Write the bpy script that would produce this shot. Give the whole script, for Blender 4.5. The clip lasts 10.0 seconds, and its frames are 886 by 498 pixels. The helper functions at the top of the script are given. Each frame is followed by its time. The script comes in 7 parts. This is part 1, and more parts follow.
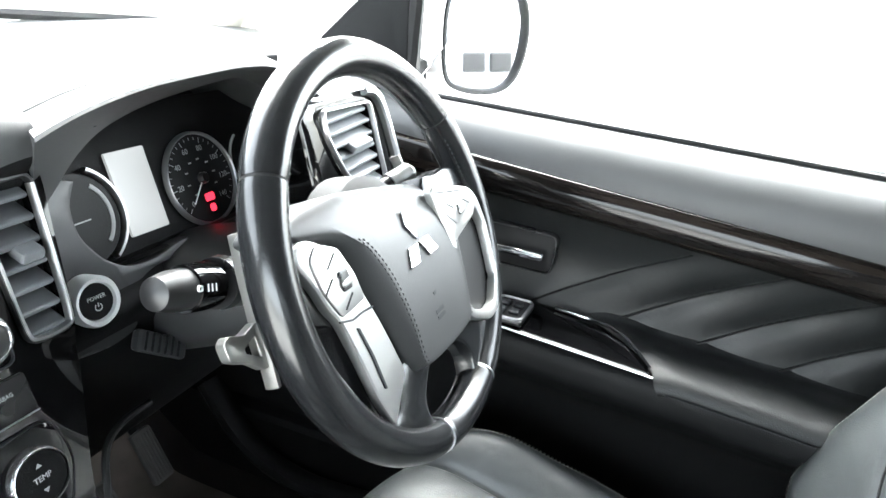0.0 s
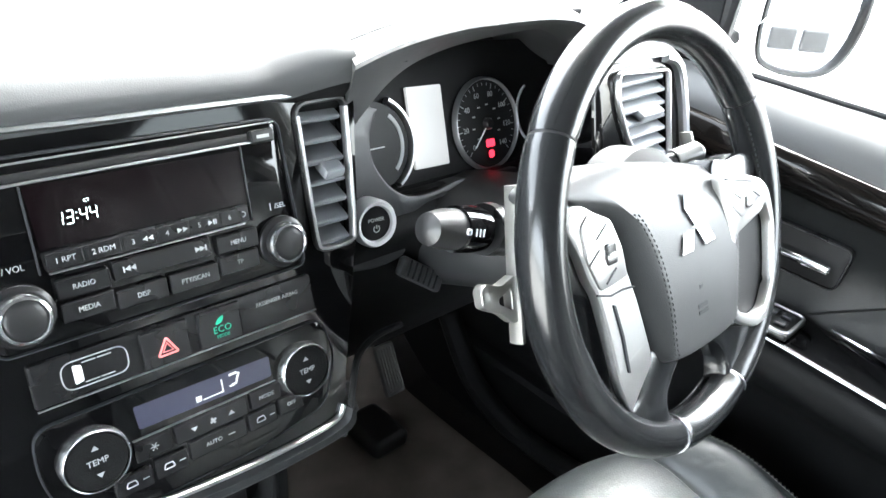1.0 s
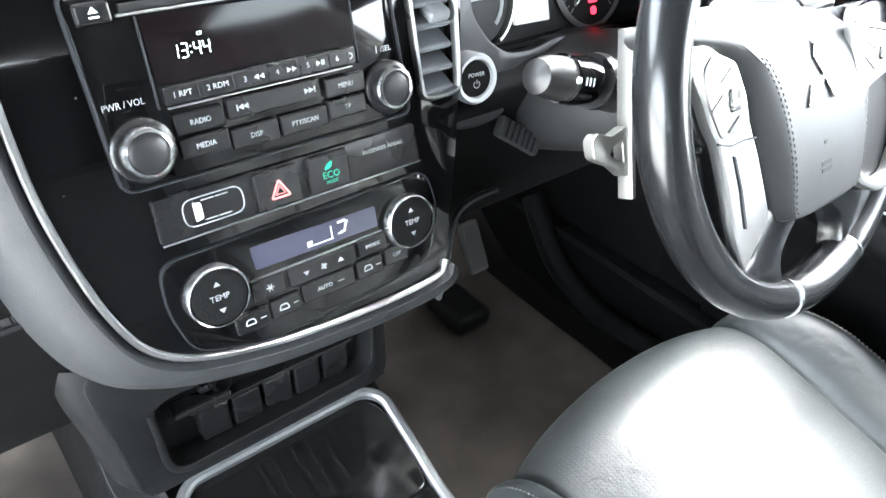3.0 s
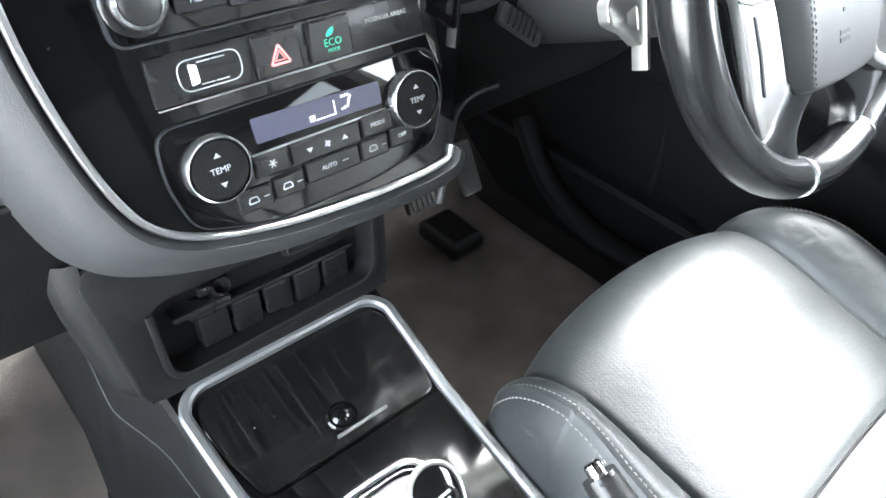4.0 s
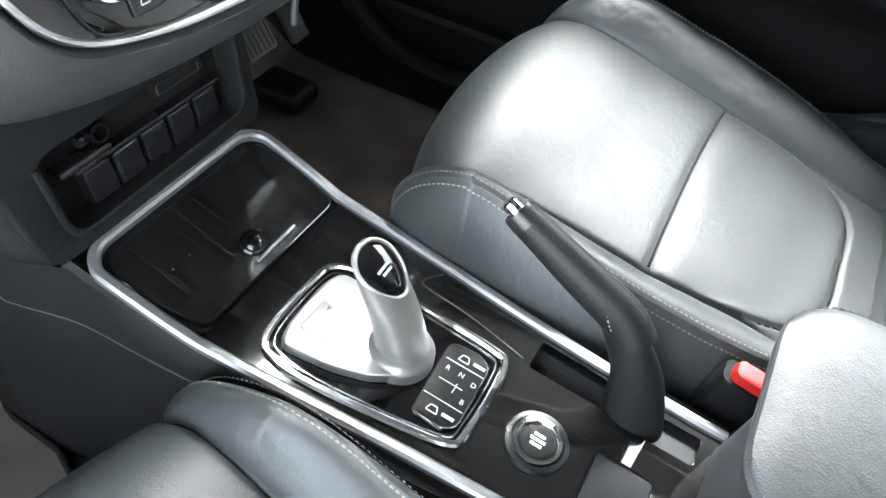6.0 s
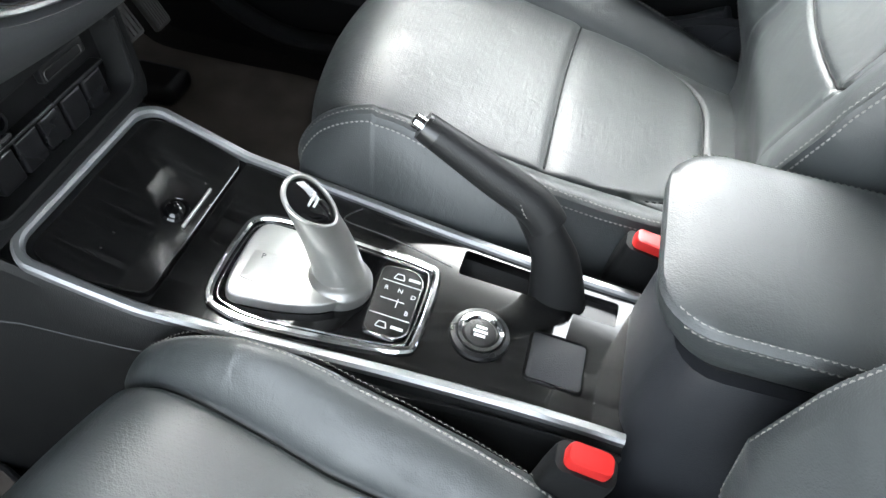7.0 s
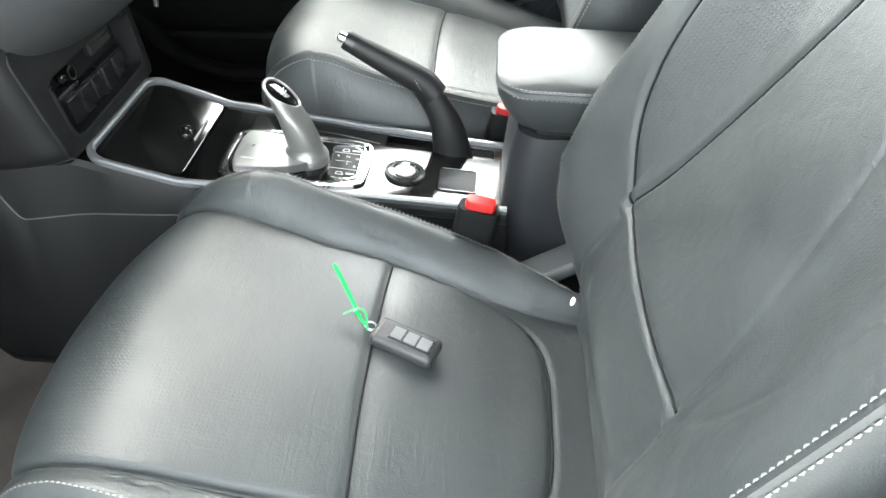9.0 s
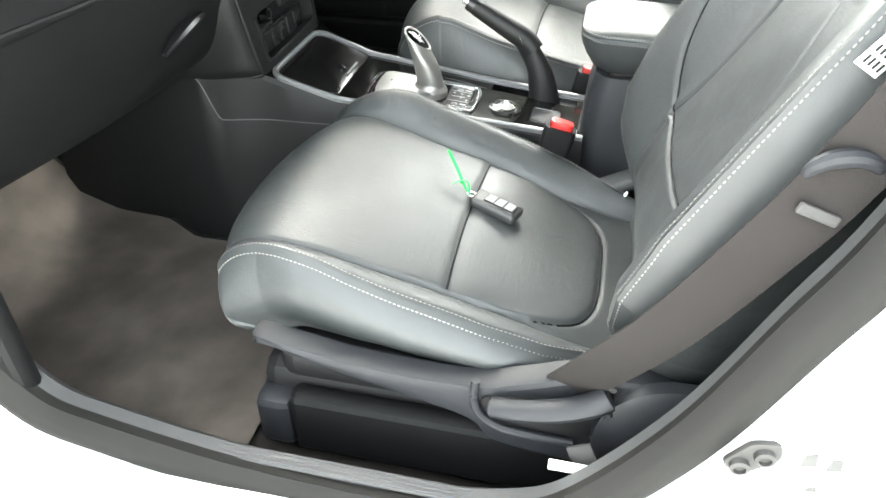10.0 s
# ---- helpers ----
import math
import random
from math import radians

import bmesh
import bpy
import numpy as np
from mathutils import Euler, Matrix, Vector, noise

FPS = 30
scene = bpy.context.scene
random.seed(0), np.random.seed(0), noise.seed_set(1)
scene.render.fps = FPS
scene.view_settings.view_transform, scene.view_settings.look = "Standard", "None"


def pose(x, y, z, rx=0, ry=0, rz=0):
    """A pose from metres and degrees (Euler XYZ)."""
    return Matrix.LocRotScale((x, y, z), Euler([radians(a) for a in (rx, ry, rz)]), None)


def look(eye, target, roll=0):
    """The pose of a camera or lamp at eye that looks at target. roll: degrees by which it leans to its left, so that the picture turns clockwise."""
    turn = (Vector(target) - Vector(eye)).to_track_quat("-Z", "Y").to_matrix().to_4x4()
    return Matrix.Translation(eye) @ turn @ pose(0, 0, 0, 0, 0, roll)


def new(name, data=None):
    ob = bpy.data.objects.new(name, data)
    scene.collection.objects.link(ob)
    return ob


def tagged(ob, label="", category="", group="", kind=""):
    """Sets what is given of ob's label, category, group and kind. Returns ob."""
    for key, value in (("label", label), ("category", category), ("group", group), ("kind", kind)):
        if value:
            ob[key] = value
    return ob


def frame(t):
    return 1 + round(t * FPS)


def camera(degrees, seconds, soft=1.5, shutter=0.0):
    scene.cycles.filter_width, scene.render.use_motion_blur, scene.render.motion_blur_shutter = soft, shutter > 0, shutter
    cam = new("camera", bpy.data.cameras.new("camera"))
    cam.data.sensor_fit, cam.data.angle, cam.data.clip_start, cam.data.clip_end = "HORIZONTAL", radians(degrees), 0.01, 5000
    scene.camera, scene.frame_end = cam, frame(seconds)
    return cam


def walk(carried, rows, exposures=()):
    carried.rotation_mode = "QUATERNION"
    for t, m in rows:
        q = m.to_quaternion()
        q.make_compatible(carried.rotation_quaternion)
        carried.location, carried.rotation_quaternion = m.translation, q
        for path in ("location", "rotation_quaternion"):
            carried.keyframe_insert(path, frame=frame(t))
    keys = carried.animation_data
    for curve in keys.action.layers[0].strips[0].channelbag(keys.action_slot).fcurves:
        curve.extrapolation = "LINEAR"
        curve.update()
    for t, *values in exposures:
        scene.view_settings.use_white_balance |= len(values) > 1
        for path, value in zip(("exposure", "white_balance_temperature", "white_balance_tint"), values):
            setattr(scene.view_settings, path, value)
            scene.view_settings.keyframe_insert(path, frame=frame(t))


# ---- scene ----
cam = camera(63.3, 10.0)
PATH = [
    (0, (-0.168, 0.15, 1.28), (1.547, 0.831, 0.508), 4.3),
    (0.5, (-0.166, 0.164, 1.276), (1.354, 1.169, 0.452), 7.0),
    (1, (-0.166, 0.171, 1.278), (1.135, 1.367, 0.341), 7.2),
    (1.5, (-0.175, 0.181, 1.276), (0.968, 1.443, 0.228), 5.9),
    (2, (-0.174, 0.182, 1.266), (0.875, 1.471, 0.152), 3.6),
    (2.2, (-0.173, 0.186, 1.266), (0.859, 1.458, 0.118), 3.5),
    (3.3, (-0.196, 0.180, 1.223), (0.892, 1.349, 0.018), 5.3),
    (3.5, (-0.198, 0.183, 1.212), (0.88, 1.335, -0.017), 5.5),
    (4, (-0.213, 0.18, 1.183), (0.864, 1.278, -0.096), 4.6),
    (4.5, (-0.237, 0.177, 1.164), (0.855, 1.169, -0.186), 3.4),
    (5, (-0.266, 0.18, 1.153), (0.872, 1.046, -0.244), 4.5),
    (5.5, (-0.292, 0.183, 1.148), (0.907, 0.9, -0.282), 6.6),
    (6.8, (-0.378, 0.183, 1.138), (0.93, 0.493, -0.343), 6.0),
    (7, (-0.396, 0.181, 1.138), (0.933, 0.439, -0.334), 5.5),
    (7.5, (-0.443, 0.169, 1.139), (0.93, 0.29, -0.31), 3.5),
    (8, (-0.516, 0.149, 1.133), (0.905, 0.171, -0.274), 2.0),
    (8.5, (-0.654, 0.129, 1.15), (0.824, 0.145, -0.197), 1.4),
    (9, (-0.818, 0.101, 1.155), (0.72, 0.221, -0.117), -0.2),
    (9.5, (-0.96, 0.077, 1.143), (0.605, 0.315, -0.079), -2.7),
    (10, (-1.145, 0.061, 1.158), (0.424, 0.428, -0.028), -0.4),
]
EXPOSURE = [(0.0, 5.03, 6250, 4), (2.0, 5.71, 6220, 6), (3.5, 5.86, 6200, 6), (4.5, 5.75, 6180, 6), (5.5, 5.35, 6200, 6), (7.0, 4.82, 6250, 5), (8.5, 4.85, 6330, 2), (10.0, 4.95, 6720, 3)]
walk(cam, [(t, look(eye, target, roll)) for t, eye, target, roll in PATH], EXPOSURE)
scene.render.film_transparent = False

# ---- light ----
world = bpy.data.worlds.new("overcast_sky")
scene.world = world
world.use_nodes = True
wn = world.node_tree.nodes
sky = wn.new("ShaderNodeTexSky")
sky.sky_type = "NISHITA"
sky.sun_disc = False
sky.sun_elevation = radians(52)
sky.sun_rotation = radians(67)
sky.dust_density = 4.0
grey = wn.new("ShaderNodeHueSaturation")
grey.inputs["Saturation"].default_value = 0.22
world.node_tree.links.new(sky.outputs["Color"], grey.inputs["Color"])
world.node_tree.links.new(grey.outputs["Color"], wn["Background"].inputs["Color"])
wn["Background"].inputs["Strength"].default_value = 0.15

sun_lamp = new("sun", bpy.data.lights.new("sun", "SUN"))
sun_lamp.data.energy = 0.5
sun_lamp.data.angle = radians(50)
sun_lamp.data.color = (1.0, 0.97, 0.93)
sun_lamp.matrix_world = look((1.65, 0.9, 3.2), (0, 0.2, 0.6))


# ---- materials ----
def material(name, color, rough=0.5, metal=0.0, grain=0.0, scale=400.0, vary=0.12, vscale=9.0, spec=0.5, coat=0.0, kind="NOISE", rvary=0.12):
    """A procedural surface: base colour with broad variation, fine grain bump and uneven gloss."""
    m = bpy.data.materials.new(name)
    m.use_nodes = True
    n, l = m.node_tree.nodes, m.node_tree.links
    b = n["Principled BSDF"]
    b.inputs["Metallic"].default_value = metal
    b.inputs["Specular IOR Level"].default_value = spec
    b.inputs["Coat Weight"].default_value = coat
    b.inputs["Coat Roughness"].default_value = 0.04
    tc = n.new("ShaderNodeTexCoord")
    broad = n.new("ShaderNodeTexNoise")
    broad.inputs["Scale"].default_value = vscale
    broad.inputs["Detail"].default_value = 5
    l.new(tc.outputs["Object"], broad.inputs["Vector"])
    mix = n.new("ShaderNodeMix")
    mix.data_type = "RGBA"
    mix.inputs["A"].default_value = (*[c * (1 - vary) for c in color], 1)
    mix.inputs["B"].default_value = (*[min(1, c * (1 + vary)) for c in color], 1)
    l.new(broad.outputs["Fac"], mix.inputs["Factor"])
    l.new(mix.outputs["Result"], b.inputs["Base Color"])
    rr = n.new("ShaderNodeMapRange")
    rr.inputs["From Min"].default_value, rr.inputs["From Max"].default_value = 0.3, 0.7
    rr.inputs["To Min"].default_value, rr.inputs["To Max"].default_value = max(0.02, rough * (1 - rvary)), min(1, rough * (1 + rvary))
    l.new(broad.outputs["Fac"], rr.inputs["Value"])
    l.new(rr.outputs["Result"], b.inputs["Roughness"])
    if grain:
        if kind == "VORONOI":
            fine = n.new("ShaderNodeTexVoronoi")
            out = "Distance"
        else:
            fine = n.new("ShaderNodeTexNoise")
            fine.inputs["Detail"].default_value = 3
            out = "Fac"
        fine.inputs["Scale"].default_value = scale
        l.new(tc.outputs["Object"], fine.inputs["Vector"])
        bump = n.new("ShaderNodeBump")
        bump.inputs["Strength"].default_value = grain
        bump.inputs["Distance"].default_value = 0.001
        l.new(fine.outputs[out], bump.inputs["Height"])
        l.new(bump.outputs["Normal"], b.inputs["Normal"])
    return m


def glow(name, color, strength):
    m = bpy.data.materials.new(name)
    m.use_nodes = True
    b = m.node_tree.nodes["Principled BSDF"]
    b.inputs["Base Color"].default_value = (*[0.3 * c for c in color], 1)
    b.inputs["Roughness"].default_value = 0.3
    b.inputs["Emission Color"].default_value = (*color, 1)
    b.inputs["Emission Strength"].default_value = strength
    return m


def leather(name, color, rough, spec=0.36):
    """Leather with pores, soft creases, and small holes where the mesh says that it is perforated."""
    m = material(name, color, rough, grain=0.16, scale=750, vary=0.18, vscale=14, kind="VORONOI", rvary=0.16, spec=spec)
    n, l = m.node_tree.nodes, m.node_tree.links
    b = n["Principled BSDF"]
    first = b.inputs["Normal"].links[0].from_node
    tc = next(x for x in n if x.type == "TEX_COORD")
    crease = n.new("ShaderNodeTexNoise")
    crease.inputs["Scale"].default_value = 38
    crease.inputs["Detail"].default_value = 4
    crease.inputs["Distortion"].default_value = 1.2
    l.new(tc.outputs["Object"], crease.inputs["Vector"])
    cb = n.new("ShaderNodeBump")
    cb.inputs["Strength"].default_value = 0.19
    cb.inputs["Distance"].default_value = 0.003
    l.new(crease.outputs["Fac"], cb.inputs["Height"])
    l.new(first.outputs["Normal"], cb.inputs["Normal"])
    stretch = n.new("ShaderNodeMapping")
    stretch.inputs["Scale"].default_value = (22, 120, 40)
    stretch.inputs["Rotation"].default_value = (0, 0, 0.35)
    l.new(tc.outputs["Object"], stretch.inputs["Vector"])
    fold = n.new("ShaderNodeTexNoise")
    fold.inputs["Scale"].default_value = 1.0
    fold.inputs["Detail"].default_value = 3
    fold.inputs["Distortion"].default_value = 0.9
    l.new(stretch.outputs["Vector"], fold.inputs["Vector"])
    patch = n.new("ShaderNodeTexNoise")
    patch.inputs["Scale"].default_value = 7
    l.new(tc.outputs["Object"], patch.inputs["Vector"])
    where = n.new("ShaderNodeMapRange")
    where.inputs["From Min"].default_value, where.inputs["From Max"].default_value = 0.44, 0.66
    where.inputs["To Max"].default_value = 0.22
    l.new(patch.outputs["Fac"], where.inputs["Value"])
    fb = n.new("ShaderNodeBump")
    fb.inputs["Distance"].default_value = 0.003
    l.new(fold.outputs["Fac"], fb.inputs["Height"])
    l.new(where.outputs["Result"], fb.inputs["Strength"])
    l.new(cb.outputs["Normal"], fb.inputs["Normal"])
    uv = n.new("ShaderNodeAttribute")
    uv.attribute_name = "lay"
    dots = n.new("ShaderNodeTexVoronoi")
    dots.inputs["Randomness"].default_value = 0.0
    dots.inputs["Scale"].default_value = 230
    l.new(uv.outputs["Vector"], dots.inputs["Vector"])
    hole = n.new("ShaderNodeMapRange")
    hole.inputs["From Min"].default_value, hole.inputs["From Max"].default_value = 0.2, 0.3
    l.new(dots.outputs["Distance"], hole.inputs["Value"])
    mask = n.new("ShaderNodeAttribute")
    mask.attribute_name = "perforated"
    hb = n.new("ShaderNodeBump")
    hb.inputs["Distance"].default_value = 0.0013
    l.new(hole.outputs["Result"], hb.inputs["Height"])
    l.new(mask.outputs["Fac"], hb.inputs["Strength"])
    l.new(fb.outputs["Normal"], hb.inputs["Normal"])
    l.new(hb.outputs["Normal"], b.inputs["Normal"])
    return m


LEATHER = leather("black_leather", (0.0265, 0.0297, 0.0305), 0.46, 0.52)
# Seat leather darkened for the door: the door's shade is in the colour.
SHADEDSKIN = leather("shaded_door_leather", (0.0088, 0.0096, 0.0099), 0.46, 0.30)
GRIP = material("dull_black_leather", (0.0075, 0.0077, 0.008), 0.5, grain=0.15, scale=800, kind="VORONOI", spec=0.26)
RIM = material("smooth_rim_leather", (0.009, 0.0094, 0.010), 0.2, grain=0.05, scale=900, kind="VORONOI", spec=0.47)
PLASTIC = material("grained_black_plastic", (0.0052, 0.0054, 0.0057), 0.55, grain=0.25, scale=900, kind="VORONOI", spec=0.15)
SOFT = material("soft_dash_skin", (0.043, 0.0445, 0.0455), 0.46, grain=0.07, scale=1100, kind="VORONOI", spec=0.42)
DARK = material("deep_black_plastic", (0.005, 0.005, 0.0055), 0.6, grain=0.2, scale=800, spec=0.3)
GREYPL = material("dark_grey_plastic", (0.0145, 0.0155, 0.018), 0.48, grain=0.2, scale=900, kind="VORONOI", spec=0.25)
PIANO = material("gloss_black_panel", (0.0022, 0.0022, 0.0024), 0.045, vary=0.2, rvary=0.5, spec=0.45)
BUTTON = material("satin_black_button", (0.008, 0.008, 0.0085), 0.28, grain=0.05, spec=0.4)
CHROME = material("chrome", (0.82, 0.83, 0.84), 0.09, metal=1.0, vary=0.03)
SILVER = material("satin_silver", (0.46, 0.465, 0.47), 0.34, metal=1.0, vary=0.05, grain=0.05, scale=1500)
SILVERPAINT = material("silver_paint", (0.34, 0.34, 0.332), 0.34, metal=0.8, vary=0.05)
THREAD = material("light_grey_thread", (0.165, 0.162, 0.15), 0.7, vary=0.1, vscale=300)
CARPET = material("dark_brown_carpet", (0.019, 0.0172, 0.0162), 0.95, grain=1.0, scale=1400, vary=0.4, vscale=26, spec=0.1)
MAT = material("floor_mat_pile", (0.087, 0.076, 0.067), 0.95, grain=1.0, scale=1100, vary=0.75, vscale=11, spec=0.15)
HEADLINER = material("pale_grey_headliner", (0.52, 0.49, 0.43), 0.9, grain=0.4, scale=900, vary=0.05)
WEBBING = material("brown_grey_webbing", (0.0145, 0.0127, 0.0121), 0.8, grain=0.5, scale=1200, vary=0.1, spec=0.2)
# Unseen lining, darkened to cut the cabin's fill light and reflections.
DIMLINING = material("darkened_roof_lining", (0.05, 0.05, 0.049), 0.9, grain=0.4, scale=900, vary=0.05)
SLAT = material("grey_vent_slat", (0.125, 0.132, 0.141), 0.5, grain=0.15, scale=900)
SILL = material("grey_sill_plastic", (0.055, 0.056, 0.057), 0.62, grain=0.3, scale=900, spec=0.3)
STEEL = material("dull_grey_steel", (0.024, 0.023, 0.022), 0.55, metal=0.0, vary=0.25, vscale=80)
RUBBER = material("black_rubber_seal", (0.014, 0.0137, 0.013), 0.7, grain=0.2, scale=700, spec=0.12)
WHITEPAINT = material("white_car_paint", (0.80, 0.80, 0.79), 0.2, vary=0.02, coat=0.6)
WHITE = material("white_marking", (0.75, 0.76, 0.76), 0.5, vary=0.03)
MARK = material("pale_print", (0.30, 0.31, 0.32), 0.5, vary=0.03)
TRIMGREY = material("satin_grey_trim", (0.038, 0.039, 0.041), 0.4, grain=0.2, scale=1200, spec=0.45)
SURROUND = material("dark_grey_surround", (0.0225, 0.0236, 0.0252), 0.58, grain=0.22, scale=1100, kind="VORONOI", spec=0.32)
BRIGHTRING = material("bright_silver_ring", (0.52, 0.53, 0.54), 0.16, metal=0.95, vary=0.05)
COVER = material("airbag_cover_skin", (0.025, 0.0257, 0.0264), 0.46, grain=0.10, scale=1100, kind="VORONOI", spec=0.4)
SEAM = material("black_seam_thread", (0.006, 0.006, 0.0065), 0.8, vary=0.1, spec=0.2)
SCRAP = material("worn_paper", (0.06, 0.06, 0.058), 0.8, vary=0.4, vscale=120)
FLANK = material("grained_console_side", (0.0065, 0.0068, 0.0071), 0.52, grain=0.25, scale=900, kind="VORONOI", spec=0.21)
KEYBODY = material("worn_key_plastic", (0.024, 0.0245, 0.025), 0.45, grain=0.15, scale=900, vary=0.2, vscale=60)
KEYGREY = material("pale_key_button", (0.10, 0.103, 0.106), 0.35, vary=0.1)
CAP = material("grey_knob_cap", (0.011, 0.011, 0.0115), 0.4, vary=0.1)
PEDAL = material("worn_pedal_rubber", (0.075, 0.073, 0.070), 0.7, grain=0.3, scale=500, vary=0.2, vscale=60, spec=0.2)
HINGEGREY = material("pale_grey_plastic", (0.075, 0.079, 0.080), 0.45, grain=0.15, scale=900, spec=0.4)
STUB = material("grey_webbing_stub", (0.05, 0.049, 0.048), 0.8, grain=0.5, scale=1200, vary=0.1, spec=0.2)
STEMPAINT = material("warm_silver_paint", (0.275, 0.27, 0.258), 0.36, metal=0.8, vary=0.05, grain=0.04, scale=1500)
SATINBLACK = material("satin_black_panel", (0.0025, 0.0025, 0.0027), 0.4, vary=0.1, spec=0.10)
SATIN = material("satin_grey_metal", (0.225, 0.229, 0.234), 0.40, metal=0.75, vary=0.06, grain=0.05, scale=1500)
GREYMARK = material("grey_marking", (0.30, 0.31, 0.31), 0.5, vary=0.03)
RED = material("red_plastic", (0.31, 0.012, 0.011), 0.35, vary=0.08)
GREENTIE = material("green_nylon", (0.008, 0.29, 0.06), 0.4, vary=0.1)
SCREEN = material("dark_display_glass", (0.0035, 0.0022, 0.0026), 0.07, vary=0.2)
LCDBLUE = material("blue_grey_lcd", (0.035, 0.036, 0.06), 0.18, vary=0.1)
LCDGREY = glow("lit_grey_lcd", (0.66, 0.645, 0.64), 0.019)
DIGIT = glow("lit_white_digits", (0.75, 0.95, 0.9), 0.14)
REDLAMP = glow("red_warning_lamp", (1.0, 0.03, 0.06), 0.09)
GREENLAMP = material("green_print", (0.02, 0.34, 0.2), 0.5)
RINGSILVER = material("silver_button_ring", (0.68, 0.685, 0.69), 0.3, metal=0.0, vary=0.05)
REDPRINT = material("red_print", (0.80, 0.20, 0.20), 0.5)
CONCRETE = material("pale_concrete", (0.5, 0.49, 0.47), 0.9, grain=0.6, scale=60, vary=0.12, vscale=2.0)
TYRE = material("tyre_rubber", (0.02, 0.02, 0.02), 0.8, grain=0.3, scale=200)
PALECAR = material("silver_car_paint", (0.16, 0.17, 0.18), 0.25, coat=0.5)
FENCEWHITE = material("white_fence_paint", (0.75, 0.75, 0.73), 0.6, vary=0.05)


def streaked():
    """Gloss dark trim with fine lengthwise wood streaks under the lacquer."""
    m = material("dark_streaked_trim", (0.01, 0.01, 0.01), 0.09)
    n, l = m.node_tree.nodes, m.node_tree.links
    b = n["Principled BSDF"]
    tc = next(x for x in n if x.type == "TEX_COORD")
    mp = n.new("ShaderNodeMapping")
    mp.inputs["Scale"].default_value = (230, 3.5, 40)
    nz = n.new("ShaderNodeTexNoise")
    nz.inputs["Scale"].default_value = 1.0
    nz.inputs["Detail"].default_value = 6
    nz.inputs["Roughness"].default_value = 0.65
    l.new(tc.outputs["Object"], mp.inputs["Vector"])
    l.new(mp.outputs["Vector"], nz.inputs["Vector"])
    cr = n.new("ShaderNodeValToRGB")
    cr.color_ramp.elements[0].position, cr.color_ramp.elements[0].color = 0.42, (0.0012, 0.0012, 0.0012, 1)
    cr.color_ramp.elements[1].position, cr.color_ramp.elements[1].color = 0.80, (0.020, 0.0197, 0.0192, 1)
    l.new(nz.outputs["Fac"], cr.inputs["Fac"])
    l.new(cr.outputs["Color"], b.inputs["Base Color"])
    return m


WOOD = streaked()
DOORWOOD = streaked()
DOORWOOD.name = "brown_streaked_trim"
for node in DOORWOOD.node_tree.nodes:
    if node.type == "VALTORGB":
        node.color_ramp.elements[0].color = (0.003, 0.0027, 0.0025, 1)
        node.color_ramp.elements[1].color = (0.022, 0.0172, 0.0142, 1)
    if node.type == "BSDF_PRINCIPLED":
        node.inputs["Specular IOR Level"].default_value = 0.22


def dusty(m, amount):
    """Sparse pale dust specks and a faint film that dulls the gloss."""
    n, l = m.node_tree.nodes, m.node_tree.links
    b = n["Principled BSDF"]
    tc = next(x for x in n if x.type == "TEX_COORD")
    cell = n.new("ShaderNodeTexVoronoi")
    cell.inputs["Scale"].default_value = 85
    l.new(tc.outputs["Object"], cell.inputs["Vector"])
    spot = n.new("ShaderNodeMapRange")
    spot.inputs["From Min"].default_value, spot.inputs["From Max"].default_value = 0.10, 0.05
    l.new(cell.outputs["Distance"], spot.inputs["Value"])
    rare = n.new("ShaderNodeMapRange")
    rare.inputs["From Min"].default_value, rare.inputs["From Max"].default_value = 0.80, 0.84
    l.new(cell.outputs["Color"], rare.inputs["Value"])
    both = n.new("ShaderNodeMath")
    both.operation = "MULTIPLY"
    l.new(spot.outputs["Result"], both.inputs[0])
    l.new(rare.outputs["Result"], both.inputs[1])
    less = n.new("ShaderNodeMath")
    less.operation = "MULTIPLY"
    less.inputs[1].default_value = amount
    l.new(both.outputs["Value"], less.inputs[0])
    mix = n.new("ShaderNodeMix")
    mix.data_type = "RGBA"
    old = b.inputs["Base Color"].links[0].from_socket
    l.new(less.outputs["Value"], mix.inputs["Factor"])
    l.new(old, mix.inputs["A"])
    mix.inputs["B"].default_value = (0.25, 0.25, 0.24, 1)
    l.new(mix.outputs["Result"], b.inputs["Base Color"])


dusty(WOOD, 0.35)
dusty(PIANO, 0.3)


def pane_material():
    m = bpy.data.materials.new("clear_glass")
    m.use_nodes = True
    b = m.node_tree.nodes["Principled BSDF"]
    b.inputs["Roughness"].default_value = 0.0
    b.inputs["Transmission Weight"].default_value = 1.0
    b.inputs["IOR"].default_value = 1.05
    return m


TINT = material("dark_privacy_glass", (0.006, 0.007, 0.007), 0.05, vary=0.05)
GLASS = pane_material()
# Tint added to hold light out of the rear cabin.
DIMGLASS = pane_material()
DIMGLASS.name = "dimming_glass"
DIMGLASS.node_tree.nodes["Principled BSDF"].inputs["Base Color"].default_value = (0.10, 0.11, 0.11, 1)
MIRROR = material("mirror_glass", (0.85, 0.87, 0.88), 0.02, metal=1.0, vary=0.01, rvary=0.0)


# ---- mesh helpers ----
def mesh_of(name, verts, faces, smooth=True):
    me = bpy.data.meshes.new(name)
    me.from_pydata([tuple(v) for v in verts], [], faces)
    me.update()
    if smooth:
        me.polygons.foreach_set("use_smooth", [True] * len(me.polygons))
    return me


def link(name, me, mat, parent=None, label=""):
    ob = new(name, me)
    me.materials.append(mat)
    if parent:
        ob.parent = parent
    if label:
        ob["label"] = label
    return ob


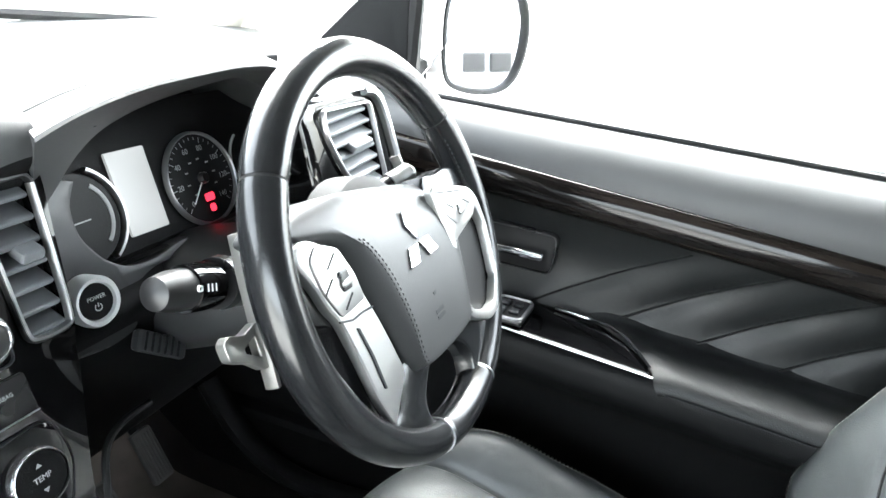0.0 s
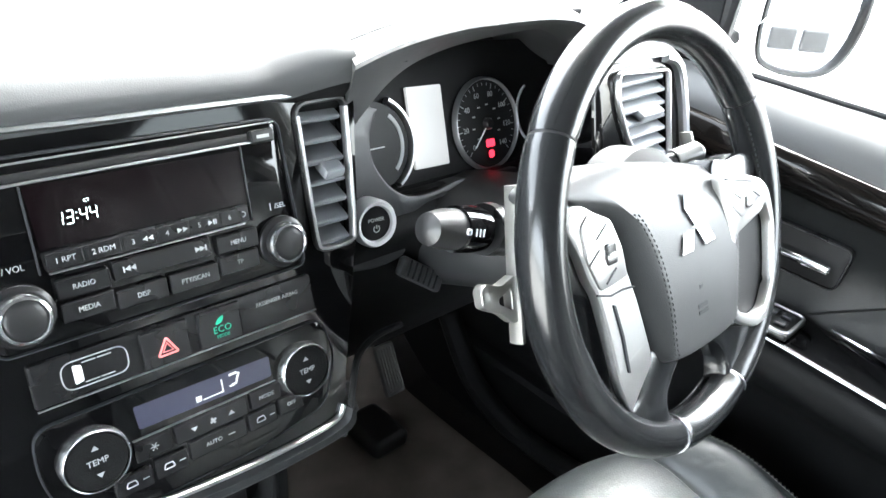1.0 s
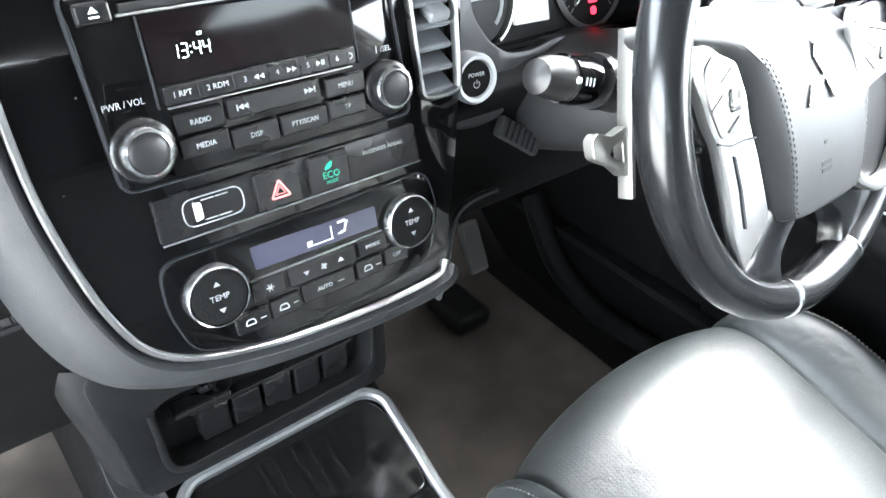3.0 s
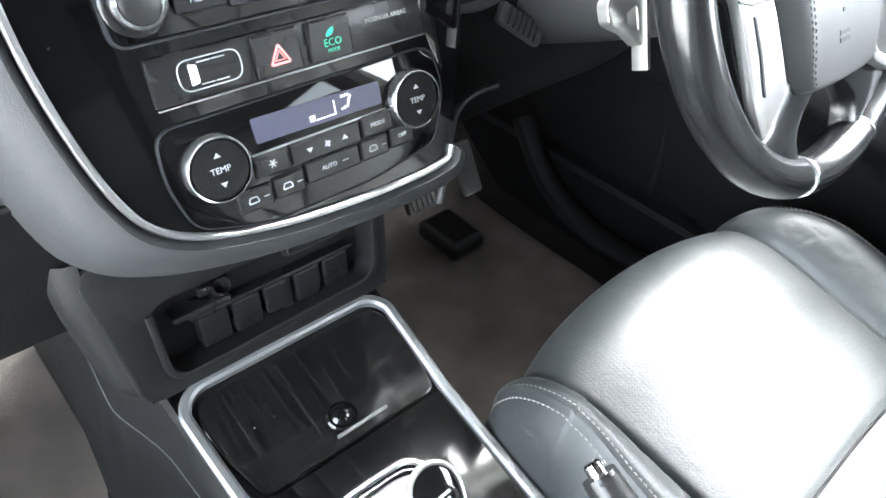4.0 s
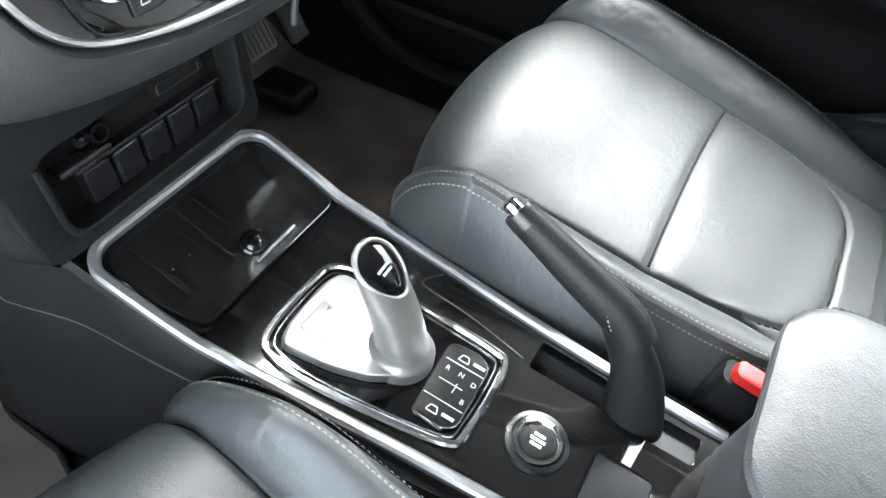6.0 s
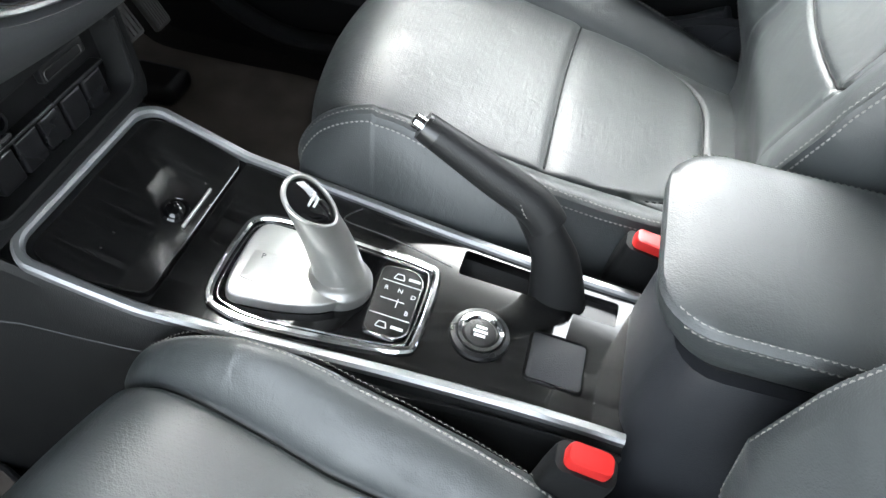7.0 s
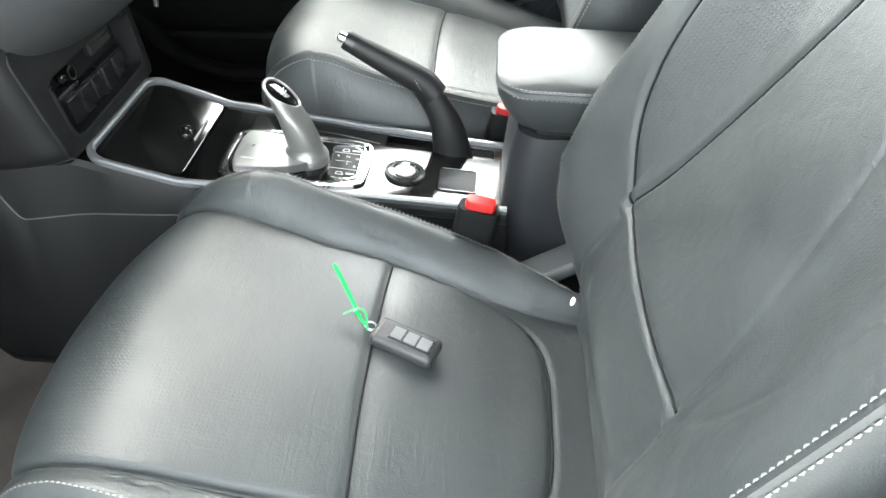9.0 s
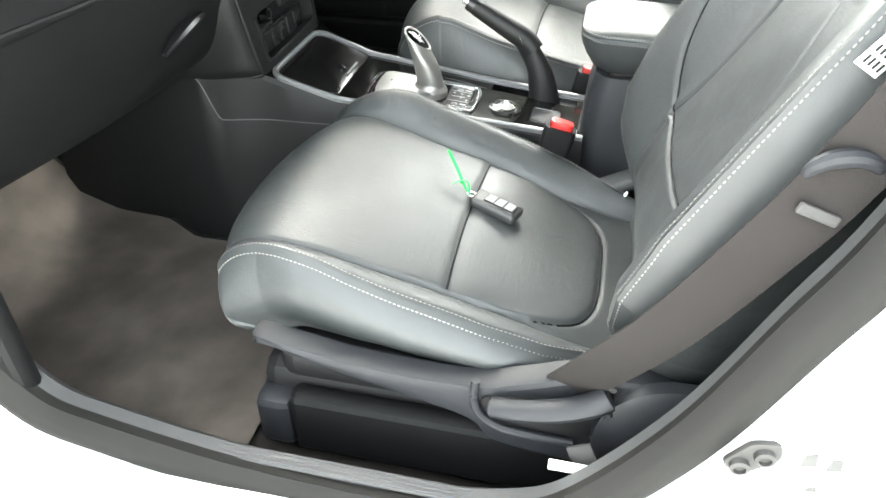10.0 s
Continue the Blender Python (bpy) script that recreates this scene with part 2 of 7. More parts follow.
def crisp(me, mat):
    """Keeps broad flat faces flat where a narrow bevel runs along them."""
    if "leather" in mat.name or "skin" in mat.name:
        return
    beside = {}
    for f in me.polygons:
        for k in f.edge_keys:
            beside.setdefault(k, []).append(f)
    for e in me.edges:
        fs = beside[e.key]
        if len(fs) == 2 and not e.use_edge_sharp:
            a, b = sorted((fs[0].area, fs[1].area))
            if b > 5 * a and fs[0].normal.dot(fs[1].normal) < 0.985:
                e.use_edge_sharp = True


def part(name, bm, mat, parent=None, label="", smooth=True, angle=35):
    """Links a bmesh as one mesh object under a thing or a part."""
    bmesh.ops.recalc_face_normals(bm, faces=bm.faces)
    me = bpy.data.meshes.new(name)
    bm.to_mesh(me)
    bm.free()
    if smooth:
        me.polygons.foreach_set("use_smooth", [True] * len(me.polygons))
        me.set_sharp_from_angle(angle=radians(angle))
        crisp(me, mat)
    return link(name, me, mat, parent, label)


def thing(name, label, category, group="", kind="", at=(0, 0, 0)):
    ob = new(name)
    ob.location = at
    ob.empty_display_size = 0.02
    return tagged(ob, label, category, group, kind)


def box(size, at=(0, 0, 0), r=0.002, seg=2, m=None):
    bm = bmesh.new()
    bmesh.ops.create_cube(bm, size=1.0)
    bmesh.ops.scale(bm, vec=size, verts=bm.verts)
    if r:
        bmesh.ops.bevel(bm, geom=bm.edges[:], offset=min(r, min(size) * 0.48), segments=seg, profile=0.5, affect="EDGES")
    bmesh.ops.translate(bm, vec=at, verts=bm.verts)
    if m:
        bm.transform(m)
    return bm


def spline(pts, n=8, closed=False):
    """A smooth curve through the points, n steps a span."""
    p = [Vector(q) for q in pts]
    k = len(p)
    out = []
    for i in range(k if closed else k - 1):
        if closed:
            a, b, c, d = p[(i - 1) % k], p[i], p[(i + 1) % k], p[(i + 2) % k]
        else:
            a, b, c, d = p[max(i - 1, 0)], p[i], p[i + 1], p[min(i + 2, k - 1)]
        for j in range(n):
            t = j / n
            out.append(0.5 * ((2 * b) + (c - a) * t + (2 * a - 5 * b + 4 * c - d) * t * t + (3 * b - a - 3 * c + d) * t ** 3))
    if not closed:
        out.append(p[-1])
    return out


def rrect(w, h, r, n=5, at=(0, 0)):
    pts = []
    for cx, cy, a0 in ((w / 2 - r, h / 2 - r, 0), (-w / 2 + r, h / 2 - r, 90), (-w / 2 + r, -h / 2 + r, 180), (w / 2 - r, -h / 2 + r, 270)):
        for i in range(n + 1):
            a = radians(a0 + 90 * i / n)
            pts.append((at[0] + cx + r * math.cos(a), at[1] + cy + r * math.sin(a)))
    return pts


def circle(r, n=32, at=(0, 0)):
    return [(at[0] + r * math.cos(2 * math.pi * i / n), at[1] + r * math.sin(2 * math.pi * i / n)) for i in range(n)]


def rounded(pts, r=0.006, n=4):
    """A polygon with its corners rounded."""
    out, k = [], len(pts)
    for i in range(k):
        a, b, c = Vector(pts[i - 1]), Vector(pts[i]), Vector(pts[(i + 1) % k])
        u, v = (a - b), (c - b)
        d = min(r, u.length * 0.45, v.length * 0.45)
        s, e = b + u.normalized() * d, b + v.normalized() * d
        for j in range(n + 1):
            t = j / n
            out.append(tuple((1 - t) ** 2 * s + 2 * t * (1 - t) * b + t * t * e))
    return out


def plate(outline, holes=(), depth=0.004, bevel=0.0, m=None):
    """A flat plate with openings: its face at z 0, its back at -depth."""
    bm = bmesh.new()
    edges = []
    for ring in (outline, *holes):
        vs = [bm.verts.new((p[0], p[1], 0)) for p in ring]
        edges += [bm.edges.new((vs[i], vs[(i + 1) % len(vs)])) for i in range(len(vs))]
    bmesh.ops.triangle_fill(bm, use_beauty=True, use_dissolve=False, edges=edges, normal=(0, 0, 1))
    rim = [e for e in bm.edges if e.is_boundary]
    ex = bmesh.ops.extrude_edge_only(bm, edges=rim)
    low = [v for v in ex["geom"] if isinstance(v, bmesh.types.BMVert)]
    bmesh.ops.translate(bm, vec=(0, 0, -depth), verts=low)
    if bevel:
        top = [e for e in bm.edges if len(e.link_faces) == 2 and abs(e.verts[0].co.z) < 1e-6 and abs(e.verts[1].co.z) < 1e-6
               and any(abs(f.calc_center_median().z) > 1e-6 for f in e.link_faces)]
        bmesh.ops.bevel(bm, geom=top, offset=bevel, segments=2, profile=0.5, affect="EDGES")
    if m:
        bm.transform(m)
    return bm


def ribbon(ring, inner, outer, height, m=None, closed=True, lift=0.0):
    """A rounded flat band that follows a 2D ring, from inner to outer offset, raised by height."""
    p = [Vector((q[0], q[1])) for q in ring]
    k = len(p)
    prof = [(inner, -0.002), (inner, height * 0.6), (inner + (outer - inner) * 0.25, height), (inner + (outer - inner) * 0.75, height), (outer, height * 0.6), (outer, -0.002)]
    verts, faces = [], []
    for i in range(k):
        a, b = (p[i - 1], p[(i + 1) % k]) if closed else (p[max(i - 1, 0)], p[min(i + 1, k - 1)])
        t = (b - a).normalized()
        nrm = Vector((t.y, -t.x))
        verts += [(*(p[i] + nrm * o), h + lift) for o, h in prof]
    c = len(prof)
    for i in range(k if closed else k - 1):
        j = (i + 1) % k
        faces += [(i * c + q, j * c + q, j * c + q + 1, i * c + q + 1) for q in range(c - 1)]
        faces.append((i * c + c - 1, j * c + c - 1, j * c, i * c))
    if not closed:
        faces += [tuple(range(c)), tuple(range((k - 1) * c, k * c))]
    bm = bmesh.new()
    vs = [bm.verts.new(v) for v in verts]
    for f in faces:
        bm.faces.new([vs[q] for q in f])
    if m:
        bm.transform(m)
    return bm


def tube(pts, radius, seg=10, closed=False, flat=1.0, up=(0, 0, 1), m=None):
    """A round or flattened rod along a path; the radius may change from point to point."""
    p = [Vector(q) for q in pts]
    k = len(p)
    rad = radius if isinstance(radius, (list, tuple)) else [radius] * k
    bm = bmesh.new()
    rings = []
    u0 = Vector(up)
    for i in range(k):
        a, b = (p[i - 1], p[(i + 1) % k]) if closed else (p[max(i - 1, 0)], p[min(i + 1, k - 1)])
        t = (b - a).normalized()
        s = t.cross(u0)
        s = s.normalized() if s.length > 1e-4 else t.orthogonal().normalized()
        w = s.cross(t)
        rings.append([bm.verts.new(p[i] + rad[i] * (math.cos(2 * math.pi * j / seg) * s + flat * math.sin(2 * math.pi * j / seg) * w)) for j in range(seg)])
    for i in range(k if closed else k - 1):
        g, h = rings[i], rings[(i + 1) % k]
        for j in range(seg):
            bm.faces.new((g[j], g[(j + 1) % seg], h[(j + 1) % seg], h[j]))
    if not closed:
        bm.faces.new(rings[0][::-1])
        bm.faces.new(rings[-1])
    if m:
        bm.transform(m)
    return bm


def lathe(profile, seg=40, m=None):
    """A turned shape: (radius, height) pairs round the z axis."""
    bm = bmesh.new()
    rings = []
    for r, z in profile:
        if r < 1e-5:
            rings.append([bm.verts.new((0, 0, z))])
        else:
            rings.append([bm.verts.new((r * math.cos(2 * math.pi * j / seg), r * math.sin(2 * math.pi * j / seg), z)) for j in range(seg)])
    for g, h in zip(rings, rings[1:]):
        for j in range(seg):
            q = (j + 1) % seg
            if len(g) == 1:
                bm.faces.new((g[0], h[q], h[j]))
            elif len(h) == 1:
                bm.faces.new((g[j], g[q], h[0]))
            else:
                bm.faces.new((g[j], g[q], h[q], h[j]))
    if m:
        bm.transform(m)
    return bm


def loft(rings, closed=True, caps=False, m=None):
    """A skin through rings of equally many points."""
    bm = bmesh.new()
    vs = [[bm.verts.new(Vector(p)) for p in ring] for ring in rings]
    k = len(vs[0])
    for g, h in zip(vs, vs[1:]):
        for j in range(k if closed else k - 1):
            q = (j + 1) % k
            bm.faces.new((g[j], g[q], h[q], h[j]))
    if caps:
        bm.faces.new(vs[0][::-1])
        bm.faces.new(vs[-1])
    if m:
        bm.transform(m)
    return bm


def plane_frame(o, u, v):
    """The pose whose x runs along u, y along v, z out of the face."""
    u = Vector(u).normalized()
    w = u.cross(Vector(v)).normalized()
    v = w.cross(u)
    m = Matrix.Identity(4)
    for i in range(3):
        m[i][0], m[i][1], m[i][2], m[i][3] = u[i], v[i], w[i], o[i]
    return m


def text(words, size, m, mat, parent, name="lettering", align="CENTER", stretch=1.0):
    """Raised lettering, as a mesh."""
    cu = bpy.data.curves.new("words", "FONT")
    cu.body, cu.size, cu.extrude, cu.align_x, cu.align_y = words, size, 0.00015, align, "CENTER"
    cu.resolution_u = 2
    tmp = bpy.data.objects.new("words", cu)
    scene.collection.objects.link(tmp)
    dg = bpy.context.evaluated_depsgraph_get()
    me = bpy.data.meshes.new_from_object(tmp.evaluated_get(dg))
    bpy.data.objects.remove(tmp)
    bpy.data.curves.remove(cu)
    me.materials.clear()
    me.transform(m @ Matrix.Diagonal((stretch, 1, 1, 1)))
    return link(name, me, mat, parent)


def smooth01(x, a, b):
    t = min(1, max(0, (x - a) / (b - a)))
    return t * t * (3 - 2 * t)


T3 = Matrix.Translation


def at(m, u, v, n=0.0, turn=0.0):
    """A pose within a face: u along, v up, n proud of it."""
    return m @ T3((u, v, n)) @ Matrix.Rotation(radians(turn), 4, "Z")


def stitches(path, normal, length=0.0038, gap=0.0016, r=0.0007):
    """A row of thread stitches along a path of close points, lying on the surface."""
    pts = [Vector(p) for p in path]
    nrm = [Vector(q) for q in normal]
    acc = [0.0]
    for a, b in zip(pts, pts[1:]):
        acc.append(acc[-1] + (b - a).length)

    def where(s):
        i = 0
        while i < len(acc) - 2 and acc[i + 1] < s:
            i += 1
        t = (s - acc[i]) / max(1e-9, acc[i + 1] - acc[i])
        return pts[i].lerp(pts[i + 1], t), nrm[i].lerp(nrm[i + 1], t).normalized()
    verts, faces = [], []
    s = 0.0
    while s + length < acc[-1]:
        (p, a), (q, b) = where(s), where(s + length)
        d = (q - p).normalized()
        mid, mn = (p + q) / 2, (a + b).normalized()
        k = len(verts)
        for c, hgt, wid in ((p, -0.3, 0.5), (mid, 0.9, 1.0), (q, -0.3, 0.5)):
            side = d.cross(mn)
            c2 = c + mn * (hgt * r)
            verts += [c2 + side * (r * wid * 1.3), c2 + mn * (r * wid), c2 - side * (r * wid * 1.3)]
        for g in (0, 3):
            faces += [(k + g, k + g + 1, k + g + 4, k + g + 3), (k + g + 1, k + g + 2, k + g + 5, k + g + 4)]
        s += length + gap
    return verts, faces

# ---- the ground and what stands outside ----
def ground():
    bm = bmesh.new()
    bmesh.ops.create_grid(bm, x_segments=24, y_segments=24, size=400)
    tagged(part("ground", bm, CONCRETE, smooth=False), "pale concrete yard under the car", "ground", kind="structure")


ground()


def fence():
    f = thing("picket_fence", "white painted picket fence along the yard", "fence", kind="", at=(7.5, 0, 0))
    for z in (0.35, 0.95):
        part("rail", box((0.04, 16, 0.09), (0.03, 2, z), 0.004), FENCEWHITE, f)
    me = None
    for i in range(90):
        if me is None:
            ob = part("picket", box((0.022, 0.075, 1.15), (0, 0, 0.62), 0.004, 1), FENCEWHITE, f)
            me = ob.data
        else:
            ob = new("picket", me)
            ob.parent = f
        ob.location = (0, -6 + 0.178 * i, 0)


fence()


def parked_car():
    """The car that stands behind, seen in the door mirror."""
    c = thing("parked_car", "pale silver car parked on the yard behind", "car", at=(3.35, -9.6, 0))
    prof = [(-0.86, 0.35), (-0.88, 0.75), (-0.8, 0.98), (-0.62, 1.42), (-0.3, 1.5), (0.3, 1.5), (0.62, 1.42), (0.8, 0.98), (0.88, 0.75), (0.86, 0.35)]
    rings = []
    for y, s, h in ((2.1, 0.9, 0.55), (2.05, 0.95, 0.62), (1.2, 1.0, 0.66), (0.5, 1.0, 1.0), (-1.2, 1.0, 1.0), (-2.0, 0.94, 0.7)):
        rings.append([(x * s, y, 0.35 + (z - 0.35) * h) for x, z in prof])
    part("body", loft(rings, caps=True), PALECAR, c)
    part("windscreen", plate(rounded([(-0.62, 0), (0.62, 0), (0.5, 0.62), (-0.5, 0.62)], 0.05), depth=0.01, m=plane_frame((0, 1.24, 0.8), (-1, 0, 0), (0, -0.8, 0.5))), PIANO, c)
    for x in (-0.62, 0.62):
        part("headlight", box((0.3, 0.08, 0.13), (x, 2.08, 0.62), 0.03), CHROME, c)
        for y in (1.35, -1.35):
            w = part("wheel", lathe([(0, -0.09), (0.2, -0.1), (0.3, -0.1), (0.32, -0.05), (0.32, 0.05), (0.3, 0.1), (0.2, 0.1), (0, 0.09)], 28, pose(x * 1.3, y, 0.32, 0, 90, 0)), TYRE, c)
            part("rim", lathe([(0, 0.11), (0.17, 0.105), (0.2, 0.1), (0.2, -0.1), (0, -0.11)], 20, pose(x * 1.3, y, 0.32, 0, 90, 0)), SILVER, w)
    for x in (-0.17, 0.17):
        part("grille", box((0.29, 0.05, 0.24), (x, 2.11, 0.60), 0.05), DARK, c)
    part("number_plate", box((0.5, 0.02, 0.13), (0, 2.135, 0.40), 0.004), WHITE, c)


parked_car()


# ---- the car's shell ----
def door_contour():
    """The edge of the passenger door's opening, (y, z), from the front sill round to the roof and back."""
    return [(0.705, 0.66), (0.685, 0.60), (0.64, 0.532), (0.57, 0.508), (0.43, 0.482), (0.29, 0.472), (0.19, 0.475), (0.10, 0.495), (0.04, 0.538), (-0.04, 0.660), (-0.098, 0.798),
            (-0.135, 0.89), (-0.19, 1.08), (-0.215, 1.25), (-0.21, 1.42), (-0.15, 1.5), (0.0, 1.53), (0.15, 1.51), (0.32, 1.44), (0.55, 1.24), (0.71, 1.08), (0.735, 0.95), (0.725, 0.78)]


def offset_ring(ring, d):
    out = []
    k = len(ring)
    for i in range(k):
        a, b = Vector(ring[i - 1]), Vector(ring[(i + 1) % k])
        t = (b - a).normalized()
        out.append((ring[i][0] + t.y * d, ring[i][1] - t.x * d))
    return out


FLOOR_PROFILE = [(q.y, q.z) for q in spline([(0, -1.7, 0.40), (0, -0.4, 0.37), (0, 0.2, 0.365), (0, 0.85, 0.365), (0, 1.0, 0.40), (0, 1.2, 0.58), (0, 1.32, 0.75), (0, 1.36, 1.05)], 8)]


def floor_z(x, y):
    """Height of the carpet, with the tunnel along the middle."""
    z = float(np.interp(y, [q[0] for q in FLOOR_PROFILE], [q[1] for q in FLOOR_PROFILE]))
    t = max(0.0, 1 - max(0, abs(x) - 0.06) / 0.05)
    return z + (0.16 * t * t * (3 - 2 * t) if y < 1.2 else 0) + 0.004 * noise.noise((x * 9, y * 9, 0))


def shell():
    ring = [tuple(p) for p in spline(door_contour(), 6, True)]
    sgn = 1 if Vector(offset_ring(ring, 0.05)[20]).length > 0 and offset_ring(ring, 0.05)[18][1] > ring[18][1] else -1

    def off(d):
        return offset_ring(ring, -sgn * d)

    def lift(r, x):
        return [(x, p[0], p[1]) for p in r]
    frame_ = thing("door_frame", "white painted front door aperture with black weather seal", "door frame", kind="structure")
    part("inner_trim", loft([lift(off(0.16), -0.60), lift(off(0.10), -0.632), lift(off(0.02), -0.658), lift(off(0.003), -0.672), lift(off(0.0), -0.692)]), SILL, frame_, "dark grey plastic pillar and sill trim")
    part("weather_seal", loft([lift(off(0.0), -0.690), lift(off(-0.004), -0.704), lift(off(0.004), -0.717), lift(off(0.014), -0.722), lift(off(0.025), -0.721), lift(off(0.034), -0.714), lift(off(0.037), -0.70)]), RUBBER, frame_, "black rubber weather seal")
    part("painted_aperture", loft([lift(off(0.033), -0.69), lift(off(0.036), -0.722), lift(off(0.05), -0.730), lift(off(0.105), -0.735), lift(off(0.115), -0.765), lift(off(0.13), -0.80), lift(off(0.17), -0.815), lift(off(0.26), -0.83)]), WHITEPAINT, frame_)
    # scuff plate on the sill
    part("scuff_plate", box((0.020, 0.42, 0.004), (-0.682, 0.34, 0.478), 0.0015, m=T3((0, 0, 0))), SILL, frame_, "ribbed grey sill scuff plate")
    for i in range(3):
        part("rib", box((0.0022, 0.40, 0.002), (-0.676 - 0.006 * i, 0.34, 0.4805), 0.0008), SILL, frame_)

    # floor and cabin walls
    rows = [[(x, y, floor_z(x, y) if y < 1.2 else z + 0.004 * noise.noise((x * 9, y * 9, 0))) for y, z in FLOOR_PROFILE] for x in np.linspace(-0.67, 0.72, 60)]
    part("floor", loft(rows, closed=False), CARPET, None)
    tagged(bpy.data.objects["floor"], "brown-grey carpet of the footwells", "floor", kind="structure")
    walls = thing("car_body", "white car body around the cabin", "car body", kind="structure")
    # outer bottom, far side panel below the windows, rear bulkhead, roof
    # The lining's shade is put into its colour; nothing looks up at it.
    part("roof_lining", loft([[(x, y, 1.585 - 0.10 * (x / 0.62) ** 4 - 0.05 * smooth01(-y, 0.9, 1.9) - 0.06 * smooth01(y, 0.0, 0.4)) for x in np.linspace(-0.66, 0.66, 21)] for y in np.linspace(0.44, -1.75, 20)], closed=False), DIMLINING, walls, "unseen roof lining, darkened to cut the cabin's fill light")
    # Unseen header, reaching forward to block sky reflections on the console lid.
    rows = []
    for x in np.linspace(-0.69, 0.69, 29):
        edge = 0.56 + 0.08 * math.exp(-((x - 0.03) / 0.20) ** 2) + 0.04 * smooth01(abs(x), 0.55, 0.69)
        rows.append([(x, y, min(1.525 - 0.10 * (x / 0.62) ** 4, 1.065 + 0.49 * (1.2 - 0.16 * (x / 0.8) ** 2 - y) / 0.93)) for y in np.linspace(0.43, edge, 8)])
    part("header_blocker", loft(rows, closed=False), DIMLINING, walls, "unseen dark header added to block sky reflections")
    part("roof_skin", loft([[(x, y, 1.64 - 0.10 * (x / 0.66) ** 4 - 0.05 * smooth01(-y, 0.9, 1.9) - 0.06 * smooth01(y, 0.0, 0.4)) for x in np.linspace(-0.70, 0.70, 21)] for y in np.linspace(0.46, -1.8, 20)], closed=False), WHITEPAINT, walls)
    part("rear_wall", box((1.4, 0.05, 0.72), (0, -1.75, 0.72), 0.01), PLASTIC, walls)
    for s in (-1, 1):
        part("quarter_panel", box((0.06, 1.28, 0.66), (s * 0.74, -1.12, 0.74), 0.02), PLASTIC, walls)
        # Pillar darkened too, keeping beige out of the gloss reflections.
        part("rear_pillar", tube([(s * 0.72, -1.45, 1.05), (s * 0.62, -1.68, 1.55)], [0.09, 0.08], 10), DIMLINING, walls)
        part("sill_beam", box((0.12, 2.9, 0.22), (s * 0.76, -0.45, 0.36), 0.03), WHITEPAINT, walls)
    for s, x in ((-1, -0.69), (1, 0.735)):
        part("kick_panel", box((0.03, 0.74, 0.72), (x, 1.02, 0.69), 0.01), PLASTIC, walls)
    leaf = pose(-0.80, 0.80, 0, 0, 0, 163)
    part("open_door", box((1.02, 0.09, 0.68), (0.53, 0, 0.76), 0.03, 3, m=leaf), PLASTIC, walls, "open passenger door with a black inner panel")
    part("open_door_skin", box((1.02, 0.03, 0.70), (0.53, -0.064, 0.76), 0.012, 2, m=leaf), WHITEPAINT, walls)
    # rear side windows, dark rear glass, and the bench back
    for x in (-1, 1):
        # Unseen panes, dark so that they block light and deepen the blacks.
        part("rear_side_glass", loft([[(x * 0.745, y, 1.06), (x * 0.70, y - 0.02, 1.30), (x * 0.645, y - 0.05, 1.50)] for y in np.linspace(-0.42, -1.66, 8)], closed=False), DIMGLASS, walls, "unseen rear side window, tinted to dim the cabin")
    part("rear_glass", loft([[(x, -1.78, 1.06), (x * 0.95, -1.74, 1.30), (x * 0.9, -1.68, 1.52)] for x in np.linspace(-0.72, 0.72, 9)], closed=False), TINT, walls, "dark rear glass")
    part("bench_back", loft([[(x, y, z) for y, z in ((-0.62, 0.40), (-0.66, 0.70), (-0.86, 0.72), (-0.95, 1.10), (-1.02, 1.12), (-1.05, 0.4))] for x in np.linspace(-0.66, 0.66, 12)], closed=False), LEATHER, walls, "black rear bench")
    part("sill_trim", box((0.05, 2.1, 0.18), (0.715, 0.35, 0.42), 0.015), PLASTIC, walls)
    part("sill_moulding", tube(spline([(0.665, 0.90, 0.56), (0.655, 0.83, 0.487), (0.65, 0.775, 0.455), (0.65, 0.70, 0.432), (0.655, 0.60, 0.43), (0.67, 0.45, 0.435)], 6), [0.022] * 31, 10, flat=0.8), PLASTIC, walls, "dark curved sill moulding")
    part("bulkhead", box((1.42, 0.03, 0.5), (0.03, 1.37, 0.80), 0.005), DARK, walls)
    # Darkened like the rear pillars, against beige reflections.
    part("middle_pillar", tube([(0.72, -0.32, 0.5), (0.70, -0.36, 1.05), (0.60, -0.42, 1.56)], [0.06, 0.05, 0.045], 10), DIMLINING, walls)
    # front pillars
    for s in (-1, 1):
        p = spline([(s * 0.80, 1.03, 1.08), (s * 0.775, 0.84, 1.21), (s * 0.735, 0.62, 1.35), (s * 0.67, 0.40, 1.48), (s * 0.61, 0.24, 1.56)], 6)
        part("front_pillar", tube(p, 0.042, 12, flat=0.9), HEADLINER, walls, "pale beige pillar trim")
    # Unseen dark rail, placed to keep the bright sky off the glossy lid.
    part("cant_rail", tube(spline([(0.735, 0.50, 1.42), (0.725, 0.25, 1.475), (0.715, -0.1, 1.49), (0.71, -0.5, 1.48)], 6), 0.055, 12), DIMLINING, walls, "unseen rail, darkened and placed to block sky reflections")
    # bonnet seen through the windscreen
    bon = [[(x, y, 1.06 - 0.16 * ((y - 1.2) / 1.0) ** 1.4 - 0.06 * (x / 0.8) ** 2 if y > 1.2 else 1.06 - 0.06 * (x / 0.8) ** 2) for x in np.linspace(-0.82, 0.82, 17)] for y in np.linspace(1.22, 2.3, 14)]
    part("bonnet", loft(bon, closed=False), WHITEPAINT, walls)
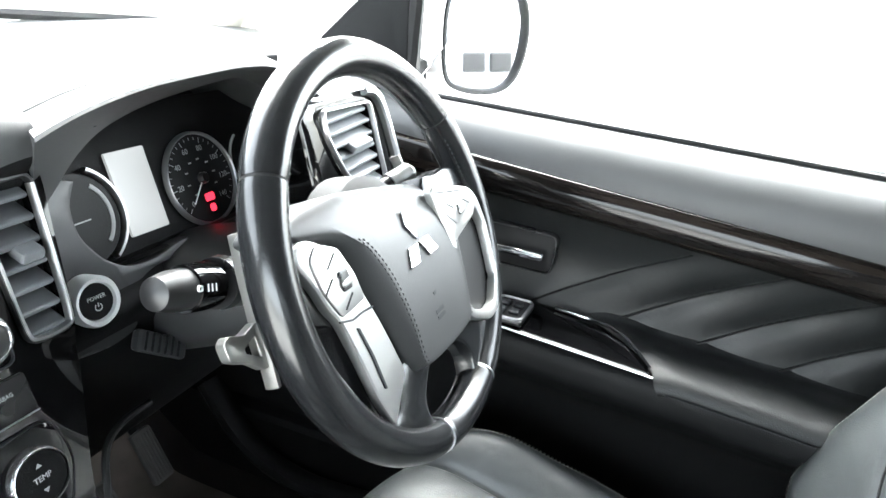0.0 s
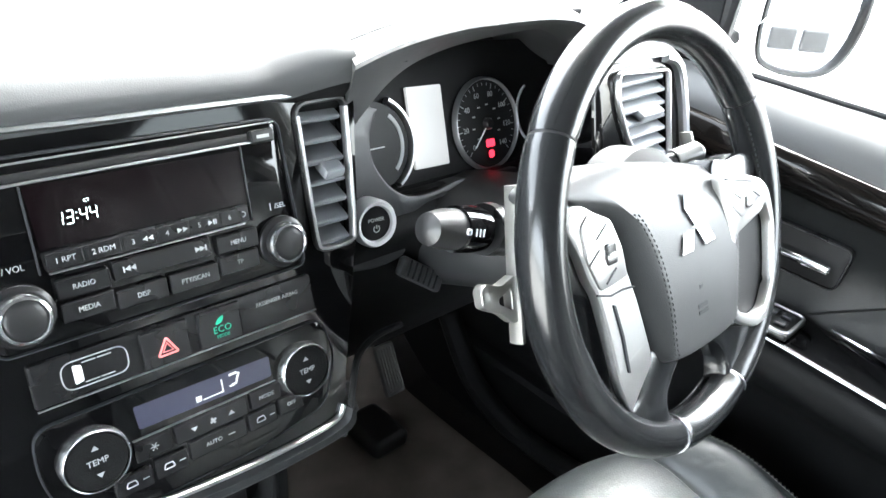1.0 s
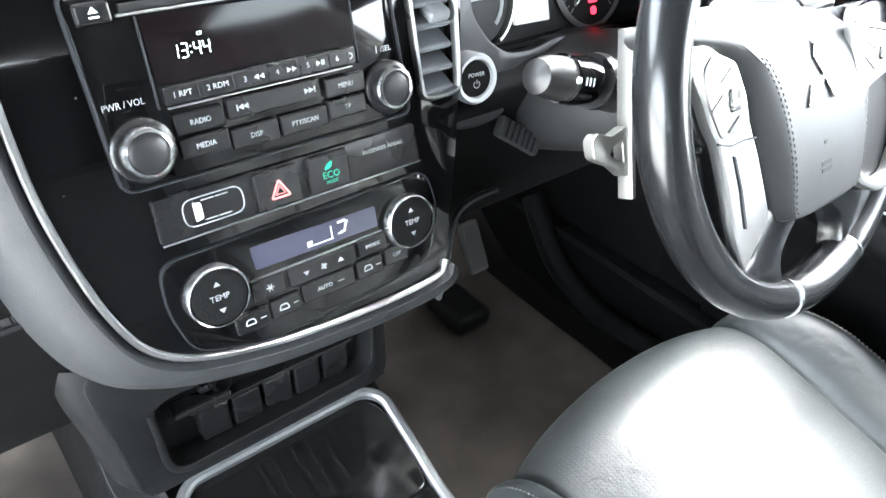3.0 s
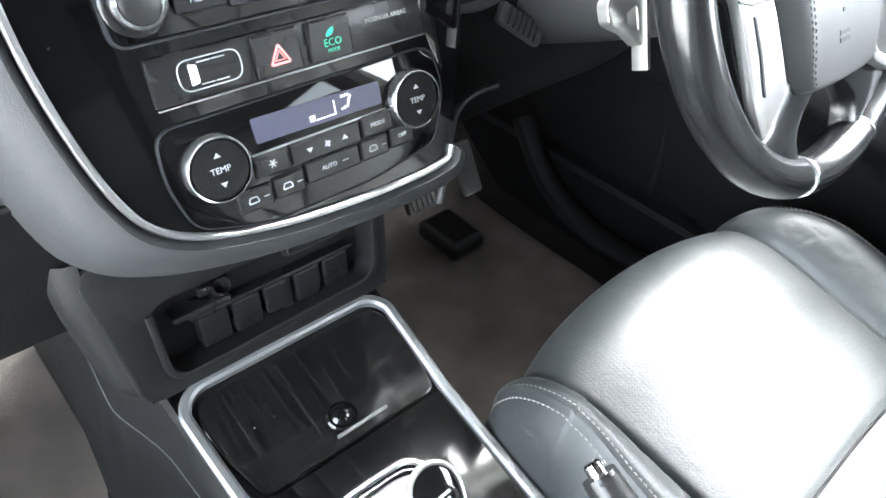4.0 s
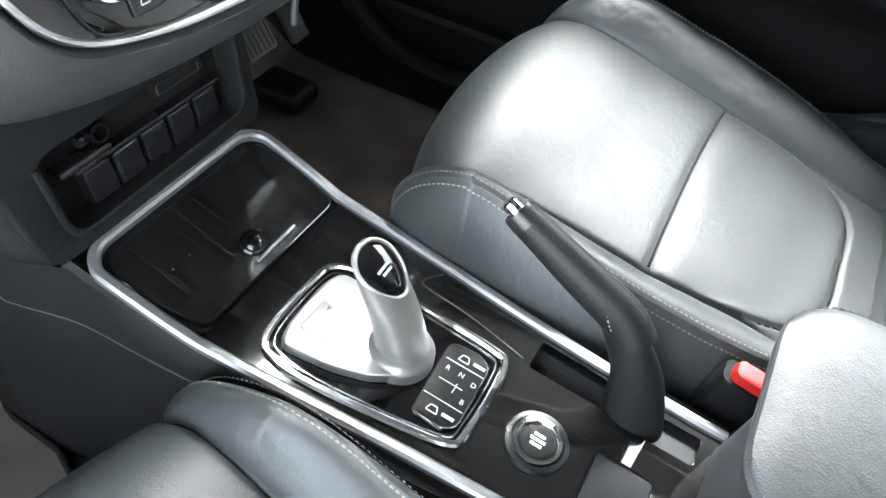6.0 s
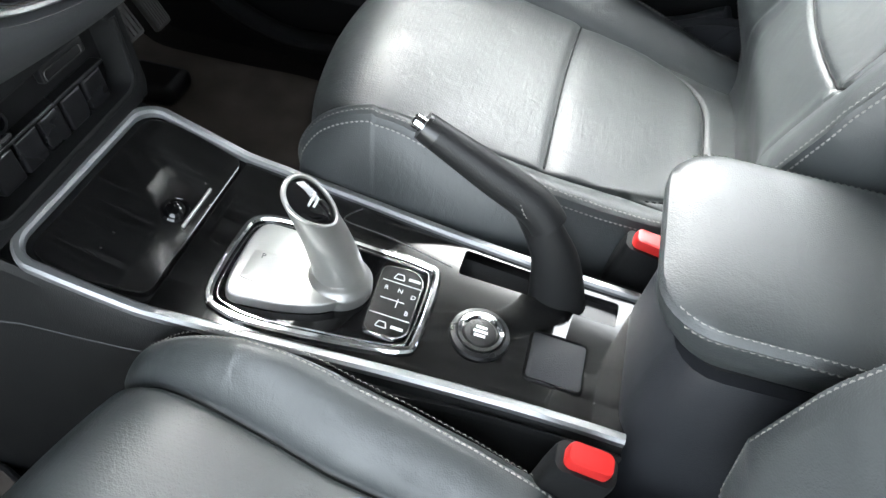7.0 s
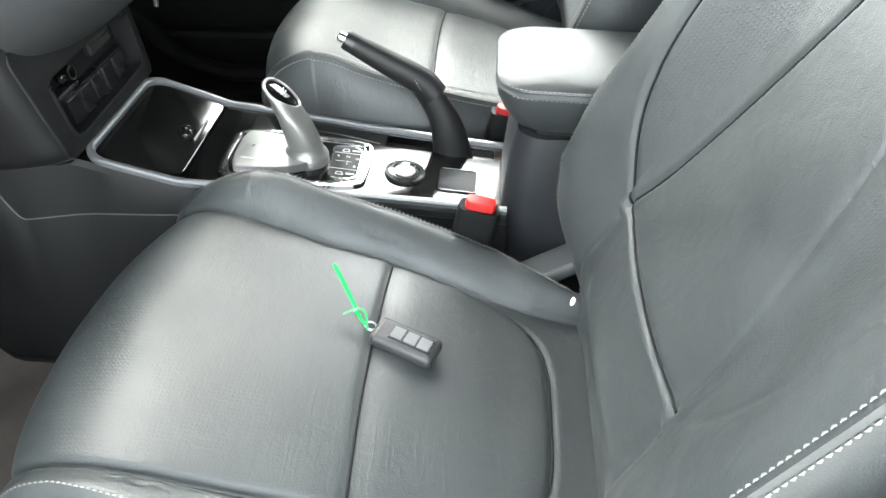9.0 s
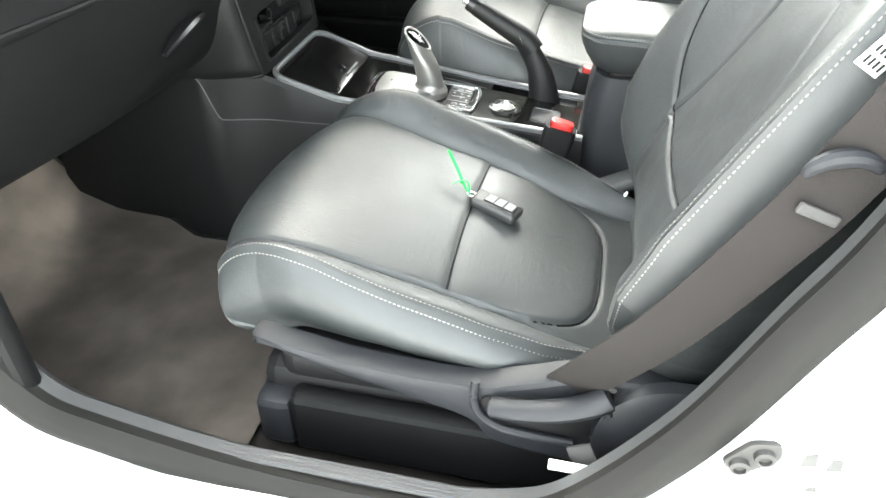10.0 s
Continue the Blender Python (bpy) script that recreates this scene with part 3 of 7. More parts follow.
    # windscreen
    ws = thing("windscreen", "clear laminated windscreen with black border", "window", kind="structure")
    wsr = [[(x, 1.20 - 0.16 * (x / 0.8) ** 2 - 0.93 * t, 1.09 + 0.49 * t + 0.04 * math.sin(math.pi * t)) for x in np.linspace(-0.80 + 0.17 * t, 0.80 - 0.17 * t, 21)] for t in np.linspace(0, 1, 10)]
    g = part("pane", loft(wsr, closed=False), GLASS, ws)
    g.visible_shadow = False
    part("lower_border", tube([(x, 1.14 - 0.16 * (x / 0.8) ** 2, 1.157 - 0.055 * max(0, abs(x) - 0.46)) for x in np.linspace(-0.8, 0.8, 33)], 0.007, 8), DARK, ws, "black lower windscreen border")


shell()


# ---- dashboard ----
STACK = plane_frame((0, 0.541, 0.987), (1, 0, 0), (0, 0.276, 0.961))
CONS = plane_frame((0, 0.217, 0.623), (1, 0, 0), (0, 1, 0.10))


def stack_outline():
    return [(-0.112, 0.150), (-0.02, 0.150), (0.08, 0.149), (0.155, 0.148), (0.160, 0.137), (0.156, 0.10), (0.1495, 0.042), (0.143, 0.02), (0.137, -0.01), (0.124, -0.06), (0.116, -0.095), (0.104, -0.106),
            (0.055, -0.108), (0.0, -0.105), (-0.04, -0.100), (-0.085, -0.089), (-0.112, -0.073), (-0.127, -0.048), (-0.138, -0.01), (-0.146, 0.04), (-0.147, 0.10), (-0.140, 0.133)]


def dashboard():
    d = thing("dashboard", "black soft-touch dashboard with silver trim line", "dashboard")
    # passenger side: pad above, glovebox below
    upper = [(1.14, 1.145), (1.0, 1.152), (0.80, 1.160), (0.66, 1.17), (0.605, 1.163), (0.583, 1.145), (0.58, 1.128), (0.592, 1.10), (0.60, 1.05), (0.602, 0.97), (0.60, 0.925), (0.612, 0.912)]
    rows = []
    for x in [*np.linspace(-0.70, 0.08, 34), *np.linspace(0.09, 0.1495, 12)]:
        k = smooth01(-x, 0.15, 0.7)
        f = smooth01(x, 0.085, 0.150)
        here = list(upper)
        for i, (py, pz) in ((4, (0.602, 1.169)), (5, (0.575, 1.166)), (6, (0.563, 1.144))):
            here[i] = (here[i][0] + (py - here[i][0]) * f, here[i][1] + (pz - here[i][1]) * f)
        rows.append([(x, y + 0.05 * k * k * (1 if y < 0.9 else 0.3), z - 0.02 * k) for _, y, z in spline([(0, *p) for p in here], 5)])
    part("upper_pad", loft([r[:32] for r in rows], closed=False), SOFT, d, "soft black upper pad")
    part("lower_fascia", loft([r[31:] for r in rows], closed=False), PLASTIC, d, "grained black lower dashboard")
    low = [(0.60, 0.913), (0.604, 0.905), (0.615, 0.87), (0.632, 0.82), (0.66, 0.755), (0.70, 0.715), (0.78, 0.69), (0.95, 0.68), (1.15, 0.72)]
    rows = []
    for x in np.linspace(-0.70, -0.135, 28):
        k = smooth01(-x, 0.15, 0.7)
        rows.append([(x, y + 0.05 * k * k, z) for _, y, z in spline([(0, *p) for p in low], 5)])
    gb = part("glovebox", loft(rows, closed=False), PLASTIC, d, "grained black glovebox lid")
    gap = [(x, 0.5985 + 0.05 * smooth01(-x, 0.15, 0.7) ** 2, 0.9115) for x in np.linspace(-0.69, -0.14, 24)]
    part("lid_gap", tube(gap, 0.0028, 6), DARK, gb, "dark gap above the glovebox lid")
    hp = spline([(-0.222, 0.628, 0.822), (-0.25, 0.624, 0.824), (-0.30, 0.622, 0.817), (-0.34, 0.622, 0.806)], 5)
    part("handle", tube(hp, [0.004 + 0.0055 * math.sin(math.pi * i / (len(hp) - 1)) for i in range(len(hp))], 8, flat=0.7), BUTTON, gb, "dark glovebox pull")
    # driver side: knee panel under the column
    kn = [(0.72, 1.03), (0.605, 0.99), (0.60, 0.95), (0.615, 0.90), (0.65, 0.82), (0.70, 0.77), (0.85, 0.74), (1.1, 0.78)]
    rows = [[(x, y + 0.03 * smooth01(x, 0.5, 0.72), z) for _, y, z in spline([(0, *p) for p in kn], 5)] for x in np.linspace(0.165, 0.74, 24)]
    part("knee_panel", loft(rows, closed=False), PLASTIC, d)
    # the driver's top pad and instrument hood
    tp = [(1.14, 1.145), (1.0, 1.146), (0.85, 1.148), (0.74, 1.15)]
    rows = [[(x, y, z) for _, y, z in spline([(0, *p) for p in tp], 5)] for x in np.linspace(0.13, 0.76, 20)]
    part("top_pad", loft(rows, closed=False), SOFT, d)
    crest = spline([(0.152, 0.585, 1.16), (0.185, 0.585, 1.168), (0.213, 0.585, 1.1725), (0.243, 0.585, 1.176), (0.274, 0.585, 1.1783), (0.306, 0.585, 1.18), (0.34, 0.585, 1.1813), (0.377, 0.585, 1.1805), (0.412, 0.585, 1.175), (0.452, 0.585, 1.157), (0.494, 0.585, 1.134), (0.527, 0.585, 1.124), (0.58, 0.585, 1.13), (0.62, 0.585, 1.128), (0.645, 0.585, 1.105), (0.65, 0.585, 1.05), (0.65, 0.585, 0.99)], 5)
    brow = spline([(0.1425, 0.556, 1.1504), (0.1665, 0.556, 1.158), (0.192, 0.556, 1.164), (0.22, 0.556, 1.1685), (0.25, 0.556, 1.1717), (0.282, 0.556, 1.173), (0.318, 0.556, 1.174), (0.36, 0.556, 1.1736), (0.402, 0.556, 1.168), (0.447, 0.556, 1.149), (0.49, 0.556, 1.122), (0.525, 0.556, 1.11), (0.575, 0.556, 1.114), (0.612, 0.556, 1.112), (0.63, 0.556, 1.094), (0.636, 0.556, 1.05), (0.636, 0.556, 0.99)], 5)
    eave = spline([(0.165, 0.602, 1.075), (0.186, 0.602, 1.096), (0.207, 0.602, 1.116), (0.23, 0.602, 1.13), (0.257, 0.602, 1.1385), (0.287, 0.602, 1.144), (0.32, 0.602, 1.1475), (0.362, 0.602, 1.1505), (0.402, 0.602, 1.15), (0.445, 0.602, 1.134), (0.485, 0.602, 1.108), (0.525, 0.602, 1.092), (0.57, 0.602, 1.095), (0.605, 0.602, 1.092), (0.62, 0.602, 1.08), (0.626, 0.602, 1.05), (0.626, 0.602, 0.99)], 5)
    rings = []
    for k, p in enumerate(crest):
        b, e = brow[k], eave[k]
        rings.append([(p.x, 0.80, p.z - 0.036), (p.x, 0.70, p.z - 0.008), (p.x, 0.61, p.z + 0.0015), tuple(p + Vector((0, 0.002, 0.0008))), tuple(p), tuple(p.lerp(b, 0.04) + Vector((0, 0, -0.0016))), tuple(p.lerp(b, 0.10)), tuple(p.lerp(b, 0.5) + Vector((0, -0.001, 0.0012))), tuple(p.lerp(b, 0.9) + Vector((0, -0.001, 0))), tuple(b + Vector((0, 0, -0.002))), tuple(b + Vector((0.002, 0.005, -0.006))), tuple(b.lerp(e, 0.55) + Vector((0, 0, 0.001))), tuple(e + Vector((0, -0.003, 0.001))), tuple(e + Vector((0, 0.002, 0.0005))), (e.x + 0.006, 0.62, e.z + 0.002), (e.x + 0.008, 0.72, e.z - 0.012)])
    ends = []
    for x in np.linspace(0.149, 0.215, 8):
        ends.append([(x, y, z - 0.004 * smooth01(x, 0.165, 0.215)) for _, y, z in spline([(0, *q) for q in upper[1:6]], 5)])
    part("pad_end", loft(ends, closed=False), SOFT, d)
    p, b, e = crest[0], brow[0], eave[0]
    part("hood_end", loft([[(p.x, 0.80, p.z - 0.036), (p.x, 0.60, p.z + 0.002), tuple(p), tuple(b)], [(p.x, 0.80, 1.0), (0.152, 0.64, 1.04), (0.152, 0.615, 1.07), tuple(e)]], closed=False), SOFT, d)
    part("instrument_hood", loft(rings, closed=False), SOFT, d, "black hood over the instruments")
    part("recess_back", box((0.50, 0.01, 0.18), (0.40, 0.735, 1.045), 0.002), DARK, d)
    # surround of the centre stack: fair body going back from the gloss panel
    ring = [tuple(p) for p in spline([(*p, 0) for p in stack_outline()], 4, True)]
    c0 = Vector((0.0, 0.02, 0))
    rings = []
    for s, low, n in ((1.0, 1.0, -0.004), (1.045, 1.045, 0.004), (1.10, 1.10, 0.001), (1.17, 1.18, -0.012), (1.24, 1.28, -0.04), (1.27, 1.40, -0.078), (1.27, 1.51, -0.118)):
        rr = []
        for p in ring:
            q = c0 + (Vector(p) - c0) * s
            if p[1] < c0.y:
                q.y = c0.y + (p[1] - c0.y) * low
            q.y = min(q.y, 0.152 + 0.004 * (s - 1))
            if p[0] > 0.1 and p[1] > -0.09:
                rr.append((p[0] + 0.0005, min(p[1], 0.152), -0.004 - 0.5 * (s - 1)))
            else:
                q.x = min(q.x, 0.123 + 0.03 * (s - 1)) if q.y < -0.02 else q.x
                rr.append((q.x, q.y, n))
        rings.append(rr)
    part("stack_surround", loft(rings, m=STACK), SURROUND, d, "dark grey curved surround of the centre stack")
    # silver line: along the top, down one side and along the lower lip
    part("silver_line", ribbon([tuple(q)[:2] for q in spline([(*q, 0) for q in [stack_outline()[i] for i in (3, 2, 1, 0, 21, 20, 19, 18, 17, 16, 15, 14, 13, 12, 11, 10)]], 5)], -0.0042, 0.0004, 0.004, STACK, closed=False), SILVER, d, "satin silver trim line")
    # nook below the stack with blank switches
    nk = plane_frame((0, 0.601, 0.73), (1, 0, 0), (0, 0.14, 1))
    outer = rounded([(-0.128, -0.040), (0.123, -0.040), (0.127, 0.105), (-0.146, 0.105)], 0.020, 6)
    inner = rounded([(-0.102, -0.026), (0.107, -0.021), (0.111, 0.054), (-0.105, 0.051)], 0.021, 6)
    part("nook_surround", plate(outer, [inner], 0.045, 0.003, nk), FLANK, d, "grained surround of the switch nook")
    part("nook_lip", ribbon([(-0.1048, 0.046)] + inner[:14] + [(0.1108, 0.048)], -0.0030, 0.0035, 0.0024, nk, closed=False), FLANK, d, "satin rolled lip")
    for sg, runs in ((-1, ((0.0, 0.0), (0.008, 0.0025), (0.016, 0.009), (0.022, 0.022), (0.025, 0.05), (0.026, 0.16))), (1, ((0.0, 0.0), (0.004, 0.002), (0.008, 0.008), (0.010, 0.02), (0.011, 0.05), (0.011, 0.16)))):
        rows = []
        for v in np.linspace(-0.037, 0.11, 16):
            u0 = 0.121 + 0.018 * smooth01(v, -0.03, 0.10) if sg < 0 else 0.1195 + 0.003 * smooth01(v, -0.03, 0.10)
            tuck = 0.012 * smooth01(-v, 0.022, 0.040)
            rows.append([(sg * (u0 + f - tuck * (f > 0)), v, -0.0015 - g) for f, g in runs])
        part("nook_cheek", loft(rows, closed=False, m=nk), FLANK, d, "grained body below the centre stack")
    part("nook_skirt", loft([[(u, v, n) for u in np.linspace(-0.121, 0.118, 12)] for v, n in ((-0.036, -0.001), (-0.040, -0.003), (-0.0435, -0.009), (-0.045, -0.03), (-0.045, -0.12))], closed=False, m=nk), FLANK, d, "grained roll between nook and console")
    part("nook_back", plate(inner, (), 0.004, 0, at(nk, 0, 0, -0.030)), DARK, d)
    for i in range(5):
        part("blank_switch", box((0.0275, 0.032, 0.016), (-0.051 + 0.0313 * i, -0.0065, -0.024), 0.0022, m=nk), BUTTON, d, "blank black switch cover")
    part("switch_ledge", box((0.165, 0.004, 0.014), (0.012, 0.0125, -0.022), 0.0015, m=nk), BUTTON, d)
    part("socket_shelf", box((0.052, 0.007, 0.020), (-0.060, 0.0215, -0.019), 0.003, m=nk), BUTTON, d)
    part("power_socket", lathe([(0.0, 0.004), (0.005, 0.004), (0.006, 0.010), (0.009, 0.010), (0.0105, 0.004), (0.0105, -0.01)], 24, at(nk, -0.041, 0.036, -0.019)), PIANO, d, "capped power socket")
    part("socket_tab", box((0.010, 0.008, 0.006), (-0.055, 0.035, -0.016), 0.002, m=nk), BUTTON, d)
    part("usb_port", box((0.060, 0.018, 0.010), (0.056, 0.036, -0.024), 0.003, m=nk), BUTTON, d, "slot for a plug")
    part("usb_edge", ribbon(rrect(0.050, 0.009, 0.003), -0.0006, 0.0006, 0.001, at(nk, 0.054, 0.034, -0.0188)), STEEL, d)
    # column shroud
    col = spline([(0.355, 0.72, 0.915), (0.355, 0.62, 0.945), (0.358, 0.52, 0.980), (0.362, 0.455, 1.005)], 5)
    part("column_shroud", tube(col, [0.10, 0.098, 0.096, 0.094, 0.092, 0.09, 0.088, 0.086, 0.084, 0.082, 0.08, 0.078, 0.076, 0.072, 0.068, 0.055], 24, flat=0.66), COVER, d)
    lm = plane_frame((0.262, 0.590, 0.930), (0.8, -0.1, -0.55), (0.35, 0.25, 0.75))
    lev = part("release_lever", box((0.062, 0.020, 0.010), (0, 0, 0), 0.004, m=lm), TRIMGREY, d, "ribbed grey release lever")
    for i in range(6):
        part("rib", box((0.0025, 0.017, 0.002), (-0.022 + 0.008 * i, 0, 0.0055), 0.0008, 1, lm), PLASTIC, lev)
    # trim under the stack towards the driver, with the small hook
    part("side_cheek", loft([[(0.150, 0.60, 1.00), (0.150, 0.592, 0.965), (0.135, 0.585, 0.92), (0.115, 0.58, 0.865)], [(0.165, 0.63, 1.0), (0.19, 0.625, 0.962), (0.17, 0.645, 0.90), (0.14, 0.66, 0.80)], [(0.2, 0.7, 1.0), (0.22, 0.70, 0.96), (0.2, 0.75, 0.9), (0.15, 0.8, 0.75)]], closed=False), PLASTIC, d)
    part("panel_edge", tube(spline([(0.255, 0.602, 0.868), (0.222, 0.600, 0.869), (0.202, 0.598, 0.861), (0.1945, 0.597, 0.842), (0.192, 0.597, 0.80), (0.188, 0.60, 0.76)], 6), 0.0035, 8), TRIMGREY, d, "curved edge of the lower panel")
    # trim round the gauges that carries the power button
    tm = plane_frame((0.214, 0.606, 0.989), (1, 0, 0), (0, 0.276, 0.961))
    left = [(-0.062, -0.020), (-0.060, 0.05), (-0.056, 0.078), (-0.036, 0.092), (-0.012, 0.101), (0.008, 0.104)]
    inner = [tuple(q)[:2] for q in spline([(0.018, 0.100, 0), (0.007, 0.081, 0), (0.007, 0.057, 0), (0.018, 0.037, 0), (0.030, 0.025, 0), (0.048, 0.016, 0), (0.077, 0.0145, 0), (0.105, 0.019, 0), (0.141, 0.018, 0), (0.198, 0.016, 0)], 4)]
    lower = [tuple(q)[:2] for q in spline([(0.20, 0.004, 0), (0.14, 0.006, 0), (0.08, 0.007, 0), (0.056, 0.003, 0), (0.041, -0.006, 0), (0.035, -0.022, 0), (0.030, -0.036, 0), (0.0, -0.040, 0), (-0.04, -0.034, 0)], 4)]
    part("gauge_trim", plate(left + inner + lower, (), 0.02, 0.0025, tm), TRIMGREY, d, "dark grey trim around the gauges")
    return d


DASH = dashboard()


def centre_panel():
    ring = [tuple(q)[:2] for q in spline([(*q, 0) for q in stack_outline()], 4, True)]
    vent_hole = rounded([(0.1085, 0.139), (0.1505, 0.140), (0.1455, 0.034), (0.1115, 0.034)], 0.009)
    part("fascia", plate(ring, [vent_hole], 0.012, 0.0, STACK), PIANO, DASH, "gloss black centre fascia")


centre_panel()


def air_vent(frame_m, outline, slats, mat_frame, label, tilt=36):
    v = thing("air_vent", label, "air vent", "dashboard air vents")
    xs, ys = [q[0] for q in outline], [q[1] for q in outline]
    w, h, cx, cy = max(xs) - min(xs), max(ys) - min(ys), (max(xs) + min(xs)) / 2, (max(ys) + min(ys)) / 2
    part("bezel", ribbon(outline, -0.0030, 0.0008, 0.0035, frame_m), mat_frame, v)
    part("duct", box((w * 1.02, h * 1.02, 0.004), (cx, cy, -0.032), 0, m=frame_m), DARK, v)
    for i in range(slats):
        y = cy - h / 2 + h * (i + 0.5) / slats
        hits = [a[0] + (b[0] - a[0]) * (y - a[1]) / (b[1] - a[1]) for a, b in zip(outline, outline[1:] + outline[:1]) if (a[1] - y) * (b[1] - y) < 0]
        bm = box((max(hits) - min(hits) - 0.004, 0.0046, 0.021), (0, 0, 0), 0.0021, 2, at(frame_m, (max(hits) + min(hits)) / 2, y, -0.010) @ Matrix.Rotation(radians(tilt), 4, "X"))
        part("slat", bm, SLAT, v)
    part("adjuster", box((w * 0.42, 0.009, 0.016), (0, 0, 0), 0.0025, 2, at(frame_m, cx + w * 0.08, cy + h * 0.04, -0.001) @ Matrix.Rotation(radians(tilt), 4, "X")), SLAT, v, "thumb slider on the slats")
    return v


air_vent(STACK, rounded([(0.1085, 0.139), (0.1505, 0.140), (0.1455, 0.034), (0.1115, 0.034)], 0.009), 7, BUTTON, "tall slatted air vent with a silver edge")
part("vent_edge", ribbon([tuple(q)[:2] for q in spline([(0.1085, 0.132, 0), (0.1100, 0.085, 0), (0.1114, 0.044, 0), (0.1165, 0.0345, 0), (0.1405, 0.0345, 0), (0.1455, 0.044, 0), (0.1480, 0.09, 0), (0.1502, 0.134, 0)], 5)], -0.0018, 0.0018, 0.0042, STACK, closed=False), SILVER, DASH, "satin silver edge round the vent")
VR = plane_frame((0.545, 0.537, 1.06), (1, 0.06, 0), (0, 0.25, 0.97))
VENT_R = rounded([(-0.080, 0.057), (0.027, 0.050), (0.031, -0.010), (0.034, -0.043), (-0.029, -0.043), (-0.060, -0.010), (-0.080, 0.030)], 0.008)
air_vent(VR, VENT_R, 7, SILVER, "side slatted air vent with a silver edge")
part("side_vent_housing", plate(rounded([(-0.120, 0.072), (0.070, 0.066), (0.090, -0.09), (-0.120, -0.09)], 0.02), [VENT_R], 0.05, 0.003, at(VR, 0, 0, -0.003)), PIANO, DASH, "gloss black vent panel")
part("side_vent_trim", ribbon([tuple(q)[:2] for q in spline([(-0.110, 0.074, 0), (-0.079, 0.070, 0), (-0.01, 0.069, 0), (0.028, 0.066, 0), (0.046, 0.058, 0)], 5)], -0.0022, 0.0022, 0.005, VR, closed=False), SILVER, DASH, "thin satin silver line over the vent")
part("side_vent_frame", ribbon([tuple(q)[:2] for q in spline([(0.018, 0.066, 0), (0.040, 0.060, 0), (0.054, 0.046, 0), (0.063, 0.017, 0), (0.069, -0.02, 0), (0.075, -0.075, 0)], 5)], -0.0065, 0.0065, 0.007, VR, closed=False), SILVER, DASH, "broad satin silver vent frame")


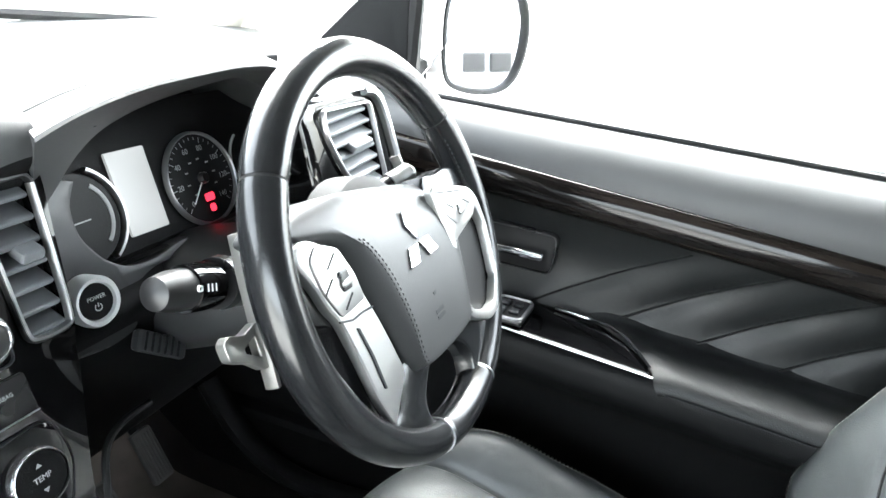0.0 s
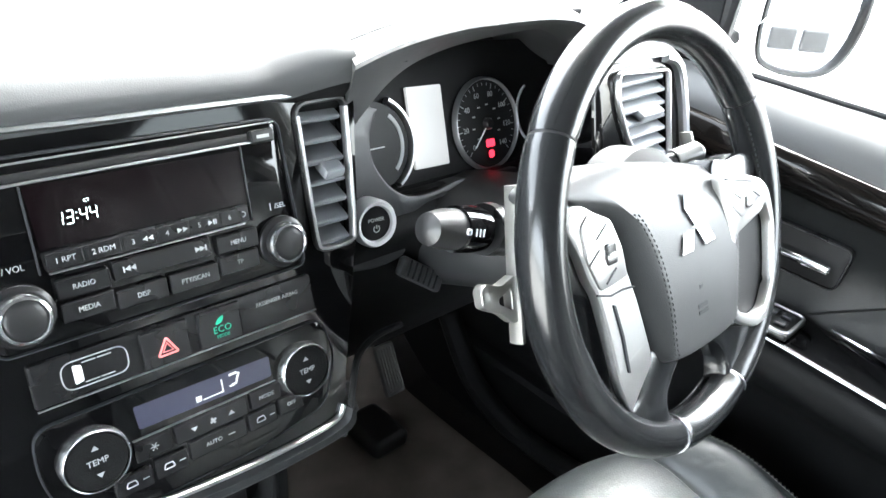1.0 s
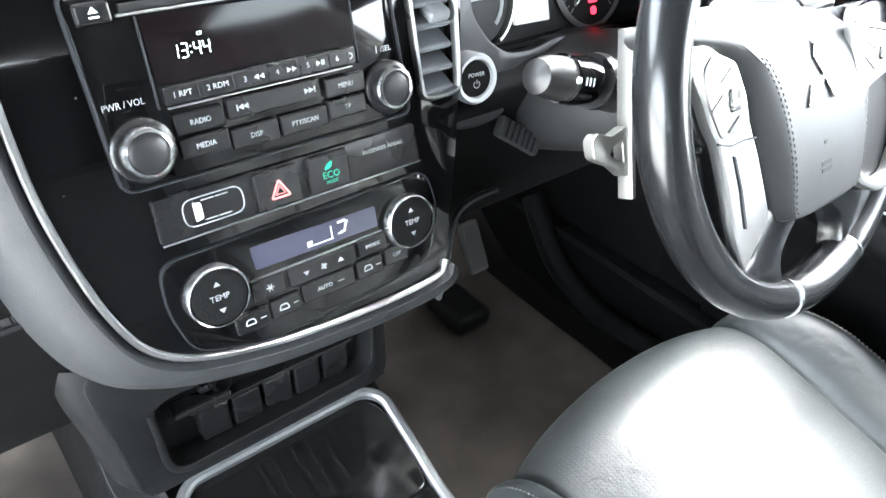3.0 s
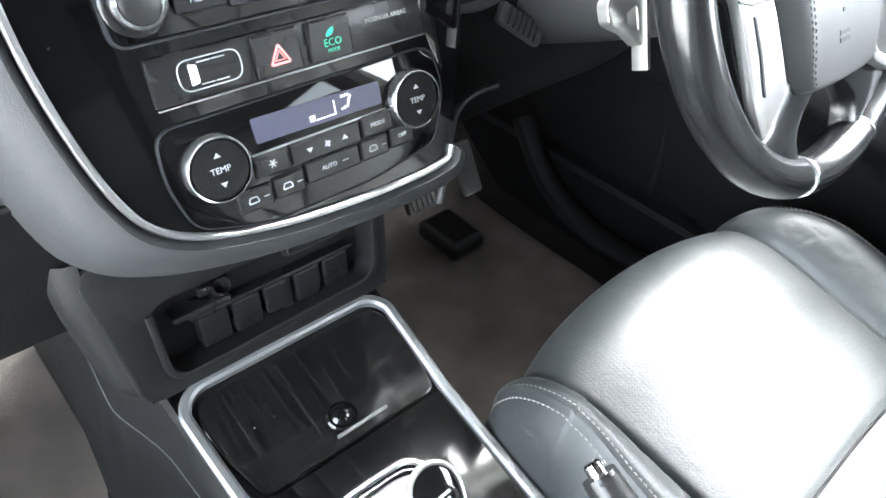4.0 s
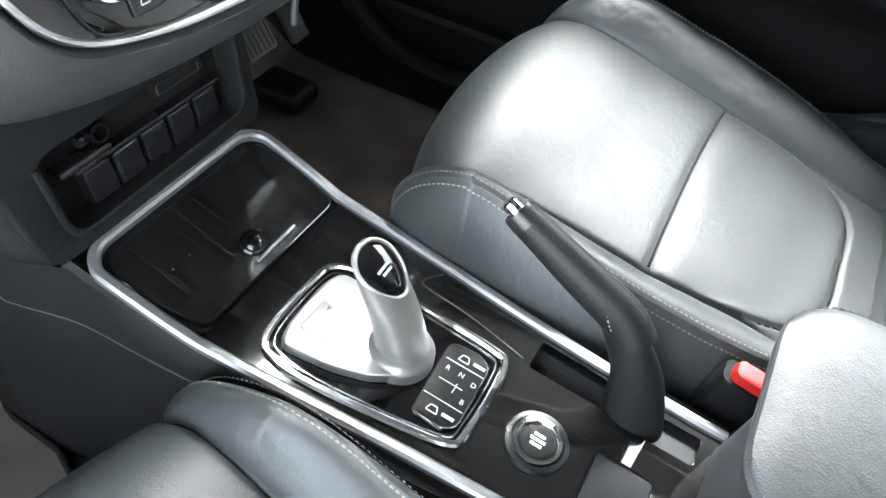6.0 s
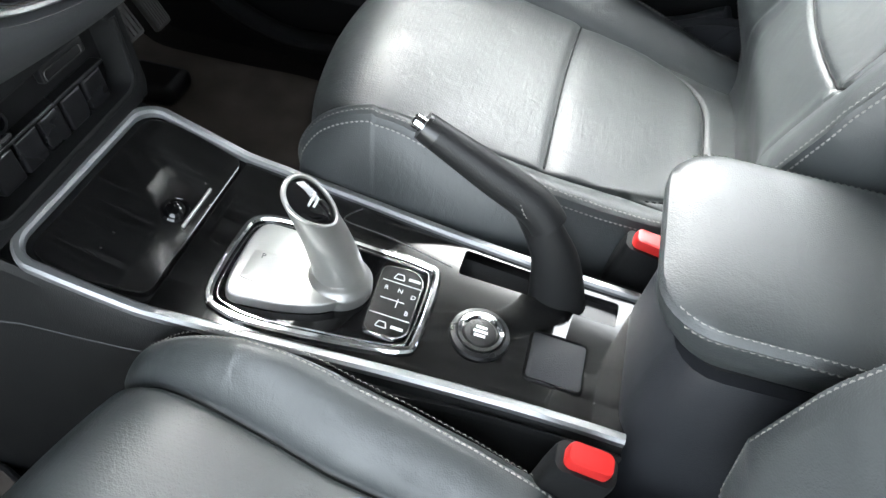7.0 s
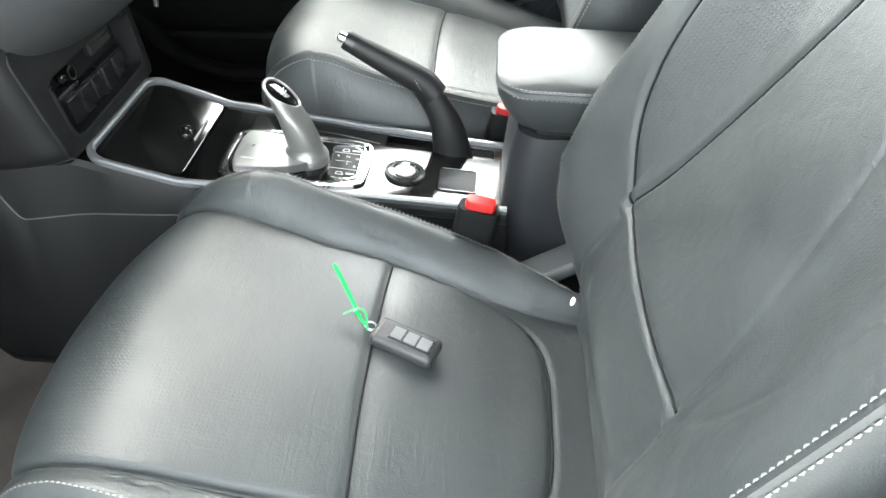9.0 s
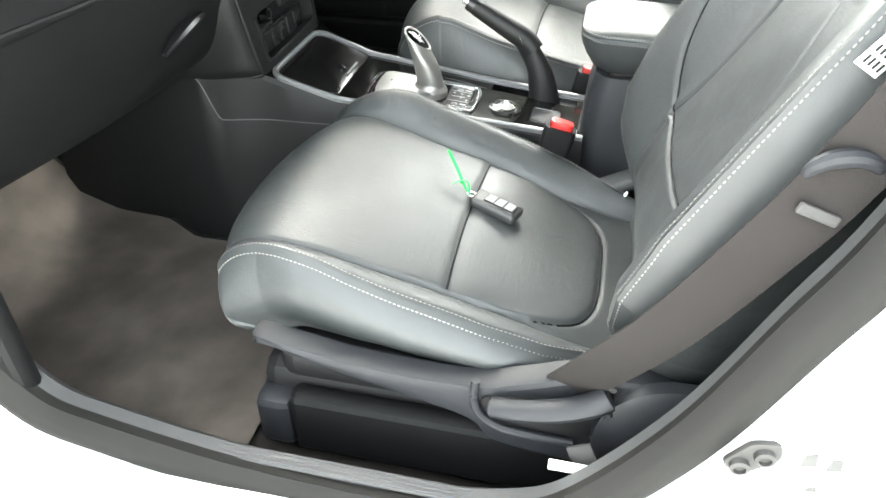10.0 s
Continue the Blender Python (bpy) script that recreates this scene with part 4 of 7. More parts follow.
def radio():
    r = thing("car_radio", "black car radio with lit clock and two knobs", "radio")
    # face, 0.196 by 0.1
    part("faceplate", plate(rounded([(-0.105, 0.135), (0.091, 0.133), (0.097, 0.028), (-0.101, 0.028)], 0.008), (), 0.004, 0.0015, at(STACK, 0, 0, 0.0035)), PIANO, r)
    part("outline", ribbon(rounded([(-0.105, 0.135), (0.091, 0.133), (0.097, 0.028), (-0.101, 0.028)], 0.008), -0.0012, 0.0006, 0.0052, STACK), GREYPL, r)
    part("disc_slot", box((0.146, 0.005, 0.003), (-0.005, 0.124, 0.004), 0.001, m=STACK), DARK, r)
    part("slot_edge", box((0.150, 0.0016, 0.003), (-0.005, 0.1205, 0.005), 0.0006, m=STACK), SILVER, r)
    part("upper_edge", box((0.19, 0.0012, 0.003), (-0.007, 0.1315, 0.004), 0.0005, m=STACK), SILVER, r)
    ej = part("eject_button", box((0.018, 0.011, 0.004), (-0.091, 0.1235, 0.0055), 0.0015, m=STACK), BUTTON, r)
    part("arrow", plate([(-0.0025, -0.001), (0.0025, -0.001), (0, 0.0022)], (), 0.0004, 0, at(STACK, -0.091, 0.1245, 0.0081)), WHITE, ej)
    part("dash_mark", box((0.005, 0.0009, 0.0004), (-0.091, 0.1215, 0.0079), 0, m=STACK), WHITE, ej)
    mu = part("upper_button", box((0.018, 0.009, 0.004), (0.077, 0.1235, 0.0055), 0.0015, m=STACK), BUTTON, r)
    part("writing_bar", box((0.009, 0.0022, 0.0004), (0.077, 0.1235, 0.0078), 0, m=STACK), GREYMARK, mu)
    ds = part("display", plate(rounded([(-0.069, 0.1185), (0.06, 0.1165), (0.06, 0.083), (-0.068, 0.083)], 0.002), (), 0.001, 0, at(STACK, 0, 0, 0.0045)), SCREEN, r)
    for u in (-0.0705, 0.0612):
        part("display_edge", box((0.0012, 0.05, 0.002), (u, 0.094, 0.004), 0.0005, m=STACK), GREYPL, r)
    # slanted seven-bar figures of the clock
    bars = {"1": "bc", "3": "abcdg", "4": "bcfg"}
    place = {"a": (0, 1, 1), "g": (0, 0, 1), "d": (0, -1, 1), "b": (1, 0.5, 0), "c": (1, -0.5, 0), "f": (-1, 0.5, 0), "e": (-1, -0.5, 0)}
    for ch, u in (("1", -0.0545), ("3", -0.0490), ("4", -0.0415), ("4", -0.0360)):
        for k in bars[ch]:
            px_, py_, flat = place[k]
            lean = 0.12 * py_ * 0.0037
            part("clock_bar", box((0.0029, 0.0006, 0.0003) if flat else (0.0006, 0.0032, 0.0003), (u + px_ * 0.0018 + lean, 0.0975 + py_ * 0.0037, 0.0047), 0, m=STACK), DIGIT, ds)
    for v in (0.0959, 0.0992):
        part("clock_dot", box((0.0007, 0.0007, 0.0003), (-0.0452, v, 0.0047), 0, m=STACK), DIGIT, ds)
    text("CT", 0.0026, at(STACK, -0.0385, 0.1050, 0.0047), DIGIT, ds)
    words = ("1 RPT", "2 RDM", "3", "4", "5", "6")
    pr = part("preset_bar", box((0.126, 0.0115, 0.0035), (-0.0045, 0.0755, 0.0055), 0.0015, m=STACK), BUTTON, r)
    for i, w in enumerate(words):
        u = -0.057 + 0.021 * i
        b = part("preset_button", box((0.0202, 0.0105, 0.002), (u, 0.0755, 0.0068), 0.0008, m=STACK), BUTTON, pr)
        text(w, 0.0046, at(STACK, u - (0.004 if i > 1 else 0), 0.0755, 0.0079), MARK, b)
        if i in (2, 3):
            s = -1 if i == 2 else 1
            for o in (0.0025, 0.006):
                part("arrow", plate([(0, 0.0016), (0, -0.0016), (0.003 * s, 0)] if s < 0 else [(0, -0.0016), (0.003, 0), (0, 0.0016)], (), 0.0003, 0, at(STACK, u + o + (0.002 if s < 0 else 0), 0.0755, 0.0081)), MARK, b)
        elif i == 4:
            part("arrow", plate([(0, -0.0016), (0.003, 0), (0, 0.0016)], (), 0.0003, 0, at(STACK, u + 0.002, 0.0755, 0.0081)), MARK, b)
            for o in (0.0058, 0.0072):
                part("bar", box((0.0008, 0.0032, 0.0003), (u + o, 0.0755, 0.008), 0, m=STACK), MARK, b)
        elif i == 5:
            part("return_mark", ribbon([(0.006 * math.cos(q) * 0.4, 0.0018 * math.sin(q)) for q in np.linspace(-1.5, 1.5, 8)], -0.0004, 0.0004, 0.0003, at(STACK, u + 0.005, 0.0755, 0.0078), closed=False), MARK, b)
    part("silver_ledge", box((0.122, 0.0012, 0.002), (-0.005, 0.0685, 0.0045), 0.0005, m=STACK), SILVER, r)
    rows = [("RADIO", -0.0505, 0.0585, 0.030), ("", -0.0025, 0.0605, 0.062), ("MENU", 0.0475, 0.0585, 0.030),
            ("MEDIA", -0.0505, 0.0445, 0.030), ("DISP", -0.019, 0.0425, 0.031), ("PTY/SCAN", 0.0145, 0.0425, 0.033), ("TP", 0.0465, 0.0445, 0.029)]
    for w, u, v, wd in rows:
        b = part("radio_button", box((wd, 0.0125, 0.004), (u, v, 0.0052), 0.0012, m=STACK), BUTTON, r)
        if w:
            text(w, 0.0045, at(STACK, u, v, 0.0074), MARK, b, stretch=0.92)
        else:
            for s, c in ((-1, -0.021), (1, 0.02)):
                for o in (0, 0.0032):
                    part("arrow", plate([(0, -0.0018), (0.0034, 0), (0, 0.0018)] if s > 0 else [(0, 0.0018), (-0.0034, 0), (0, -0.0018)], (), 0.0003, 0, at(STACK, u + c + o, v, 0.0075)), MARK, b)
                part("bar", box((0.0008, 0.0038, 0.0003), (u + c + (0.0072 if s > 0 else -0.004), v, 0.0074), 0, m=STACK), MARK, b)
    text("PWR / VOL", 0.0052, at(STACK, -0.0885, 0.0755, 0.0038), MARK, r, stretch=0.9)
    text("/SEL", 0.0050, at(STACK, 0.084, 0.0745, 0.0038), MARK, r)
    part("note_mark", box((0.0007, 0.005, 0.0003), (0.0765, 0.075, 0.0039), 0, m=STACK), MARK, r)
    for u in (-0.085, 0.081):
        k = part("knob", lathe([(0.0180, 0.0), (0.0180, 0.003), (0.0166, 0.0042), (0.0142, 0.0045), (0.0140, 0.009), (0.0132, 0.0100), (0.0126, 0.0100)], 48, at(STACK, u, 0.0495, 0.0035)), BUTTON, r)
        part("knob_ring", lathe([(0.0140, 0.0100), (0.0134, 0.0120), (0.0118, 0.0126), (0.0111, 0.0115)], 48, at(STACK, u, 0.0495, 0.0035)), BRIGHTRING, k, "bright silver ring")
        part("knob_cap", lathe([(0.0111, 0.0112), (0.0102, 0.0118), (0.0080, 0.0126), (0.0, 0.0130)], 40, at(STACK, u, 0.0495, 0.0035)), CAP, k)
    return r


radio()


def switch_row():
    s = thing("switch_row", "row of hazard and mode switches under the radio", "switch panel")
    part("strip", plate(rounded([(-0.089, 0.0195), (0.0995, 0.0195), (0.1015, -0.0085), (-0.0895, -0.0075)], 0.002), (), 0.004, 0.0008, at(STACK, 0, 0, 0.003)), BUTTON, s)
    part("lower_edge", box((0.19, 0.0010, 0.002), (0.006, -0.0085, 0.003), 0.0004, m=STACK), SILVER, s)
    # airbag indicator with a plan view of a car
    part("car_symbol", ribbon(rounded([(-0.019, 0.0085), (0.019, 0.0085), (0.019, -0.0085), (-0.019, -0.0085)], 0.007, 5), -0.0004, 0.0003, 0.0004, at(STACK, -0.054, 0.006, 0.0032)), MARK, s)
    part("symbol_screen", plate(rounded([(-0.0125, 0.006), (-0.0075, 0.005), (-0.0075, -0.005), (-0.0125, -0.006)], 0.001), (), 0.0003, 0, at(STACK, -0.054, 0.006, 0.0035)), WHITE, s)
    for v in (0.0062, -0.0062):
        for u in (-0.003, 0.006):
            part("symbol_window", box((0.008, 0.0007, 0.0003), (-0.054 + u, 0.006 + v, 0.0034), 0, m=STACK), GREYMARK, s)
    hz = part("hazard_switch", box((0.031, 0.0255, 0.004), (-0.0115, 0.0055, 0.0042), 0.0015, m=STACK), BUTTON, s)
    tri = [(-0.0065, -0.005), (0.0065, -0.005), (0, 0.0062)]
    part("hazard_triangle", ribbon(rounded(tri, 0.0012), -0.0007, 0.0007, 0.0004, at(STACK, -0.0115, 0.0045, 0.0062)), REDPRINT, hz)
    part("hazard_inner", ribbon([(q[0] * 0.5, q[1] * 0.5 - 0.0004) for q in tri], -0.0006, 0.0006, 0.0004, at(STACK, -0.0115, 0.0045, 0.0062)), REDPRINT, hz)
    ec = part("eco_switch", box((0.031, 0.0255, 0.004), (0.0255, 0.0055, 0.0042), 0.0015, m=STACK), BUTTON, s)
    text("ECO", 0.0066, at(STACK, 0.0262, 0.0035, 0.0064), GREENLAMP, ec)
    text("MODE", 0.0032, at(STACK, 0.0262, -0.0012, 0.0064), GREENLAMP, ec)
    part("leaf", plate([tuple(q)[:2] for q in spline([(0, 0, 0), (0.002, 0.0035, 0), (0.006, 0.005, 0), (0.0045, 0.001, 0)], 4, True)], (), 0.0003, 0, at(STACK, 0.022, 0.0075, 0.0066)), GREENLAMP, ec)
    text("PASSENGER AIRBAG", 0.0042, at(STACK, 0.071, 0.0095, 0.0033), GREYMARK, s, stretch=0.9)
    return s


switch_row()


def climate():
    c = thing("climate_panel", "black heater panel with blue-grey display and chrome-ringed dials", "heater panel")
    out = rounded([(-0.095, -0.019), (0.105, -0.017), (0.112, -0.05), (0.098, -0.086), (0.04, -0.095), (-0.04, -0.095), (-0.088, -0.082), (-0.097, -0.05)], 0.012, 5)
    part("faceplate", plate(out, (), 0.003, 0.001, at(STACK, 0, 0, 0.0025)), PIANO, c)
    part("outline", ribbon(out, -0.0006, 0.0006, 0.003, STACK), GREYPL, c)
    lcd = part("display", plate(rounded([(-0.039, -0.0275), (0.057, -0.0295), (0.057, -0.045), (-0.038, -0.0435)], 0.002), (), 0.001, 0, at(STACK, 0, 0, 0.0033)), LCDBLUE, c)
    part("bar", box((0.0145, 0.0008, 0.0003), (0.0125, -0.0412, 0.0036), 0, m=STACK), WHITE, lcd)
    part("bar", box((0.0009, 0.0095, 0.0003), (0.0198, -0.037, 0.0036), 0, m=STACK), WHITE, lcd)
    part("fan_mark", box((0.004, 0.004, 0.0003), (0.0025, -0.0395, 0.0036), 0.001, 1, m=STACK), WHITE, lcd)
    part("seat_mark", ribbon([(-0.003, -0.003), (0.0, -0.003), (0.001, 0.0), (0.003, 0.004)], -0.0008, 0.0008, 0.0003, at(STACK, 0.030, -0.036, 0.0034), closed=False), WHITE, lcd)
    part("arrow", box((0.006, 0.0016, 0.0003), (0.0285, -0.0315, 0.0036), 0, m=STACK), WHITE, lcd)
    part("arrow", box((0.0035, 0.0012, 0.0003), (0.0265, -0.0395, 0.0036), 0, m=STACK), WHITE, lcd)
    part("silver_ledge", box((0.103, 0.0011, 0.002), (0.008, -0.0495, 0.003), 0.0005, m=STACK), SILVER, c)
    buttons = [("snow", -0.032, -0.0575, 0.024), ("fan", 0.0085, -0.0575, 0.053), ("MODE", 0.0495, -0.0565, 0.025),
               ("car", -0.048, -0.0755, 0.024), ("screen", -0.0235, -0.0745, 0.022), ("AUTO", 0.0105, -0.0725, 0.042), ("rear", 0.0445, -0.072, 0.023), ("OFF", 0.068, -0.0705, 0.021)]
    for w, u, v, wd in buttons:
        b = part("heater_button", box((wd, 0.0145, 0.003), (u, v, 0.0038), 0.0015, m=STACK), BUTTON, c)
        z = 0.0055
        if w in ("MODE", "AUTO", "OFF"):
            text(w, 0.0043, at(STACK, u - (0.004 if w == "AUTO" else 0), v, z), MARK, b)
            if w == "AUTO":
                part("bar", box((0.005, 0.0006, 0.0003), (u + 0.009, v, z), 0, m=STACK), GREYMARK, b)
        elif w == "snow":
            for a in (0, 60, 120):
                part("snow_mark", box((0.0055, 0.0006, 0.0003), (0, 0, 0), 0, m=at(STACK, u, v, z, a)), MARK, b)
        elif w == "fan":
            for a in (0, 90):
                part("fan_mark", box((0.0048, 0.0016, 0.0003), (0, 0, 0), 0, m=at(STACK, u, v, z, a + 30)), MARK, b)
            for o, s in ((-0.0135, -1), (0.0135, 1)):
                part("arrow", plate([(-0.0024, -0.0012 * s), (0.0024, -0.0012 * s), (0, 0.002 * s)][::s], (), 0.0003, 0, at(STACK, u + o, v, z)), MARK, b)
        else:
            part("symbol", ribbon(rounded([(-0.0036, -0.0018), (0.0036, -0.0018), (0.0024, 0.0018), (-0.0024, 0.0018)], 0.001), -0.0004, 0.0004, 0.0003, at(STACK, u - 0.002, v, z - 0.0002)), MARK, b)
            part("bar", box((0.004, 0.0006, 0.0003), (u + 0.007, v, z), 0, m=STACK), GREYMARK, b)
    for u in (-0.067, 0.082):
        k = part("dial", lathe([(0.0189, 0.0), (0.0186, 0.006), (0.0174, 0.0075), (0.0, 0.0075)], 48, at(STACK, u, -0.0485, 0.0028)), PLASTIC, c)
        part("dial_ring", lathe([(0.0205, 0.0), (0.0204, 0.0045), (0.0200, 0.0074), (0.0194, 0.0083), (0.0187, 0.0080)], 56, at(STACK, u, -0.0485, 0.0028)), BRIGHTRING, k, "bright chrome ring")
        text("TEMP", 0.0054, at(STACK, u, -0.0485, 0.0106), MARK, k)
        part("arrow", plate([(-0.0022, -0.0013), (0.0022, -0.0013), (0, 0.0018)], (), 0.0003, 0, at(STACK, u, -0.0395, 0.0106)), MARK, k)
        part("arrow", plate([(-0.0022, 0.0013), (0, -0.0018), (0.0022, 0.0013)], (), 0.0003, 0, at(STACK, u, -0.0575, 0.0106)), MARK, k)
    return c


climate()


def power_button():
    b = thing("power_button", "round black start button in a silver ring", "button")
    m = plane_frame((0.204, 0.5955, 0.998), (1, -0.10, 0), (0.02, 0.22, 0.97))
    part("ring", lathe([(0.0215, -0.014), (0.0215, 0.002), (0.0195, 0.0055), (0.0165, 0.0045), (0.0150, 0.000)], 48, m), RINGSILVER, b, "satin silver ring")
    f = part("cap", lathe([(0.0153, 0.001), (0.0145, 0.0028), (0.0, 0.0034)], 40, m), BUTTON, b)
    text("POWER", 0.0048, at(m, 0, 0.0035, 0.0034), WHITE, f)
    part("power_mark", ribbon([(0.003 * math.cos(a), 0.003 * math.sin(a)) for a in np.linspace(radians(125), radians(415), 16)], -0.0004, 0.0004, 0.0003, at(m, 0, -0.0045, 0.0032), closed=False), WHITE, f)
    part("power_mark_stem", box((0.0007, 0.0035, 0.0003), (0, -0.0025, 0.0036), 0, m=m), WHITE, f)


power_button()


# ---- instruments ----
CLUS = plane_frame((0.33, 0.65, 1.05), (1, 0, 0), (0, 0.35, 0.94))


def instruments():
    c = thing("instrument_cluster", "instrument cluster with speedometer, power gauge and grey display", "instruments")
    body = rounded([(-0.14, -0.066), (0.17, -0.066), (0.20, 0.0), (0.17, 0.075), (-0.1, 0.085), (-0.14, 0.04)], 0.03, 6)
    part("binnacle", plate(body, (), 0.02, 0.002, at(CLUS, 0, 0, -0.002)), PLASTIC, c)
    part("display", plate(rounded([(-0.0415, 0.042), (0.004, 0.0405), (0.0025, -0.038), (-0.0425, -0.0365)], 0.002), (), 0.003, 0, at(CLUS, 0, 0, 0.002)), LCDGREY, c, "pale grey lit display")
    sp = part("speedometer", lathe([(0.0, 0.0006), (0.045, 0.0006), (0.046, 0.0)], 56, at(CLUS, 0.063, -0.007, 0.0012)), DARK, c)
    part("dial_ring", lathe([(0.0455, 0.0), (0.0455, 0.005), (0.0468, 0.0065), (0.0480, 0.005), (0.049, 0.0)], 64, at(CLUS, 0.063, -0.007, 0.0)), SATIN, sp, "thin silver dial ring")
    for i in range(29):
        a = radians(225 - 270 * i / 28)
        big = i % 4 == 0
        ln = 0.0055 if big else 0.003
        part("tick", box((ln, 0.0009 if big else 0.0006, 0.0003), (0.0425 - ln / 2, 0, 0), 0, m=at(CLUS, 0.063, -0.007, 0.0022) @ Matrix.Rotation(a, 4, "Z")), MARK, sp)
        if big:
            text(str(20 * (i // 4)), 0.0082, at(CLUS, 0.063 + 0.0315 * math.cos(a), -0.007 + 0.0315 * math.sin(a), 0.0021), MARK, sp)
    for i in range(8):
        a = radians(225 - 270 * i / 7.5)
        part("inner_mark", box((0.004, 0.0016, 0.0003), (0.063 + 0.02 * math.cos(a), -0.007 + 0.02 * math.sin(a), 0.0022), 0, m=CLUS), GREYMARK, sp)
    a = radians(225)
    part("needle", box((0.036, 0.0014, 0.001), (0.014, 0, 0), 0.0003, 1, at(CLUS, 0.063, -0.007, 0.0045) @ Matrix.Rotation(a, 4, "Z")), WHITE, sp)
    part("needle_hub", lathe([(0.0062, 0.0), (0.006, 0.004), (0.0045, 0.006), (0.0, 0.006)], 24, at(CLUS, 0.063, -0.007, 0.0025)), BUTTON, sp)
    part("warning_lamp", plate(rrect(0.013, 0.008, 0.002), (), 0.0005, 0, at(CLUS, 0.0655, -0.0275, 0.0025)), REDLAMP, sp, "lit red warning lamp")
    part("warning_lamp", plate(rrect(0.008, 0.008, 0.003), (), 0.0005, 0, at(CLUS, 0.0655, -0.039, 0.0025)), REDLAMP, sp, "lit red warning lamp")
    pg = part("power_gauge", lathe([(0.0, 0.0006), (0.04, 0.0006), (0.041, 0.0)], 48, at(CLUS, -0.088, -0.006, 0.0012)), DARK, c)
    part("gauge_arc", ribbon([(0.045 * math.cos(q), 0.045 * math.sin(q)) for q in np.linspace(radians(-62), radians(62), 30)], -0.0025, 0.0025, 0.006, at(CLUS, -0.088, -0.006, 0.0), closed=False), SILVERPAINT, pg, "silver gauge arc")
    part("scale_band", ribbon([(0.033 * math.cos(q), 0.033 * math.sin(q)) for q in np.linspace(radians(-50), radians(50), 24)], -0.002, 0.002, 0.0008, at(CLUS, -0.088, -0.006, 0.0018), closed=False), GREYMARK, pg)
    part("needle", box((0.018, 0.0012, 0.001), (-0.088, -0.008, 0.004), 0, m=CLUS), GREYMARK, pg)
    part("fuel_scale", ribbon([(0.036 * math.cos(q), 0.036 * math.sin(q)) for q in np.linspace(radians(120), radians(240), 20)], -0.001, 0.001, 0.0006, at(CLUS, 0.15, -0.006, 0.0018), closed=False), GREYMARK, c)
    # sloping shelf under the dials
    rows = []
    for s in np.linspace(0, 1, 10):
        rows.append([(0.232 + 0.30 * u, 0.655 - 0.040 * s, 0.985 + 0.020 * s + 0.004 * math.sin(math.pi * s)) for u in np.linspace(0, 1, 20)])
    part("shelf", loft(rows, closed=False), PLASTIC, c)


instruments()


# ---- steering wheel ----
WH = plane_frame((0.365, 0.404, 1.032), (1, 0, 0), (0, math.sin(radians(23.6)), math.cos(radians(23.6))))


def arc_pts(r, a0, a1, n, z=0.0):
    return [(r * math.cos(radians(a)), r * math.sin(radians(a)), z) for a in np.linspace(a0, a1, n)]


